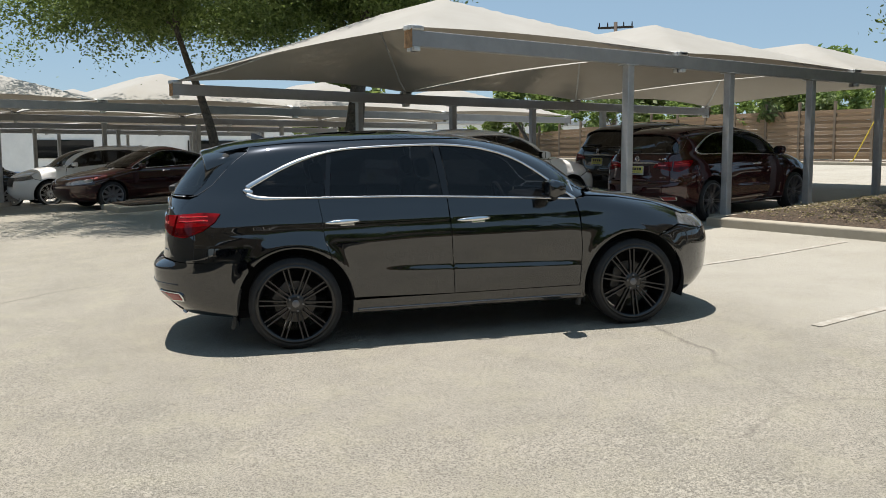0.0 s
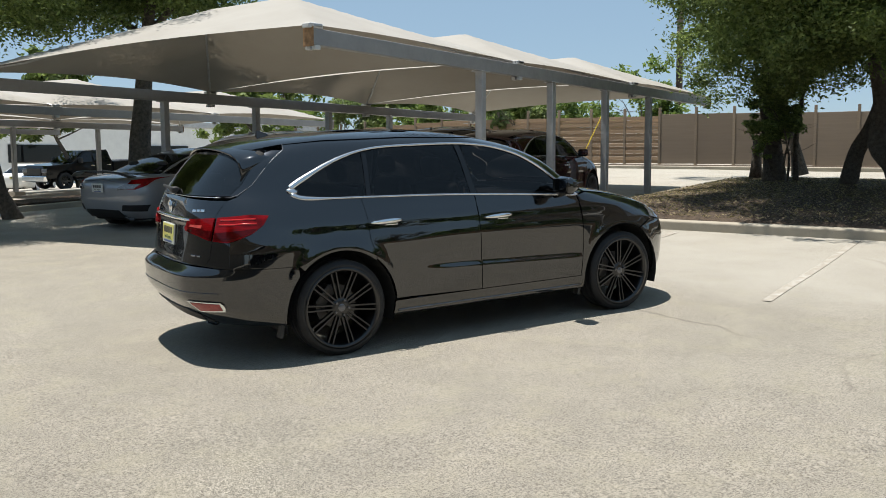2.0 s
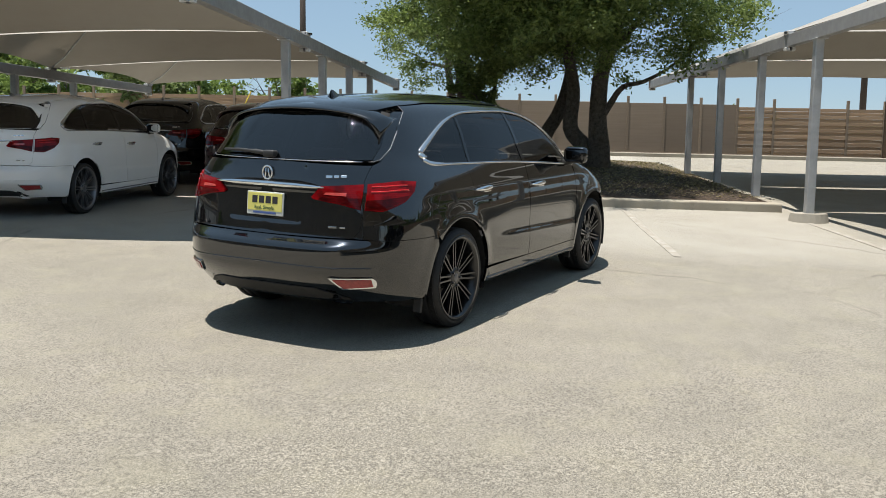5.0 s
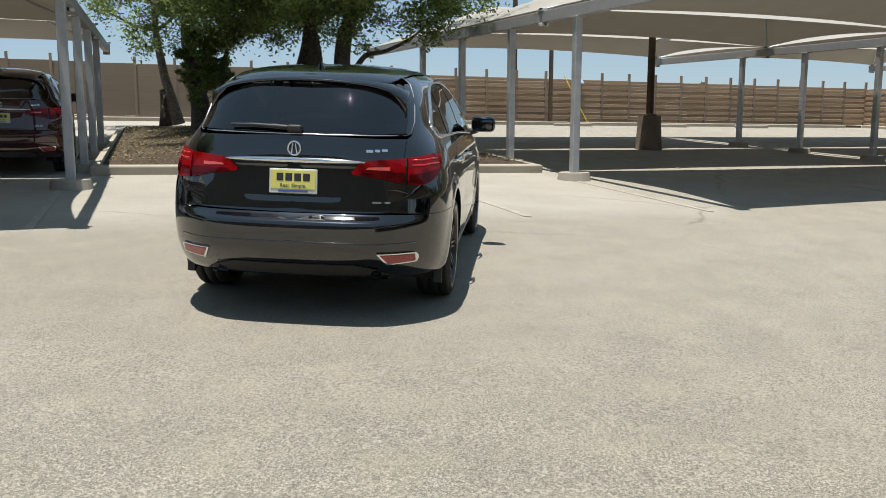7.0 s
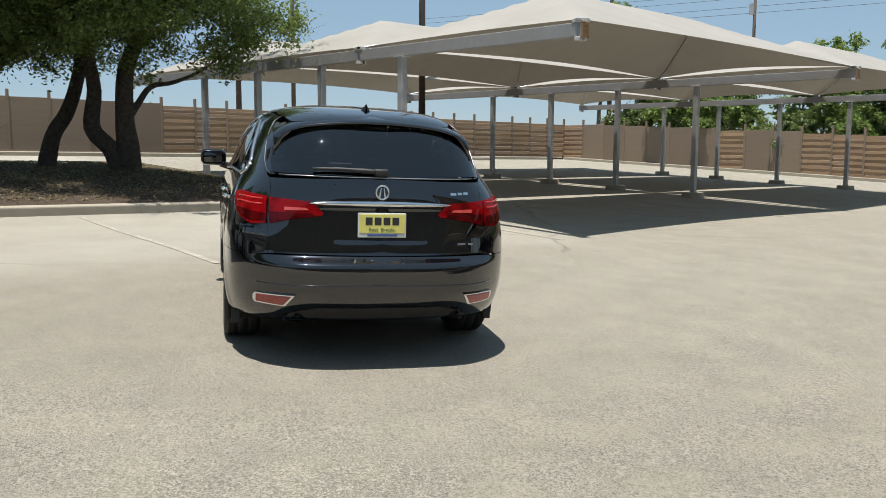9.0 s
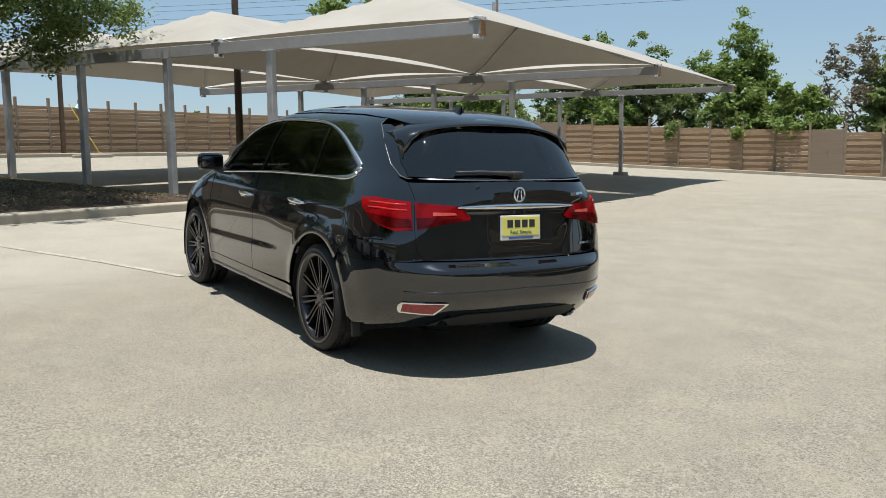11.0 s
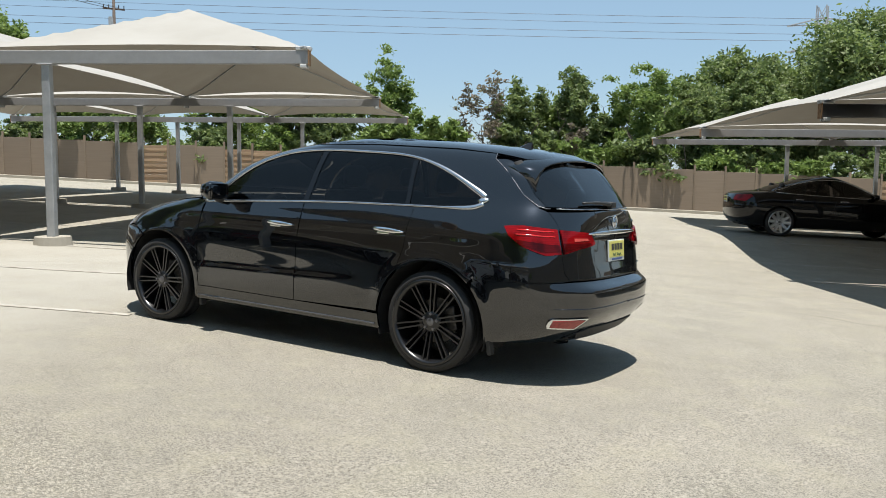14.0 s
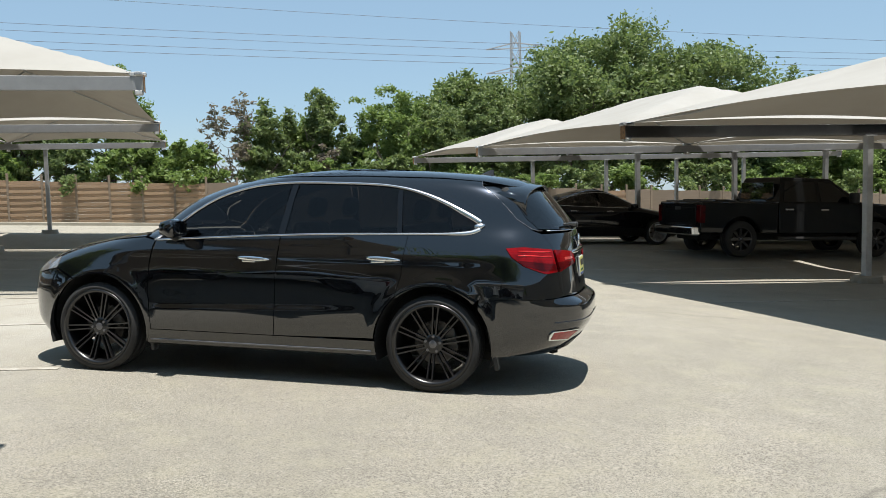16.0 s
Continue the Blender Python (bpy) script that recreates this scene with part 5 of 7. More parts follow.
        lamp2 = skin("tail_light", sh, tl_in, LAMPRED, car, side, h=0.03, lift=0.014, flange=0.02, gap=0.0, label="red tail light on the tailgate")
        skin("lamp_insert", sh, [R(0.60, 1.052), R(0.47, 1.050), R(0.455, 1.036), R(0.60, 1.030)], REDGLASS, lamp2, side, h=0.03, lift=0.017, flange=0.004, gap=0.0)
        skin("lamp_band", sh, [R(0.69, 1.018), R(0.44, 1.018), R(0.42, 1.004), R(0.57, 0.986), R(0.69, 0.958)], LAMPDARK, lamp2, side, h=0.03, lift=0.017, flange=0.004, gap=0.0)
        skin("lamp_band", sh, [S(-2.03, 1.032), R(0.80, 1.012), R(0.715, 1.005), R(0.715, 0.965), R(0.80, 0.957), S(-2.18, 0.965), S(-2.07, 1.002)], LAMPDARK, lamp, side, h=0.03, lift=0.015, flange=0.004, gap=0.0)
        for z0, z1 in ((1.096, 1.092), (1.066, 1.060)):
            b = bmesh.new()
            ribbon(b, along(sh, [S(-2.03, z0), S(-2.08, z0), R(0.84, z0), R(0.79, z1), R(0.73, z1)], side), 0.0055, 0.004, 0.012)
            part("lamp_rib", b, LAMPBRIGHT, lamp, smooth=True)
        # reflectors low in the bumper
        rf = [R(0.770, 0.513), R(0.540, 0.518), R(0.592, 0.437), R(0.770, 0.446), R(0.782, 0.47), R(0.782, 0.495)]
        frame_ = skin("reflector_frame", sh, rf, CHROME, car, side, h=0.03, lift=0.012, flange=0.018, gap=0.0, label="chrome reflector surround")
        skin("reflector", sh, [R(0.762, 0.503), R(0.562, 0.508), R(0.604, 0.447), R(0.762, 0.456)], REFLECTOR, frame_, side, h=0.03, lift=0.016, flange=0.008, gap=0.0)
        # splash guards and wheel houses
        for wx, sgn in ((-HX, -1), (HX, -1)):
            b = bmesh.new()
            bm_box(b, -0.016, 0.016, min(side * 0.0, side * 0.058), max(side * 0.0, side * 0.058), -0.145, 0.17, 0.006)
            part("mud_flap", b, DARKTRIM, car, m=Matrix.Translation((wx + sgn * 0.455, side * 0.852, 0.365)) @ pose(0, 0, 0, 0, 12, 0))
        for wx in (-HX, HX):
            b = bmesh.new()
            n = 20
            rows = []
            for i in range(n + 1):
                a = radians(-18 + 216 * i / n)
                rows.append([b.verts.new((wx + (RA + 0.012) * math.cos(a), side * yy, WR + (RA + 0.012) * math.sin(a))) for yy in (0.93, 0.60)])
            for r0, r1 in zip(rows, rows[1:]):
                b.faces.new((r0[0], r0[1], r1[1], r1[0]))
            b.faces.new([r[1] for r in rows])
            part("wheel_house", b, UNDER, car)
            wheel_part(car, wx, side * 0.830, 0.394, 0.361, 0.300, 0.25, side, rim, 10, "twin")
    # panels across the middle
    skin("roof", sh, [F(0.0, 1.602), F(0.545, 1.600), S(0.0, 1.634), S(-0.7, 1.648), S(-1.4, 1.636), S(-1.72, 1.611), R(0.56, 1.577), R(0.0, 1.585), R(0.0, 1.7195), F(0.0, 1.7195)], paint, car, 0, h=0.06, hz=0.008)
    skin("windscreen", sh, [F(0.0, 1.175), F(0.76, 1.175), F(0.69, 1.30), F(0.615, 1.44), F(0.565, 1.53), F(0.535, 1.594), F(0.0, 1.596)], CLEAR, car, 0, h=0.06, hz=0.04, flange=0.006)
    skin("bonnet", sh, [F(0.0, 1.166), F(0.80, 1.160), S(1.0, 1.143), S(1.3, 1.112), S(1.66, 1.047), S(1.88, 0.965), F(0.74, 0.945), F(0.42, 0.885), F(0.0, 0.875)], paint, car, 0, h=0.06, hz=0.012)
    skin("front_bumper", sh, [F(0.0, 0.62), F(0.42, 0.62), F(0.44, 0.79), F(0.72, 0.795), S(1.84, 0.852), S(1.66, 0.792), *arc(HX, WR, RA, 61, -18, 12), S(1.86, 0.235), F(0.0, 0.235)], paint, car, 0, h=0.06, hz=0.03)
    skin("grille", sh, [F(0.0, 0.87), F(0.42, 0.87), F(0.42, 0.63), F(0.0, 0.63)], DARKTRIM, car, 0, h=0.06, lift=-0.01)
    skin("rear_bumper", sh, [R(0.0, 0.756), R(0.64, 0.7575), R(0.86, 0.7490), S(-1.76, 0.7442), *arc(-HX, WR, RA, 134, 195, 10)[1:], S(-1.9, 0.318), R(0.80, 0.328), R(0.0, 0.322)], paint, car, 0, h=0.035, hz=0.014, gap=0.0012)
    skin("tailgate", sh, [R(0.0, 1.243), *tg, R(0.0, 0.758)], paint, car, 0, h=0.03, hz=0.02, gap=0.002)
    skin("rear_window", sh, [R(0.0, 1.25), *glass_edge, R(0.0, 1.565)], BACKLIGHT, car, 0, h=0.05, flange=0.006, lift=0.002, label="tinted rear window")
    skin("lower_valance", sh, [R(0.0, 0.428), R(0.40, 0.428), R(0.52, 0.395), R(0.60, 0.352), R(0.0, 0.346)], DARKTRIM, car, 0, h=0.04, lift=0.007, gap=0)
    # crease along the bumper
    for side in (1, -1):
        b = bmesh.new()
        ribbon(b, along(sh, [*[R(0.9 * i / 14, 0.585 - 0.012 * (i / 14)) for i in range(13)]], side), 0.006, 0.006, -0.001)
        part("bumper_crease", b, paint, car, smooth=True)
    # chrome bar over the plate
    b = bmesh.new()
    ys = [-0.45 + 0.9 * i / 30 for i in range(31)]
    path = []
    for y in ys:
        c, n = along(sh, [R(abs(y), 1.080 + 0.005 * (1 - (y / 0.45) ** 2))], 1 if y >= 0 else -1)[0]
        path.append((c, n))
    ribbon(b, path, [0.007 + 0.011 * (1 - abs(y / 0.45) ** 3) for y in ys], 0.016, 0.0)
    part("tailgate_bar", b, CHROME, car, "chrome bar over the plate", smooth=True)
    dealer_plate(car, Matrix.Translation((-2.413, 0, 0.952)) @ pose(0, 0, 0, -5, 0, -90))
    # emblem: a plain oval ring, and plain bars for the lettering
    b = bmesh.new()
    c, n = along(sh, [R(0.0, 1.158)])[0]
    ring = [Vector((c.x - 0.010, 0.040 * math.cos(2 * math.pi * k / 28), c.z + 0.043 * math.sin(2 * math.pi * k / 28))) for k in range(29)]
    bm_tube(b, ring, 0.007, 8, False)
    bm_tube(b, [(c.x - 0.010, 0.019, c.z - 0.038), (c.x - 0.013, 0.008, c.z + 0.030)], [0.007, 0.004], 6)
    bm_tube(b, [(c.x - 0.010, -0.019, c.z - 0.038), (c.x - 0.013, -0.008, c.z + 0.030)], [0.007, 0.004], 6)
    part("emblem", b, CHROME, car, "plain oval chrome emblem", smooth=True)
    for y0, w, z0, h in ((-0.482, 0.036, 1.150, 0.009), (-0.530, 0.026, 1.152, 0.009), (-0.574, 0.030, 1.154, 0.009), (-0.53, 0.050, 0.832, 0.006), (-0.595, 0.030, 0.832, 0.005)):
        c, n = along(sh, [R(-y0, z0)], -1)[0]
        b = bmesh.new()
        surface_box(b, c + n * 0.004, (w / 2 + 0.004, 0.004, h), n, 0.002)
        part("badge_bar", b, CHROME, car)
    # wiper
    b = bmesh.new()
    pts = []
    for i in range(9):
        y = 0.02 + 0.43 * i / 8
        c, n = along(sh, [R(y, 1.268 + 0.012 * math.sin(i / 8 * 2.4))])[0]
        pts.append(c + n * 0.028)
    bm_tube(b, pts, [0.016] * 3 + [0.012] * 3 + [0.009] * 3, 8)
    bm_box(b, pts[0].x - 0.02, pts[0].x + 0.035, -0.04, 0.05, pts[0].z - 0.025, pts[0].z + 0.02, 0.01)
    part("rear_wiper", b, DARKTRIM, car, smooth=True)
    # roof spoiler with side blades
    b = bmesh.new()
    rows = []
    for i in range(25):
        t = -1 + 2 * i / 24
        y = 0.655 * t
        edge = 1 - abs(t) ** 5
        z0 = 1.622 - 0.058 * t * t - 0.034 * abs(t) ** 7
        fin = 0.10 * step01(abs(t), 0.86, 1.0)
        prof = [(-1.74, z0 + 0.026), (-1.92, z0 + 0.006), (-2.10 + 0.07 * t * t, z0 - 0.026), (-2.112 + 0.07 * t * t, z0 - 0.040 - fin * 0.4), (-2.05, z0 - 0.046 - fin), (-1.86, z0 - 0.030 - fin * 0.3)]
        rows.append([b.verts.new((px, y, pz - (0.02 * (1 - edge)))) for px, pz in prof])
    for r0, r1 in zip(rows, rows[1:]):
        for k in range(6):
            b.faces.new((r0[k], r0[(k + 1) % 6], r1[(k + 1) % 6], r1[k]))
    b.faces.new(rows[0])
    b.faces.new(rows[-1][::-1])
    part("roof_spoiler", b, paint, car, smooth=True)
    for side in (1, -1):
        b = bmesh.new()
        path = along(sh, [R(0.625, 1.560), R(0.655, 1.50), R(0.680, 1.43), R(0.692, 1.36)], side)
        ribbon(b, path, [0.034, 0.026, 0.016, 0.006], 0.008, 0.0)
        part("spoiler_blade", b, UNDER, car, smooth=True)
        b = bmesh.new()
        path = along(sh, [R(0.69, 1.247), R(0.715, 1.247), R(0.738, 1.262), *seam[1:], S(-1.70, 1.612)], side)
        ribbon(b, path, 0.0026, 0.003, 0.0)
        part("window_bead", b, CAPGREY, car, smooth=True)
    b = bmesh.new()
    path = []
    for i in range(25):
        y = -0.66 + 1.32 * i / 24
        path.append(along(sh, [R(abs(y), 1.247)], 1 if y >= 0 else -1)[0])
    ribbon(b, path, 0.0035, 0.004, 0)
    part("window_bead", b, SATIN, car, smooth=True)
    # aerial fin
    b = bmesh.new()
    prof = [(0.13, 0.0), (0.05, 0.020), (-0.03, 0.065), (-0.055, 0.068), (-0.06, 0.0)]
    lo_ = [b.verts.new((px, 0.030 * (1 if 0 < k < 4 else 0.3), 0)) for k, (px, pz) in enumerate(prof)]
    lo2 = [b.verts.new((px, -0.030 * (1 if 0 < k < 4 else 0.3), 0)) for k, (px, pz) in enumerate(prof)]
    hi = [b.verts.new((px, 0, pz)) for px, pz in prof[1:4]]
    top = [lo_[0], *hi, lo_[4]]
    for k in range(4):
        a0 = lo_[k] if k > 0 else lo_[0]
        f = [lo_[k], lo_[k + 1]] + ([hi[k]] if k < 3 else []) + ([hi[k - 1]] if k > 0 else [])
        b.faces.new(f)
        f = [lo2[k], lo2[k + 1]] + ([hi[k]] if k < 3 else []) + ([hi[k - 1]] if k > 0 else [])
        b.faces.new(f[::-1])
    part("aerial_fin", b, GLOSSBLACK, car, m=Matrix.Translation((-1.62, 0, 1.662)) @ Matrix.Diagonal((1.1, 1.0, 0.85, 1)))
    # floor pan, cabin tub and seats
    b = bmesh.new()
    bm_box(b, -1.95, 2.1, -0.62, 0.62, 0.29, 0.42, 0.04)
    bm_box(b, -0.92, 0.92, -0.88, 0.88, 0.27, 0.40, 0.03)
    part("floor_pan", b, UNDER, car)
    # boot floor, out to the bumper
    b = bmesh.new()
    rim_pts = []
    for i in range(33):
        y = -0.90 + 1.80 * i / 32
        c = along(sh, [R(abs(y), 0.47)], 1 if y >= 0 else -1)[0][0]
        rim_pts.append((c.x + 0.012, c.y))
    lo_v = [b.verts.new((px, py, 0.455)) for px, py in [(-1.88, -0.86), *rim_pts, (-1.88, 0.86)]]
    hi_v = [b.verts.new((v.co.x, v.co.y, 0.475)) for v in lo_v]
    b.faces.new(lo_v)
    b.faces.new(hi_v[::-1])
    for k in range(len(lo_v)):
        j = (k + 1) % len(lo_v)
        b.faces.new((lo_v[k], hi_v[k], hi_v[j], lo_v[j]))
    part("boot_floor", b, UNDER, car)
    b = bmesh.new()
    bm_box(b, 0.75, 1.15, -0.72, 0.72, 0.75, 1.10, 0.08)
    part("dashboard", b, SEATCLOTH, car)
    b = bmesh.new()
    bm_box(b, -2.1, -1.75, -0.62, 0.62, 0.6, 0.95, 0.05)
    part("boot_trim", b, SEATCLOTH, car)
    for y in (0.40, -0.40):
        seat(car, 0.15, y, 0.54, 0.55, 0.62, SEATCLOTH)
    seat(car, -0.75, 0, 1.25, 0.58, 0.58, SEATCLOTH)
    seat(car, -1.5, 0, 1.05, 0.62, 0.45, SEATCLOTH)
    b = bmesh.new()
    ring = [Vector((0.62 - 0.05 * math.sin(2 * math.pi * k / 20), 0.38 + 0.18 * math.cos(2 * math.pi * k / 20), 1.02 + 0.17 * math.sin(2 * math.pi * k / 20))) for k in range(21)]
    bm_tube(b, ring, 0.016, 6, False)
    bm_box(b, 0.61, 0.64, 0.25, 0.51, 1.0, 1.03, 0.008)
    part("steering_wheel", b, SEATCLOTH, car)
    return car


suv = build_suv(BLACKPAINT, TINT, LOT.copy(), "glossy black three-row SUV on black twin-spoke wheels, parked on open asphalt")

# ---------------------------------------------------------------- parked vehicles
def repaint(car, swaps):
    """Give a copied car other surfaces on its own slots."""
    for o in car.children_recursive:
        if o.type == "MESH" and o.material_slots:
            slot = o.material_slots[0]
            if slot.material in swaps:
                want = swaps[slot.material]
                slot.link = "OBJECT"
                slot.material = want


def parked(model, x, y, heading, label, swaps, scale=(1, 1, 1), group="", z=0.0):
    z -= 0.033 * scale[2] if model is suv else 0.0
    m = LOT @ pose(x, y, z + rise(x, y), 0, 0, heading)
    car = copy_thing(model, m)
    car.matrix_basis = m @ Matrix.Diagonal((*scale, 1))
    tagged(car, label, "car", group)
    repaint(car, swaps)
    return car


SED = Shell(
    xr=[(0.18, -2.10), (0.28, -2.28), (0.40, -2.38), (0.60, -2.42), (0.78, -2.41), (0.90, -2.36), (0.96, -2.28), (0.99, -2.12), (1.01, -1.92), (1.03, -1.72), (1.08, -1.58), (1.18, -1.32), (1.28, -0.98), (1.35, -0.72), (1.40, -0.52), (1.43, -0.36), (1.44, -0.28)],
    xf=[(0.18, 2.12), (0.28, 2.28), (0.45, 2.38), (0.60, 2.39), (0.70, 2.32), (0.78, 2.12), (0.85, 1.82), (0.90, 1.50), (0.94, 1.22), (0.97, 1.06), (1.04, 0.93), (1.15, 0.70), (1.26, 0.44), (1.34, 0.22), (1.40, 0.04), (1.43, -0.08), (1.44, -0.14)],
    w=[(0.18, 0.80), (0.28, 0.87), (0.45, 0.91), (0.65, 0.915), (0.82, 0.90), (0.92, 0.88), (0.98, 0.845), (1.05, 0.80), (1.15, 0.74), (1.26, 0.665), (1.34, 0.585), (1.39, 0.49), (1.425, 0.34), (1.44, 0.14)],
    rr=[(0.18, 0.7), (0.6, 0.75), (0.95, 0.75), (1.05, 0.55), (1.3, 0.5), (1.44, 0.2)],
    rf=[(0.18, 0.8), (0.6, 0.95), (0.85, 0.95), (0.96, 0.6), (1.1, 0.5), (1.44, 0.2)],
    nr=[(0.18, 2.7), (0.8, 3.0), (1.44, 2.6)],
    nf=[(0.18, 2.6), (0.8, 2.7), (1.44, 2.5)],
    wheels=(1.39, 0.33),
)
SPAINT = m_car_paint("black_sedan_paint", (0.006, 0.006, 0.007), 0.1, 0.3)
SPAINT.node_tree.nodes["Principled BSDF"].inputs["Coat IOR"].default_value = 1.42


def build_sedan(m):
    sh = SED
    hx, wr, ra = 1.39, 0.33, 0.375
    car = thing("sedan", "black sedan under a fabric shade", "car", m)
    top = smooth_line([S(-1.50, 1.045), S(-1.25, 1.13), S(-0.95, 1.235), S(-0.55, 1.315), S(-0.15, 1.34), S(0.10, 1.305), S(0.40, 1.19), S(0.70, 1.045), S(0.84, 0.96)], 4)
    belt = [S(-1.50, 1.005), S(-1.0, 0.985), S(-0.3, 0.965), S(0.4, 0.95), S(0.86, 0.94)]
    skin("lower_body", sh, [R(0.0, 1.026), R(0.62, 1.024), S(-1.62, 1.018), *belt, S(1.0, 0.948), F(0.70, 0.960), F(0.0, 0.968), F(0.0, 0.22), S(1.82, 0.22), *arc(hx, wr, ra, -18, 198, 20), S(0.95, 0.22), S(-0.95, 0.22), *arc(-hx, wr, ra, -18, 198, 20), S(-1.85, 0.24), R(0.0, 0.26)], SPAINT, car, 0, h=0.06, hz=0.02)
    edge_f = [F(0.675, 0.975), F(0.62, 1.10), F(0.555, 1.22), F(0.48, 1.325)]
    edge_r = [R(0.50, 1.335), R(0.58, 1.22), R(0.645, 1.10), R(0.69, 1.035)]
    for side in (1, -1):
        skin("roof_side", sh, [S(-1.62, 1.022), *[S(-1.50, 1.012)], *top, S(0.98, 0.955), *edge_f, S(0.0, 1.365), S(-0.45, 1.372), *edge_r], SPAINT, car, side, h=0.05, hz=0.025)
        for nm, a, c in (("front_side_window", 0.80, -0.23), ("rear_side_window", -0.29, -1.47)):
            skin(nm, sh, [*part_line(top, c, a), *part_line(belt, a, c)], TINT, car, side, h=0.06, hz=0.04, lift=-0.005, flange=0.005)
        b = bmesh.new()
        ribbon(b, along(sh, top[::-1], side), 0.007, 0.008)
        part("window_trim", b, SATIN, car, smooth=True)
        b = bmesh.new()
        ribbon(b, along(sh, belt, side), 0.007, 0.008)
        part("window_trim", b, SATIN, car, smooth=True)
        skin("tail_light", sh, [S(-2.02, 0.90), R(0.80, 0.925), R(0.45, 0.905), R(0.48, 0.79), R(0.80, 0.775), S(-2.10, 0.83)], LAMPRED, car, side, h=0.04, lift=0.01, gap=0)
        skin("headlight", sh, [S(1.80, 0.735), F(0.72, 0.725), F(0.45, 0.66), F(0.50, 0.60), F(0.74, 0.62), S(1.86, 0.66)], LAMPCLEAR, car, side, h=0.04, lift=0.008, gap=0)
        for hh in (0.02, -0.98):
            b = bmesh.new()
            path = along(sh, [S(hh + 0.10 - 0.20 * i / 8, 0.86) for i in range(9)], side)
            ribbon(b, [(p + n * 0.02 * math.sin(math.pi * i / 8), n) for i, (p, n) in enumerate(path)], 0.012, 0.012)
            part("door_handle", b, SATIN, car, smooth=True)
        for sx in (0.92, -0.18, -1.12):
            b = bmesh.new()
            ribbon(b, along(sh, [S(sx + 0.02 * math.sin(i), 0.30 + 0.64 * i / 8) for i in range(9)] if sx > -1 else [S(sx, 0.72 + 0.22 * i / 6) for i in range(7)], side), 0.003, 0.0015, -0.0008)
            part("door_seam", b, UNDER, car)
        b = bmesh.new()
        bm_box(b, -0.07, 0.07, -0.10, 0.10, -0.06, 0.06, 0.04)
        part("side_mirror", b, SPAINT, car, smooth=True, m=Matrix.Translation((0.66, side * 0.97, 1.0)))
        for wx in (-hx, hx):
            b = bmesh.new()
            rows = []
            for i in range(15):
                a = radians(-20 + 220 * i / 14)
                rows.append([b.verts.new((wx + (ra + 0.01) * math.cos(a), side * yy, wr + (ra + 0.01) * math.sin(a))) for yy in (0.88, 0.58)])
            for r0, r1 in zip(rows, rows[1:]):
                b.faces.new((r0[0], r0[1], r1[1], r1[0]))
            b.faces.new([r[1] for r in rows])
            part("wheel_house", b, UNDER, car)
            wheel_part(car, wx, side * 0.78, wr, wr, 0.25, 0.22, side, ALLOY, 10, "single")
    skin("roof", sh, [F(0.0, 1.332), F(0.475, 1.330), S(0.0, 1.370), S(-0.45, 1.377), R(0.495, 1.34), R(0.0, 1.345), R(0.0, 1.4395), F(0.0, 1.4395)], SPAINT, car, 0, h=0.06, hz=0.01)
    skin("windscreen", sh, [F(0.0, 0.972), *edge_f, F(0.0, 1.328)], CLEAR, car, 0, h=0.06, hz=0.04, flange=0.005)
    skin("rear_window", sh, [R(0.0, 1.032), *edge_r[::-1], R(0.0, 1.34)], TINT, car, 0, h=0.06, hz=0.04, flange=0.005)
    dealer_plate(car, Matrix.Translation((-2.432, 0, 0.80)) @ pose(0, 0, 0, 0, 0, -90))
    b = bmesh.new()
    bm_box(b, -2.1, 2.1, -0.55, 0.55, 0.20, 0.34, 0.03)
    bm_box(b, -0.95, 0.95, -0.84, 0.84, 0.21, 0.32, 0.03)
    part("floor_pan", b, UNDER, car)
    for y in (0.38, -0.38):
        seat(car, 0.05, y, 0.5, 0.42, 0.55, SEATCLOTH)
    seat(car, -0.85, 0, 1.15, 0.42, 0.5, SEATCLOTH)
    return car


TRUCKPAINT = m_car_paint("dull_black_truck_paint", (0.010, 0.0105, 0.011), 0.0, 0.45, 1.32)
BLACKGLASS = m_plain("black_tinted_glass", (0.004, 0.0045, 0.005), 0.03, 0, 0.2, 5)


def side_solid(pts, half, taper, bevel):
    """A solid from a side outline [(x, z)], with the half width at each height from taper(z)."""
    b = bmesh.new()
    rows = []
    for s in (1, -1):
        rows.append([b.verts.new((x, s * half * taper(z), z)) for x, z in pts])
    b.faces.new(rows[0])
    b.faces.new(rows[1][::-1])
    n = len(pts)
    for k in range(n):
        j = (k + 1) % n
        b.faces.new((rows[0][k], rows[1][k], rows[1][j], rows[0][j]))
    bmesh.ops.recalc_face_normals(b, faces=b.faces)
    bmesh.ops.bevel(b, geom=list(b.edges), offset=bevel, segments=3, affect="EDGES", profile=0.5)
    return b


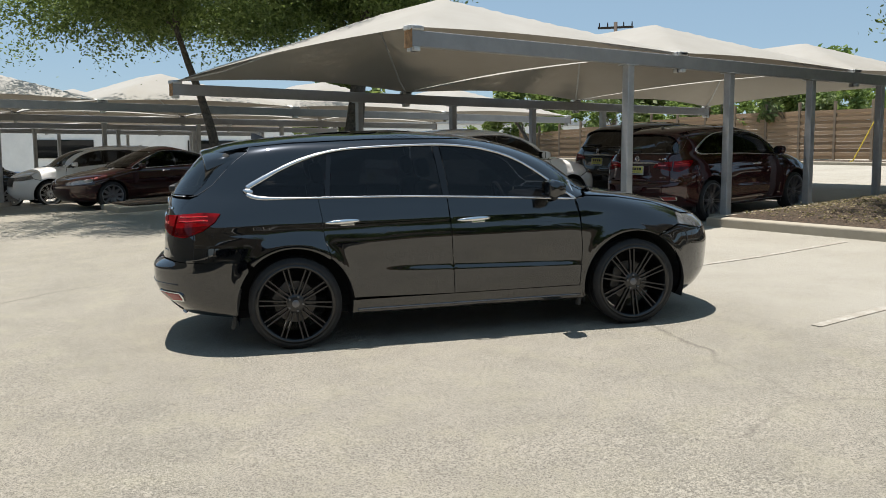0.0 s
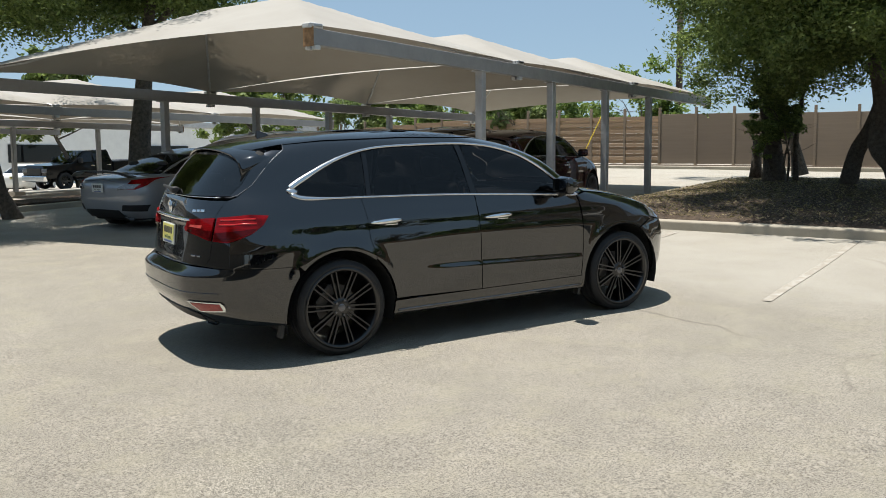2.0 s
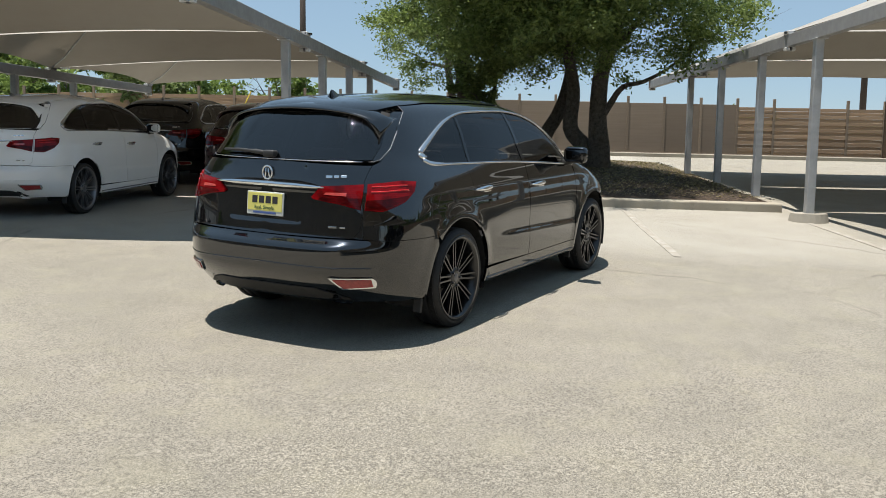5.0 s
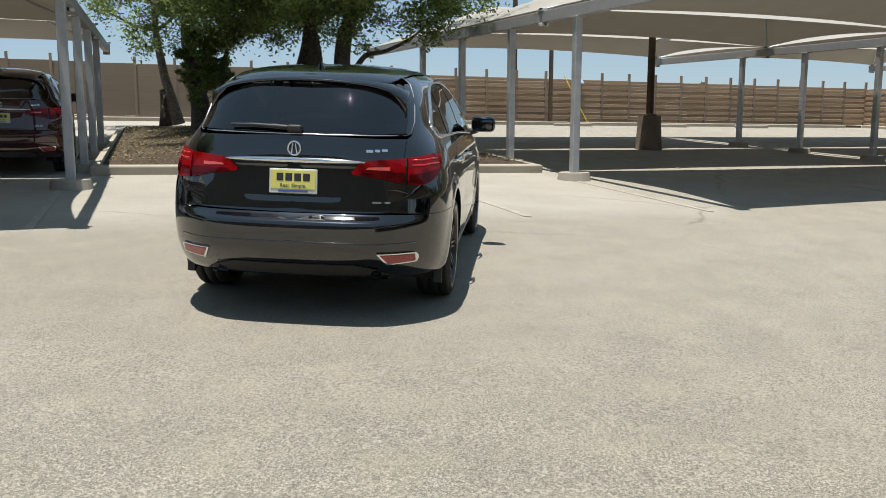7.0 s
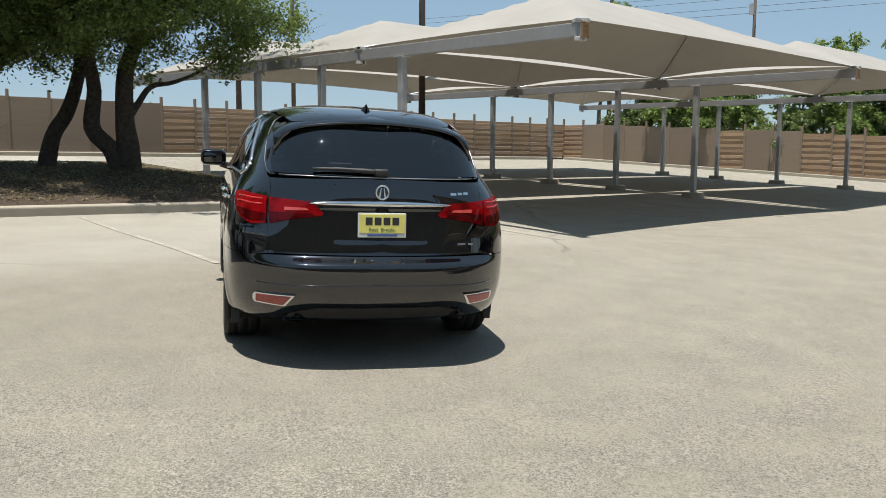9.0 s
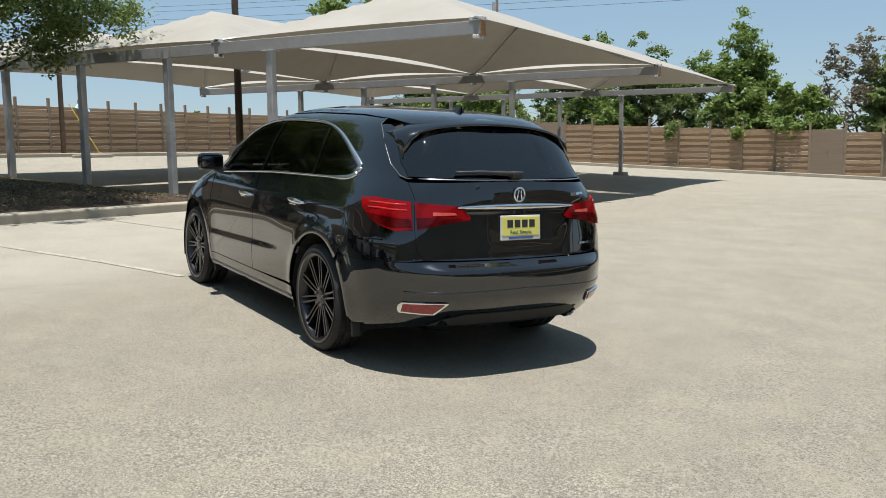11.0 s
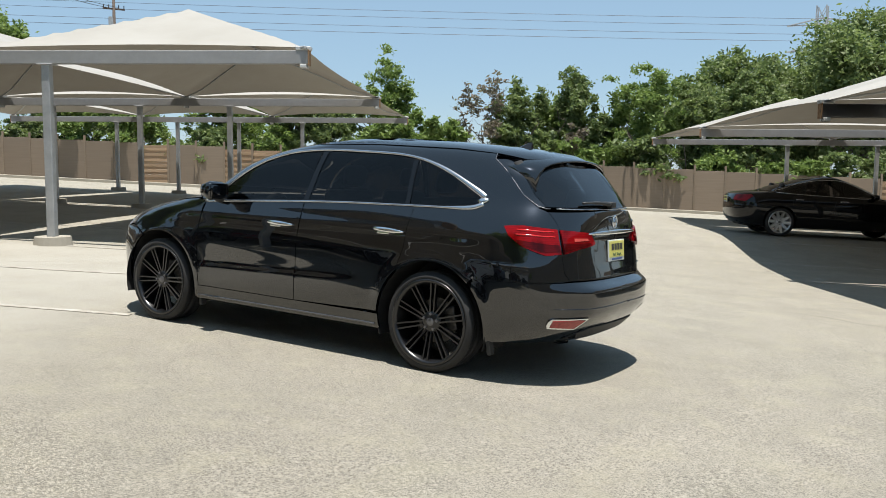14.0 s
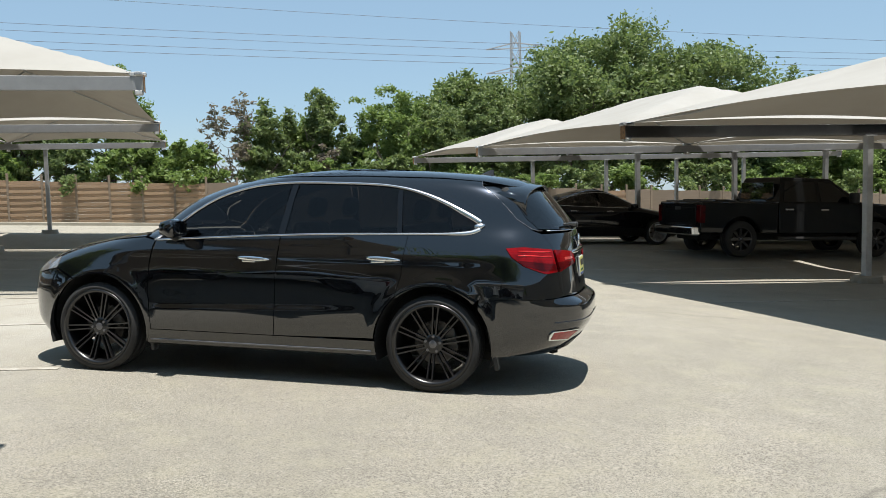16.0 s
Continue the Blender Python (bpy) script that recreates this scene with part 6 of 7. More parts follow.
def build_pickup(m):
    car = thing("pickup_truck", "black crew-cab pickup truck with chrome rear bumper", "pickup", m)
    wr, fx, rx = 0.42, 1.85, -1.85
    ta = lambda z: 1.0 if z < 1.15 else 1.0 - 0.26 * (z - 1.15) / 0.75

    def arch(cx, r=0.52, n=9, z0=0.55):
        a0 = math.asin((z0 - wr) / r)
        return [(cx + r * math.cos(a0 + (math.pi - 2 * a0) * i / n), wr + r * math.sin(a0 + (math.pi - 2 * a0) * i / n)) for i in range(n + 1)]

    cab = side_solid([(2.85, 0.55), (2.88, 1.02), (2.70, 1.20), (1.45, 1.28), (0.62, 1.86), (-0.70, 1.88), (-0.86, 1.26), (-0.86, 0.55), *arch(fx)[::-1]], 0.98, ta, 0.035)
    part("cab", cab, TRUCKPAINT, car)
    bed = side_solid([(-0.90, 0.55), (-0.90, 1.27), (-2.90, 1.27), (-2.93, 0.60), (-2.9, 0.55), *arch(rx)[::-1]], 0.98, lambda z: 1.0, 0.03)
    part("cargo_bed", bed, TRUCKPAINT, car)
    b = bmesh.new()
    bm_box(b, -2.82, -0.98, -0.84, 0.84, 1.262, 1.30, 0.012)
    part("tonneau_cover", b, DARKTRIM, car)
    b = bmesh.new()
    bm_box(b, -2.955, -2.925, -0.80, 0.80, 0.72, 1.24, 0.015)
    tg = part("tailgate", b, TRUCKPAINT, car)
    b = bmesh.new()
    bm_box(b, -2.965, -2.95, -0.14, 0.14, 1.08, 1.16, 0.008)
    part("tailgate_handle", b, DARKTRIM, tg)
    b = bmesh.new()
    bm_box(b, -3.10, -2.90, -0.92, 0.92, 0.50, 0.70, 0.03)
    part("rear_bumper", b, CHROME, car, "chrome step bumper")
    b = bmesh.new()
    bm_box(b, 2.80, 3.0, -0.94, 0.94, 0.42, 0.72, 0.05)
    part("front_bumper", b, CHROME, car)
    b = bmesh.new()
    bm_box(b, 2.86, 2.91, -0.55, 0.55, 0.74, 1.08, 0.02)
    part("grille", b, DARKTRIM, car)
    b = bmesh.new()
    bm_box(b, -2.7, 2.7, -0.5, 0.5, 0.38, 0.60, 0.03)
    part("chassis", b, UNDER, car)
    b = bmesh.new()
    bm_box(b, -0.785, -0.765, -0.66, 0.66, 1.34, 1.76, 0.006)
    part("rear_window", b, BLACKGLASS, car, m=Matrix.Translation((-0.055, 0, 0)))
    b = bmesh.new()
    q = [(1.43, 1.30), (0.66, 1.835)]
    vs = [b.verts.new((x + 0.012, s * 0.90 * ta(z), z + 0.012)) for x, z in q for s in (1, -1)]
    b.faces.new((vs[0], vs[1], vs[3], vs[2]))
    part("windscreen", b, BLACKGLASS, car)
    for side in (1, -1):
        for pts in ([(1.22, 1.31), (0.62, 1.76), (0.28, 1.78), (0.28, 1.30)], [(0.18, 1.30), (0.18, 1.78), (-0.62, 1.79), (-0.74, 1.30)]):
            b = bmesh.new()
            b.faces.new([b.verts.new((x, side * (0.98 * ta(z) + 0.004), z)) for x, z in pts])
            part("side_window", b, BLACKGLASS, car)
        b = bmesh.new()
        bm_box(b, -2.945, -2.80, min(side * 0.80, side * 0.985), max(side * 0.80, side * 0.985), 0.78, 1.20, 0.02)
        part("tail_light", b, LAMPDARK, car, "tall dark red tail light")
        b = bmesh.new()
        bm_box(b, 2.76, 2.90, min(side * 0.60, side * 0.975), max(side * 0.60, side * 0.975), 0.86, 1.06, 0.03)
        part("headlight", b, LAMPCLEAR, car)
        b = bmesh.new()
        bm_box(b, -0.10, 0.08, min(side * 0.98, side * 1.20), max(side * 0.98, side * 1.20), -0.14, 0.14, 0.05)
        part("side_mirror", b, DARKTRIM, car, smooth=True, m=Matrix.Translation((1.08, 0, 1.40)))
        for hx in (0.34, -0.62):
            b = bmesh.new()
            bm_box(b, hx - 0.11, hx + 0.11, min(side * 0.98, side * 1.01), max(side * 0.98, side * 1.01), 1.10, 1.14, 0.01)
            part("door_handle", b, CHROME, car)
        b = bmesh.new()
        bm_tube(b, [(1.25, side * 0.94, 0.44), (-0.9, side * 0.94, 0.44)], 0.05, 8)
        part("side_step", b, DARKTRIM, car)
        for wx in (fx, rx):
            b = bmesh.new()
            bm_box(b, wx - 0.50, wx + 0.50, min(side * 0.5, side * 0.66), max(side * 0.5, side * 0.66), 0.45, 0.95, 0.03)
            part("wheel_house", b, UNDER, car)
            wheel_part(car, wx, side * 0.83, wr, wr, 0.27, 0.28, side, GLOSSBLACK, 8, "single")
    return car


PEARL = m_car_paint("pearl_white_paint", (0.82, 0.82, 0.81), 0.0, 0.35)
MAROON = m_car_paint("maroon_paint", (0.034, 0.006, 0.007), 0.3, 0.3)
DARKRED = m_car_paint("dark_red_paint", (0.032, 0.008, 0.008), 0.3, 0.3)
SILVER = m_car_paint("silver_paint", (0.24, 0.26, 0.29), 0.35, 0.35)
# alloy darkened in colour for rims in shade; also the sedan's dark rims
DIMALLOY = m_plain("dimmed_alloy", (0.20, 0.20, 0.21), 0.35, 0.8, 0.1)
INKPAINT = m_car_paint("charcoal_paint", (0.012, 0.012, 0.014), 0.2, 0.3)

HL = 24.5  # heading of the stalls
P = BLACKPAINT
parked(suv, 6.75, 7.4, 26, "dark maroon compact SUV under a fabric shade", {P: MAROON, GLOSSBLACK: DIMALLOY}, (0.92, 0.95, 0.97), "cars under shades")
parked(suv, 7.3, 10.2, HL, "black SUV in the shade beside a maroon SUV", {P: INKPAINT, GLOSSBLACK: DIMALLOY}, (0.98, 0.98, 1.0), "cars under shades")
parked(suv, 2.40, 7.84, 21, "white three-row SUV under a fabric shade", {P: PEARL, GLOSSBLACK: DIMALLOY}, (0.95, 0.95, 0.985), "cars under shades")
sedan = build_sedan(LOT @ pose(-1.4, -16.6, rise(-1.4, -16.6), 0, 0, 208))
coupe = parked(sedan, 0.92, 10.15, 25, "silver coupe with a dark boot spoiler under a shade", {SPAINT: SILVER, ALLOY: GLOSSBLACK, PLATEYELLOW: PLATEWHITE}, (0.94, 0.98, 0.97), "cars under shades", -0.04)
for o in [o for o in coupe.children if o.name.startswith("tail_light")]:
    bpy.data.objects.remove(o)
for side in (1, -1):
    lamp = skin("tail_light", SED, [S(-1.86, 0.93), R(0.88, 0.965), R(0.66, 0.93), R(0.60, 0.78), R(0.76, 0.775), S(-2.06, 0.83)], LAMPRED, coupe, side, h=0.04, lift=0.012, gap=0)
    skin("lamp_insert", SED, [R(0.80, 0.865), R(0.60, 0.862), R(0.46, 0.80), R(0.48, 0.765), R(0.74, 0.79)], LAMPCLEAR, coupe, side, "clear reversing lamp insert", h=0.04, lift=0.016, gap=0)
    skin("bumper_vent", SED, [R(0.88, 0.50), R(0.55, 0.505), R(0.50, 0.40), R(0.84, 0.385)], UNDER, coupe, side, "black bumper vent", h=0.05, lift=0.006, gap=0)
skin("diffuser", SED, [R(0.0, 0.42), R(0.45, 0.41), R(0.52, 0.265), R(0.0, 0.268)], UNDER, coupe, 0, "black rear diffuser", h=0.05, lift=0.006, gap=0)
b = bmesh.new()
wing = [(-2.40, -0.78, 1.00), (-2.46, -0.50, 1.075), (-2.48, 0.0, 1.09), (-2.46, 0.50, 1.075), (-2.40, 0.78, 1.00)]
rows = [[b.verts.new((x + dx, y, z + dz)) for dx, dz in ((0, 0), (0.02, 0.018), (0.20, 0.008), (0.20, -0.008), (0.02, -0.016))] for x, y, z in smooth_path([Vector(v) for v in wing], 5)]
for r0, r1 in zip(rows, rows[1:]):
    for j in range(5):
        b.faces.new((r0[j], r0[(j + 1) % 5], r1[(j + 1) % 5], r1[j]))
b.faces.new(rows[0][::-1])
b.faces.new(rows[-1])
part("spoiler", b, GLOSSBLACK, coupe, "raised black boot spoiler", smooth=True)
parked(sedan, -4.25, 15.75, HL + 186, "dark red sedan facing the lane", {SPAINT: DARKRED, ALLOY: DIMALLOY}, (1, 1, 1), "far row of cars")
parked(suv, -6.5, 20.2, HL + 180, "white SUV facing the lane", {P: PEARL, GLOSSBLACK: ALLOY}, (0.95, 0.95, 0.97), "far row of cars")
parked(sedan, -10.6, 21.5, HL + 180, "charcoal sedan facing the lane", {SPAINT: INKPAINT}, (1, 1, 1), "far row of cars")
parked(sedan, 2.4, 46.0, HL + 40, "white sedan far beyond the planting bed", {SPAINT: PEARL}, (1, 1, 1), "far row of cars")
parked(sedan, 8.5, 33.0, HL, "white hatchback far off in the sun", {SPAINT: PEARL}, (0.85, 0.95, 1.0), "far row of cars")
truck = build_pickup(LOT @ pose(-6.1, -15.9, rise(-6.1, -15.9), 0, 0, 208))
parked(truck, -6.6, -19.6, 208, "black pickup truck with a covered bed behind another", {}, (1, 1, 0.93), "dark trucks")
parked(truck, 4.5, 41.0, HL + 180, "dark pickup truck facing the lane, far off", {}, (1, 1, 1), "far row of cars")

# ---------------------------------------------------------------- planting
# extra boughs with x below -3 are unseen, added to shade the mulch
tree(12.56, 2.83, 6.9, 3.7, 2, 820, 200, OAK, "live oak with a thick forked trunk on a mulch island", 11, base=0.17, low=0.31, size=0.046, shift=(-1.9, 0.0), extra_boughs=((1.0, -2.7, 4.2), (1.8, -3.1, 4.7), (0.3, -3.0, 4.4), (2.3, -2.4, 4.6), (1.4, -2.2, 4.9), (-4.3, -0.8, 4.7), (-4.8, 0.5, 5.0), (-5.2, -0.2, 5.2), (-4.4, -1.6, 5.0), (-3.6, 0.2, 4.6), (-4.9, 1.6, 5.1), (-3.6, -1.6, 4.8), (-1.4, -2.0, 2.7), (-0.9, -2.6, 3.0), (-0.8, -2.2, 2.5), (-2.4, -2.2, 3.1), (-1.2, -2.5, 3.4), (-1.6, -2.9, 3.2)),
     stems=(([(0, 0, -0.1), (0, -0.03, 0.6), (0, 0.02, 1.3), (0, -0.03, 2.3), (-0.05, -0.30, 3.0), (-0.1, -0.5, 3.8), (-0.2, -0.6, 4.9)], [0.33, 0.25, 0.20, 0.18, 0.15, 0.11, 0.05]),
            ([(0, 0.08, 0.1), (0.03, 0.34, 0.65), (0.05, 0.70, 1.1), (0, 0.62, 1.9), (-0.1, 0.72, 2.7), (-0.2, 0.8, 3.6), (-0.3, 0.7, 4.6)], [0.26, 0.19, 0.18, 0.15, 0.13, 0.10, 0.04]),
            ([(0, -0.10, 1.35), (0, -0.28, 1.65), (0, -0.55, 2.0), (-0.1, -1.05, 2.1), (-0.3, -1.7, 2.4), (-0.5, -2.3, 2.9)], [0.075, 0.075, 0.06, 0.045, 0.03, 0.012])))
tree(13.35, 4.65, 6.7, 3.5, 1, 620, 200, OAK, "live oak with a leaning trunk on a mulch island", 12, base=0.20, low=0.31, size=0.046, shift=(-1.6, 0.1), extra_boughs=((-5.0, -0.6, 4.8), (-5.6, 0.4, 5.0), (-4.6, 0.6, 4.7), (-6.2, -0.4, 5.2), (-5.2, 1.3, 5.0), (-1.2, 0.9, 2.4), (-0.8, 1.4, 2.7), (-1.6, 0.5, 2.9)),
     stems=(([(0, 0, -0.1), (0, -0.2, 0.8), (0, -0.5, 1.3), (0, -0.72, 1.9), (-0.1, -0.85, 2.6), (-0.3, -0.7, 3.5), (-0.5, -0.4, 4.6)], [0.22, 0.17, 0.16, 0.145, 0.13, 0.10, 0.04]),))
tree(13.45, 6.55, 6.8, 3.3, 2, 380, 200, OAK, "live oak with thick and thin stems on a mulch island", 13, base=0.24, low=0.36, size=0.046, shift=(-0.8, -0.9), extra_boughs=((-0.9, -0.3, 1.9), (-0.6, 0.6, 2.1), (-1.1, -1.2, 2.3)),
     stems=(([(0, 0, -0.1), (0, 0.05, 0.6), (0, 0.18, 1.4), (0, 0.3, 2.4), (0.1, 0.2, 3.6), (0.1, 0, 4.9)], [0.33, 0.23, 0.20, 0.17, 0.12, 0.05]),
            ([(0.05, -0.55, -0.1), (0.05, -0.5, 1.0), (0, -0.66, 2.0), (0, -0.6, 3.0), (-0.2, -0.8, 4.0)], [0.075, 0.06, 0.05, 0.04, 0.02])))
tree(13.1, 6.1, 2.7, 1.0, 3, 120, 150, OAK, "young oak shoots beside a thick trunk", 19, base=0.24, low=0.22, size=0.04, thick=0.035)
tree(17.8, 9.0, 6.8, 3.4, 1, 200, 270, OAK, "live oak at the far end of the island", 16, base=0.3, low=0.42, size=0.052)
tree(-2.1, 12.6, 6.8, 5.2, 1, 720, 190, OAK, "live oak with a thin leaning trunk in a kerb bed", 14, lean=(-0.42, -0.12), low=0.52, shift=(0.1, -0.3), size=0.046, thick=0.14)
tree(0.6, 13.6, 7.6, 4.4, 1, 430, 230, OAK, "live oak with a thick dark trunk behind shades", 15, thick=0.30, crook=0.04, low=0.50, size=0.052)
# stump beside the oaks
b = bmesh.new()
bm_tube(b, [(0, 0, -0.05), (0.02, 0, 0.3), (0.06, 0.02, 0.62), (0.05, 0.05, 0.9)], [0.17, 0.13, 0.11, 0.09], 10)
bm_tube(b, [(0.03, 0, 0.4), (-0.12, -0.06, 0.62), (-0.16, -0.08, 0.75)], [0.06, 0.05, 0.04], 7)
st = part("tree_stump", b, BARK, smooth=True)
st.matrix_basis = Matrix.Translation(on_lot(14.6, 8.0, 0.35))
tagged(st, "short broken tree stump on the mulch", "stump")
# kerb bed below the far shades
slab("kerb", [(-4.7, 12.9), (2.6, 16.05), (2.0, 17.4), (-5.3, 14.3)], -0.05, 0.15, KERB, "concrete kerb of a long planting bed", "kerb", "structure", 0.03)
slab("mulch_bed", [(-4.5, 13.1), (2.45, 16.1), (1.95, 17.2), (-5.05, 14.2)], 0.1, 0.19, MULCH, "flat mulch in a long kerbed bed", "mulch")

rng = random.Random(77)
FD, FN = Vector((0.887, 0.462)), Vector((0.462, -0.887))
corner = Vector((41.0, -19.0))
kinds = [OLIVE, LUSH, OLIVE, LUSH, LUSH]
# distance along the side fence, distance behind it, height, spread, leaf
ROW = [(4, 4, 6.4, 2.8, OLIVE), (8.5, 5, 6.0, 2.6, LUSH), (12.5, 4, 6.6, 2.8, LUSH), (17, 4, 6.0, 2.5, OLIVE), (21.6, 4, 7.1, 2.5, LUSH),
       (24.2, 3, 4.6, 1.6, LUSH), (29.3, 4, 7.0, 1.35, OLIVE), (30.8, 5, 5.6, 1.6, LUSH), (32.3, 4, 7.6, 0.95, OLIVE), (33.4, 3.5, 5.0, 1.3, OLIVE),
       (35.9, 4, 7.5, 2.2, LUSH), (38.4, 4, 6.2, 1.5, OLIVE), (40.8, 5, 7.4, 2.3, OLIVE), (59.5, 5, 7.6, 3.0, OLIVE), (64.5, 5, 7.2, 3.0, LUSH), (70, 5, 7.4, 3.2, OLIVE)]
for k, (along_, behind, h, sp, leaf) in enumerate(ROW):
    p = corner - FD * along_ + FN * behind
    tree(p.x, p.y, h, sp, 2, int(170 + 50 * sp), 85, leaf, "narrow upright tree behind the fence" if sp < 1.5 else "bushy green tree behind the fence", 100 + k, size=0.105, low=0.10 if sp > 1.5 else 0.06, thick=0.10 if sp > 1.5 else 0.06)
for k in range(22):
    p = corner - FD * (3.0 + k * 3.3) + FN * rng.uniform(1.4, 2.4)
    tree(p.x, p.y, rng.uniform(3.0, 4.2), 2.1, 3, 105, 80, kinds[(k + 2) % 5], "leafy shrub spilling over the fence", 140 + k, size=0.12, low=0.2, thick=0.05)
# a few with thin, dry crowns
for s, h in ((27.4, 6.8), (28.2, 6.2)):
    p = corner - FD * s + FN * 3.0
    tree(p.x, p.y, h, 1.3, 2, 60, 18, DRY, "half-bare greyish tree behind the fence", int(170 + s), size=0.11, low=0.3, thick=0.07)
p = corner - FD * 31.6 + FN * 2.2
tree(p.x, p.y, 3.9, 0.7, 2, 40, 40, DRY, "dead grey sapling above the fence", 181, size=0.10, low=0.55, thick=0.05)
# the big oaks behind the dark vehicles
for x, y, h, sp in ((8.5, -50, 8.6, 5.8), (0.8, -52, 11.6, 7.2), (-6.5, -52, 10.6, 6.6), (-12.0, -57, 9.5, 6.2), (-20, -60, 9, 6)):
    tree(x, y, h, sp, 3, 900, 95, OLIVE, "broad spreading oak behind the fence", int(h * 31 + x), size=0.15, low=0.25, thick=0.3)
# behind the front fence
FF = Vector((-0.45, 0.893))
for k in range(27):
    p = corner + FF * (1 + k * 2.4) + Vector((0.893, 0.45)) * rng.uniform(1.6, 4.5)
    h = rng.uniform(2.8, 3.7) + 0.9 if k > 17 else rng.uniform(1.5, 1.9)
    tree(p.x, p.y, h, h * 0.62, 2, 70, 55, LUSH if k % 4 else OLIVE, "bright green shrub beyond the timber fence", 200 + k, size=0.12, low=0.2, thick=0.06)
tree(50.5, -26.0, 11.0, 4.0, 1, 190, 90, LUSH, "tall bright green tree beyond the fence corner", 261, size=0.17, low=0.5, thick=0.2)
for s, d, h in ((58, 8, 4.6), (50, 7, 4.2)):
    p = corner + FF * s + Vector((0.893, 0.45)) * d
    tree(p.x, p.y, h, 3.4, 1, 130, 55, LUSH, "tall bright green tree beyond the fence", 240 + s, size=0.2, low=0.4, thick=0.16)
for x, y, h in ((4, 40, 6.5), (12, 36, 6), (16, 42, 7), (-28, 40, 6.5), (20, 34, 5.5)):
    tree(x, y, h, h * 0.5, 1, 100, 55, OAK, "dark green tree beyond the far shades", int(300 + x), size=0.2, low=0.35, thick=0.15)

# ---------------------------------------------------------------- lamps, poles and wires
def lamp_post(x, y, h, label, foot=0.95):
    root = thing("lamp_post", label, "lamp post", Matrix.Translation(on_lot(x, y)))
    b = bmesh.new()
    bmesh.ops.create_cone(b, cap_ends=True, segments=24, radius1=0.36, radius2=0.30, depth=foot, matrix=Matrix.Translation((0, 0, foot / 2 - 0.05)))
    part("concrete_base", b, m_cache_concrete(), root)
    b = bmesh.new()
    bm_box(b, -0.17, 0.17, -0.17, 0.17, foot - 0.06, foot, 0.01)
    part("base_plate", b, BRONZE, root)
    b = bmesh.new()
    bm_tube(b, [(0, 0, foot - 0.05), (0, 0, h)], [0.10, 0.075], 12)
    part("pole", b, BRONZE, root, smooth=True)
    b = bmesh.new()
    bm_box(b, 0.1, 0.75, -0.17, 0.17, h - 0.12, h + 0.04, 0.03)
    part("lamp_head", b, BRONZE, root)
    return root


def m_cache_concrete():
    if "stained_base" not in MATS:
        MATS["stained_base"] = m_concrete("stained_base", (0.20, 0.165, 0.13), (0.11, 0.09, 0.07))
    return MATS["stained_base"]


lamp_post(16.5, -4.7, 9.5, "dark bronze lamp post on a round concrete base")
lamp_post(30.5, -2.35, 11.0, "brown bronze lamp post before the fence", 0.12)
lamp_post(-16.0, 40.0, 7.0, "slim lamp post far beyond the shades")


def utility_pole(x, y, h, turn):
    root = thing("utility_pole", "timber utility pole with crossarms beyond the fence", "pole", Matrix.Translation(on_lot(x, y)) @ pose(0, 0, 0, 0, 0, turn), "utility poles")
    b = bmesh.new()
    bm_tube(b, [(0, 0, -0.3), (0, 0, h)], [0.19, 0.12], 10)
    part("pole", b, POLEWOOD, root, smooth=True)
    for dz, half in ((0.35, 1.15), (1.3, 0.9)):
        b = bmesh.new()
        bm_box(b, -half, half, -0.07, 0.07, h - dz - 0.07, h - dz + 0.07, 0.01)
        arm = part("crossarm", b, POLEWOOD, root)
        for s in (-0.92, -0.45, 0.45, 0.92):
            b = bmesh.new()
            bm_tube(b, [(half * s, 0, h - dz + 0.05), (half * s, 0, h - dz + 0.34)], [0.05, 0.035], 8)
            part("insulator", b, DARKTRIM, arm)
    b = bmesh.new()
    bm_tube(b, [(0.28, 0.12, h - 2.9), (0.28, 0.12, h - 2.0)], 0.2, 12)
    part("transformer", b, STEEL, root)
    return root


poles = [(21.7, 47.6, 9.3), (46, -0.5, 12.5), (52, -27, 14.5), (60, -44, 15.0), (29, 24, 11)]
for x, y, h in poles:
    utility_pole(x, y, h, 62 if x > 25 else 152)


def wire(a, c, sag, label, r=0.022):
    w = bmesh.new()
    a, c = Vector(a), Vector(c)
    pts = [a + (c - a) * t + Vector((0, 0, -sag * 4 * t * (1 - t))) for t in [i / 20 for i in range(21)]]
    bm_tube(w, pts, r, 5, False)
    ob = part("power_line", w, CABLE)
    return tagged(ob, label, "wire", "power lines")


for dz in (-0.1, -1.2):
    for off in (-1.2, 1.2):
        wire(on_lot(29 + off * 0.4, 24, 11 + dz), on_lot(46 + off * 0.4, -0.5, 12.5 + dz), 0.3, "thin black overhead line between utility poles", 0.018)
        wire(on_lot(46 + off * 0.4, -0.5, 12.5 + dz), on_lot(52 + off * 0.4, -27, 14.5 + dz), 0.7, "thin black overhead line between utility poles", 0.02)
        wire(on_lot(52 + off * 0.4, -27, 14.5 + dz), on_lot(60 + off * 0.4, -44, 15.0 + dz), 0.3, "thin black overhead line between utility poles", 0.02)
for z0, z1, d in ((15.5, 12.5, 0), (16.3, 13.2, 0), (18.2, 14.8, 6), (19.0, 15.6, 6), (24, 17.5, 10)):
    wire((150, -30 - d, z0 + 5), (-70, -142 - d, z1 + 2), 1.8, "distant overhead power line against the sky", 0.022)

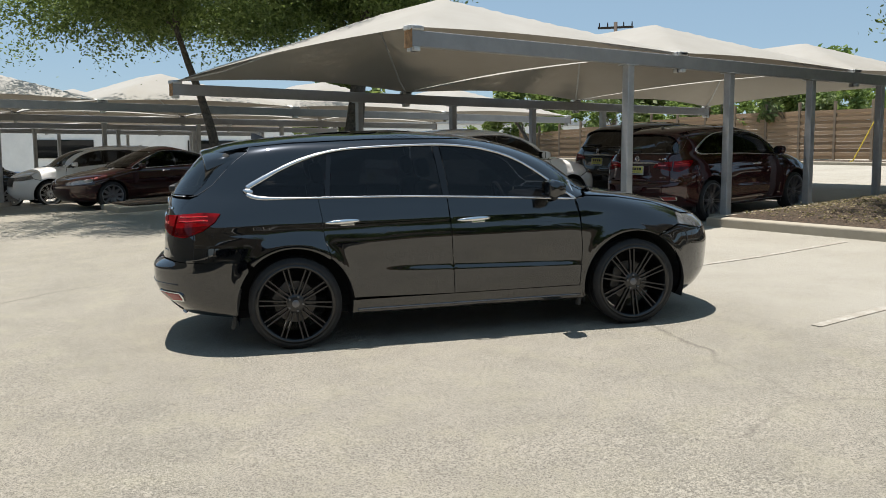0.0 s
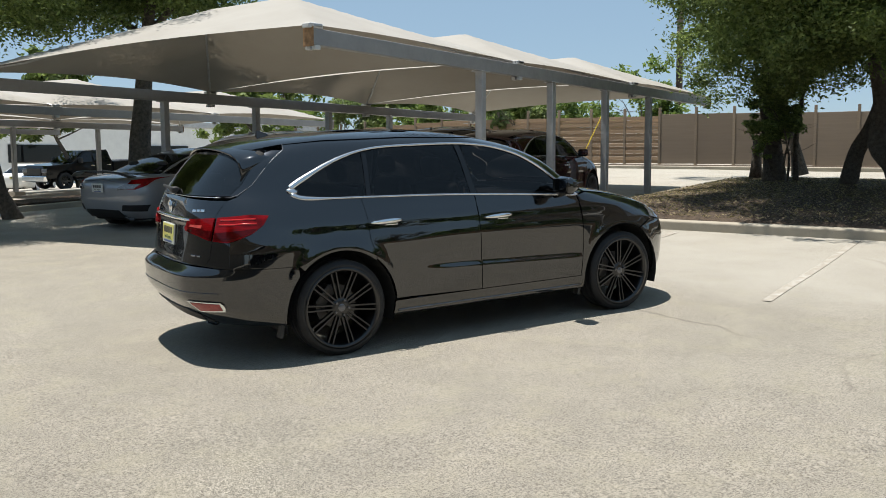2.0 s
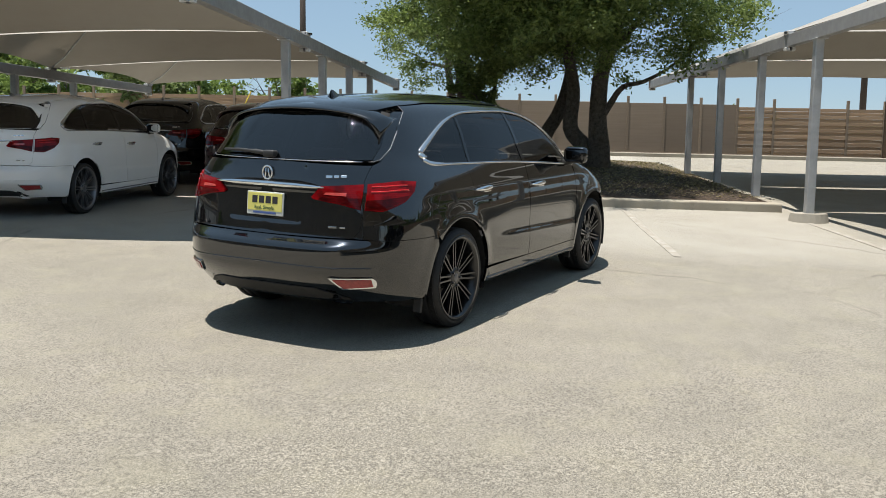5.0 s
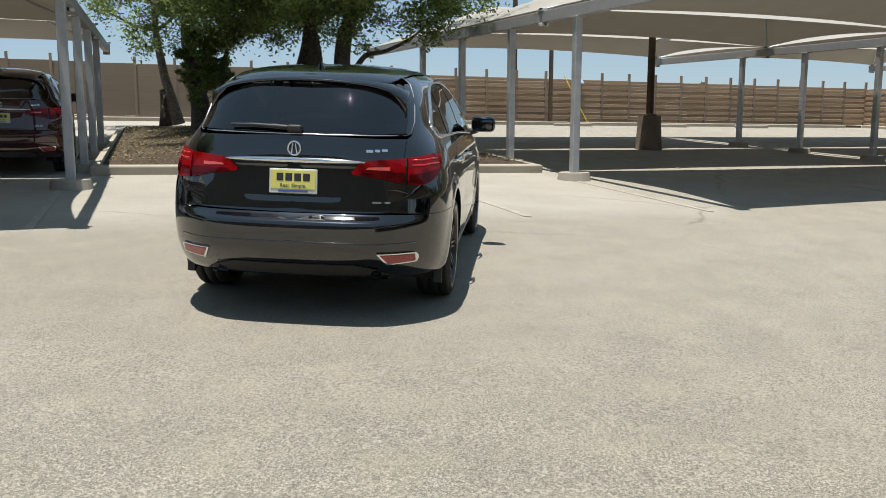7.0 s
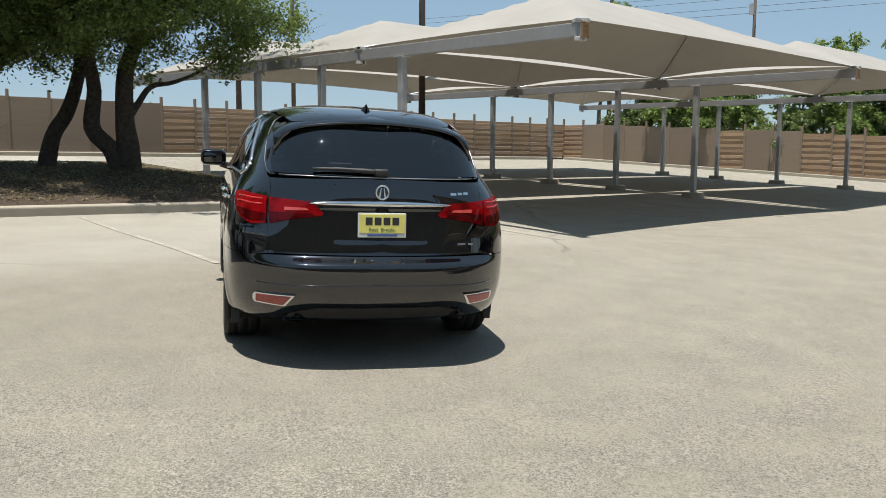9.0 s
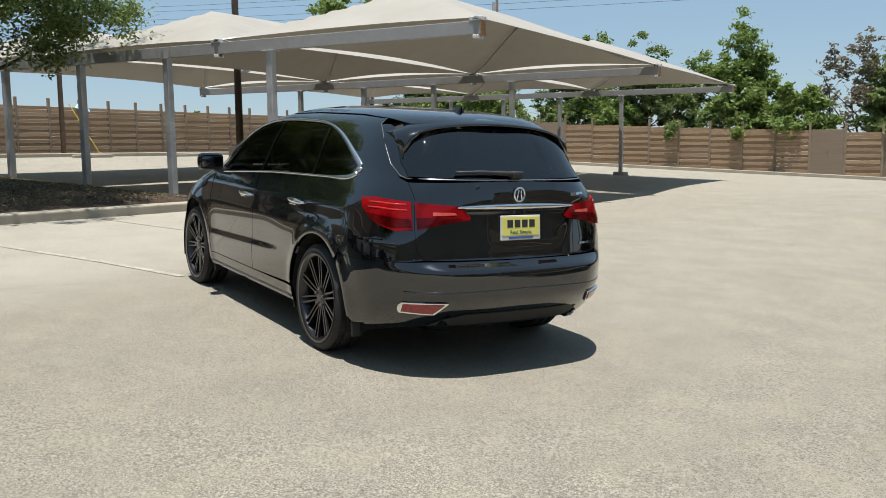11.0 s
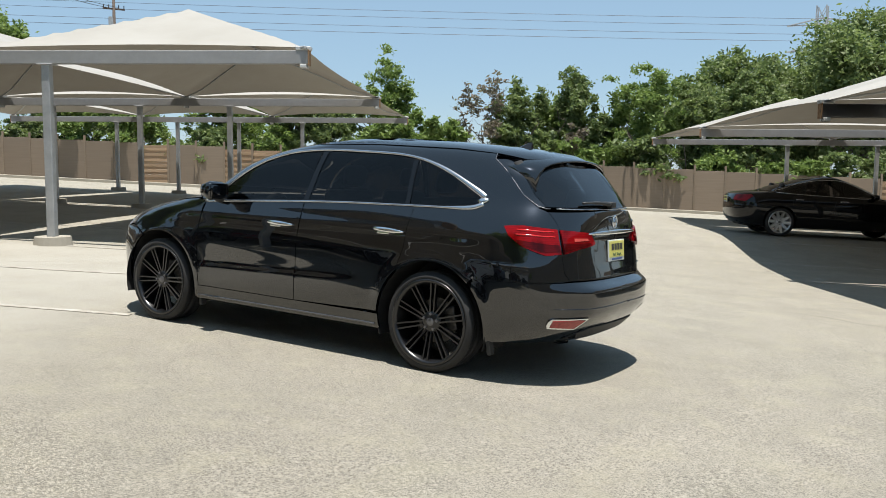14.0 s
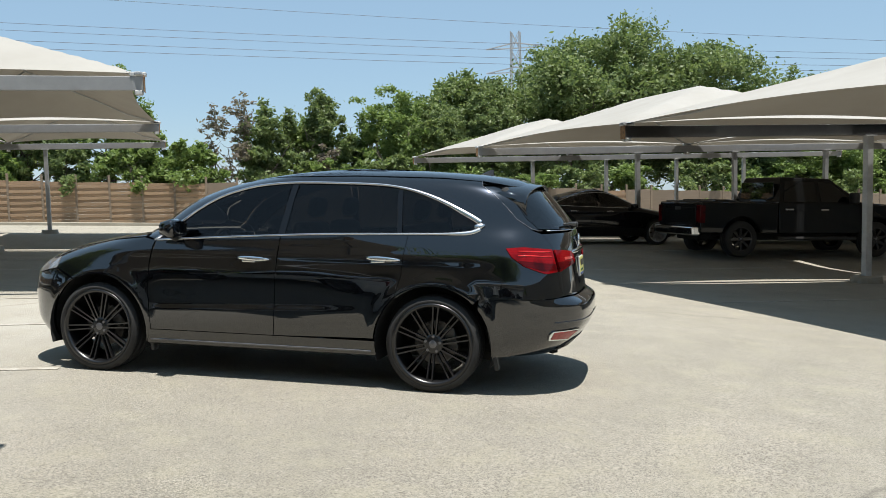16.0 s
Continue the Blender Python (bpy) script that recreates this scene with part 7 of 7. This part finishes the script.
# lattice tower
root = thing("pylon", "far lattice steel pylon behind the trees", "pylon", Matrix.Translation((30.8, -210.7, -8.5)) @ Matrix.Scale(1.47, 4))
for sx, sy in ((1, 1), (1, -1), (-1, 1), (-1, -1)):
    b = bmesh.new()
    bm_tube(b, [(2.6 * sx, 2.6 * sy, 0), (0.8 * sx, 0.8 * sy, 22), (0.7 * sx, 0.7 * sy, 31)], 0.12, 5)
    part("leg", b, STEEL, root)
for k in range(9):
    z = 3.0 * k + 4
    w0, w1 = max(0.75, 2.6 - 0.082 * z), max(0.7, 2.6 - 0.082 * (z + 3))
    b = bmesh.new()
    for s in (1, -1):
        bm_tube(b, [(-w0, s * w0, z), (w1, s * w1, z + 3)], 0.06, 4)
        bm_tube(b, [(w0, s * w0, z), (-w1, s * w1, z + 3)], 0.06, 4)
    part("brace", b, STEEL, root)
for z in (24, 28):
    b = bmesh.new()
    bm_tube(b, [(-5, 0, z + 0.3), (0, 0, z + 1.2), (5, 0, z + 0.3)], 0.12, 5)
    bm_tube(b, [(-5, 0, z + 0.3), (5, 0, z + 0.3)], 0.10, 5)
    part("arm", b, STEEL, root)

# ---------------------------------------------------------------- far building and mesh fence
WALLWHITE = m_plain("white_wall", (0.70, 0.70, 0.68), 0.8, 0, 0.06, 1.5)
BLUEBAND = m_plain("blue_band", (0.13, 0.23, 0.42), 0.6)
root = thing("building", "long low white building with a blue band, far off", "building", Matrix.Translation(on_lot(-6, 66)) @ pose(0, 0, 0, 0, 0, 12))
b = bmesh.new()
bm_box(b, -40, 40, 0, 18, -2, 5.2, 0.05)
part("wall", b, WALLWHITE, root)
b = bmesh.new()
bm_box(b, -40.2, 40.2, -0.2, 18.2, 5.2, 5.7, 0.05)
part("roof", b, STEEL, root)
b = bmesh.new()
bm_box(b, -22, 2, -0.08, 0.0, 0.3, 1.2, 0.01)
part("band", b, BLUEBAND, root)
for k in range(7):
    b = bmesh.new()
    bm_box(b, -34 + k * 11, -30 + k * 11, -0.1, 0.05, 2.2, 3.6, 0.02)
    w = part("window", b, TINT, root)


# unseen wall added behind the walk to darken reflections in the car's tail
b = bmesh.new()
bm_box(b, -0.2, 0.2, -45, 45, -3, 7.5, 0.05)
wall = part("wall_west", b, m_concrete("backdrop_tan", (0.26, 0.23, 0.19), (0.20, 0.175, 0.14)))
wall.matrix_basis = Matrix.Translation((-30, 5, 0))
tagged(wall, "plain tan backdrop wall added outside the view", "wall", kind="structure")

# ---------------------------------------------------------------- yellow guards on the guy wires
GUARD = m_plain("yellow_plastic", (0.72, 0.52, 0.05), 0.5, 0, 0.2, 9)
for a, e in (((32.6, -4.1), (32.8, -3.0)), ((19.3, 20.3), (19.9, 19.5))):
    b = bmesh.new()
    bm_tube(b, [on_lot(*a, 0.0), on_lot(*e, 2.1)], 0.021, 8)
    bm_tube(b, [on_lot(*a, -0.05), on_lot(*a, 0.12)], 0.05, 8)
    g = part("guy_guard", b, GUARD)
    tagged(g, "yellow plastic guard on a guy wire near the fence", "guy wire", "guy guards")

# ---------------------------------------------------------------- small things along the fence
TARP = m_plain("light_blue_plastic_sheet", (0.33, 0.55, 0.74), 0.45, 0, 0.15, 6)
b = bmesh.new()
rows = []
for i in range(15):
    u = i / 14 - 0.5
    row = []
    for j in range(13):
        v = j / 12
        over = abs(v - 0.5) * 2
        fold = 0.05 * math.sin(9 * u + 3 * v) + 0.03 * noise.noise(Vector((u * 6, v * 5, 1)))
        side = (v - 0.5) * 0.3 + fold * over * 0.6
        row.append(b.verts.new((0.55 * u + 0.06 * math.sin(5 * v), side, 2.02 + 0.16 * math.cos(4 * u) * (1 - over) - 0.30 * over ** 1.6 * (0.7 + 0.5 * noise.noise(Vector((u * 4, 2, 0)))))))
    rows.append(row)
for r0, r1 in zip(rows, rows[1:]):
    for k in range(12):
        b.faces.new((r0[k], r0[k + 1], r1[k + 1], r1[k]))
tarp = part("plastic_sheet", b, TARP, smooth=True)
tarp.matrix_basis = Matrix.Translation(on_lot(33.2, -3.55)) @ pose(0, 0, 0, 0, 0, 116.7)
tagged(tarp, "crumpled light blue plastic sheet draped over the fence", "tarp")


def wheel_stop(x, y, turn):
    b = bmesh.new()
    bm_box(b, -0.9, 0.9, -0.08, 0.08, -0.02, 0.13, 0.035)
    ws = part("wheel_stop", b, CONCRETE)
    ws.matrix_basis = Matrix.Translation(on_lot(x, y)) @ pose(0, 0, 0, 0, 0, turn)
    tagged(ws, "worn concrete wheel stop on the asphalt", "wheel stop", "wheel stops")


for x, y in ((29.9, -3.3), (32.0, -7.6), (34.0, -11.6)):
    wheel_stop(x, y, 116.7)

# ---------------------------------------------------------------- leaf litter on the island
LITTER = m_leaf("dry_leaf_litter", (0.035, 0.025, 0.016), (0.42, 0.335, 0.20))
r9 = np.random.RandomState(5)
q = r9.uniform(0.03, 0.97, size=(26000, 2))
cc = np.array([(*p, 0.0) for p in ISL])
s_, t_ = q[:, :1], q[:, 1:]
pp = (cc[0] * (1 - s_) + cc[1] * s_) * (1 - t_) + (cc[3] * (1 - s_) + cc[2] * s_) * t_
ee = np.minimum(np.minimum(s_, 1 - s_), np.minimum(t_, 1 - t_) * 1.3)
pp[:, 2:] = 0.17 + 0.20 * np.minimum(1, ee * 3.2) ** 0.8
a3 = r9.normal(size=(26000, 3)) * (1, 1, 0.25)
a3 /= np.linalg.norm(a3, axis=1, keepdims=True)
b3 = np.cross(a3, r9.normal(size=(26000, 3)) * (0.4, 0.4, 1))
b3 /= np.linalg.norm(b3, axis=1, keepdims=True)
kk = r9.uniform(0.010, 0.036, size=(26000, 1))
vv = np.stack([pp - a3 * kk, pp + b3 * kk * 0.4, pp + a3 * kk, pp - b3 * kk * 0.4], 1).reshape(-1, 3)
me = bpy.data.meshes.new("leaf_litter")
me.from_pydata(vv.tolist(), [], np.arange(len(vv)).reshape(-1, 4).tolist())
me.materials.append(LITTER)
litter = new("leaf_litter", me)
litter.matrix_basis = LOT
tagged(litter, "dry leaves and bark chips over the mulch", "leaf litter", kind="stuff")
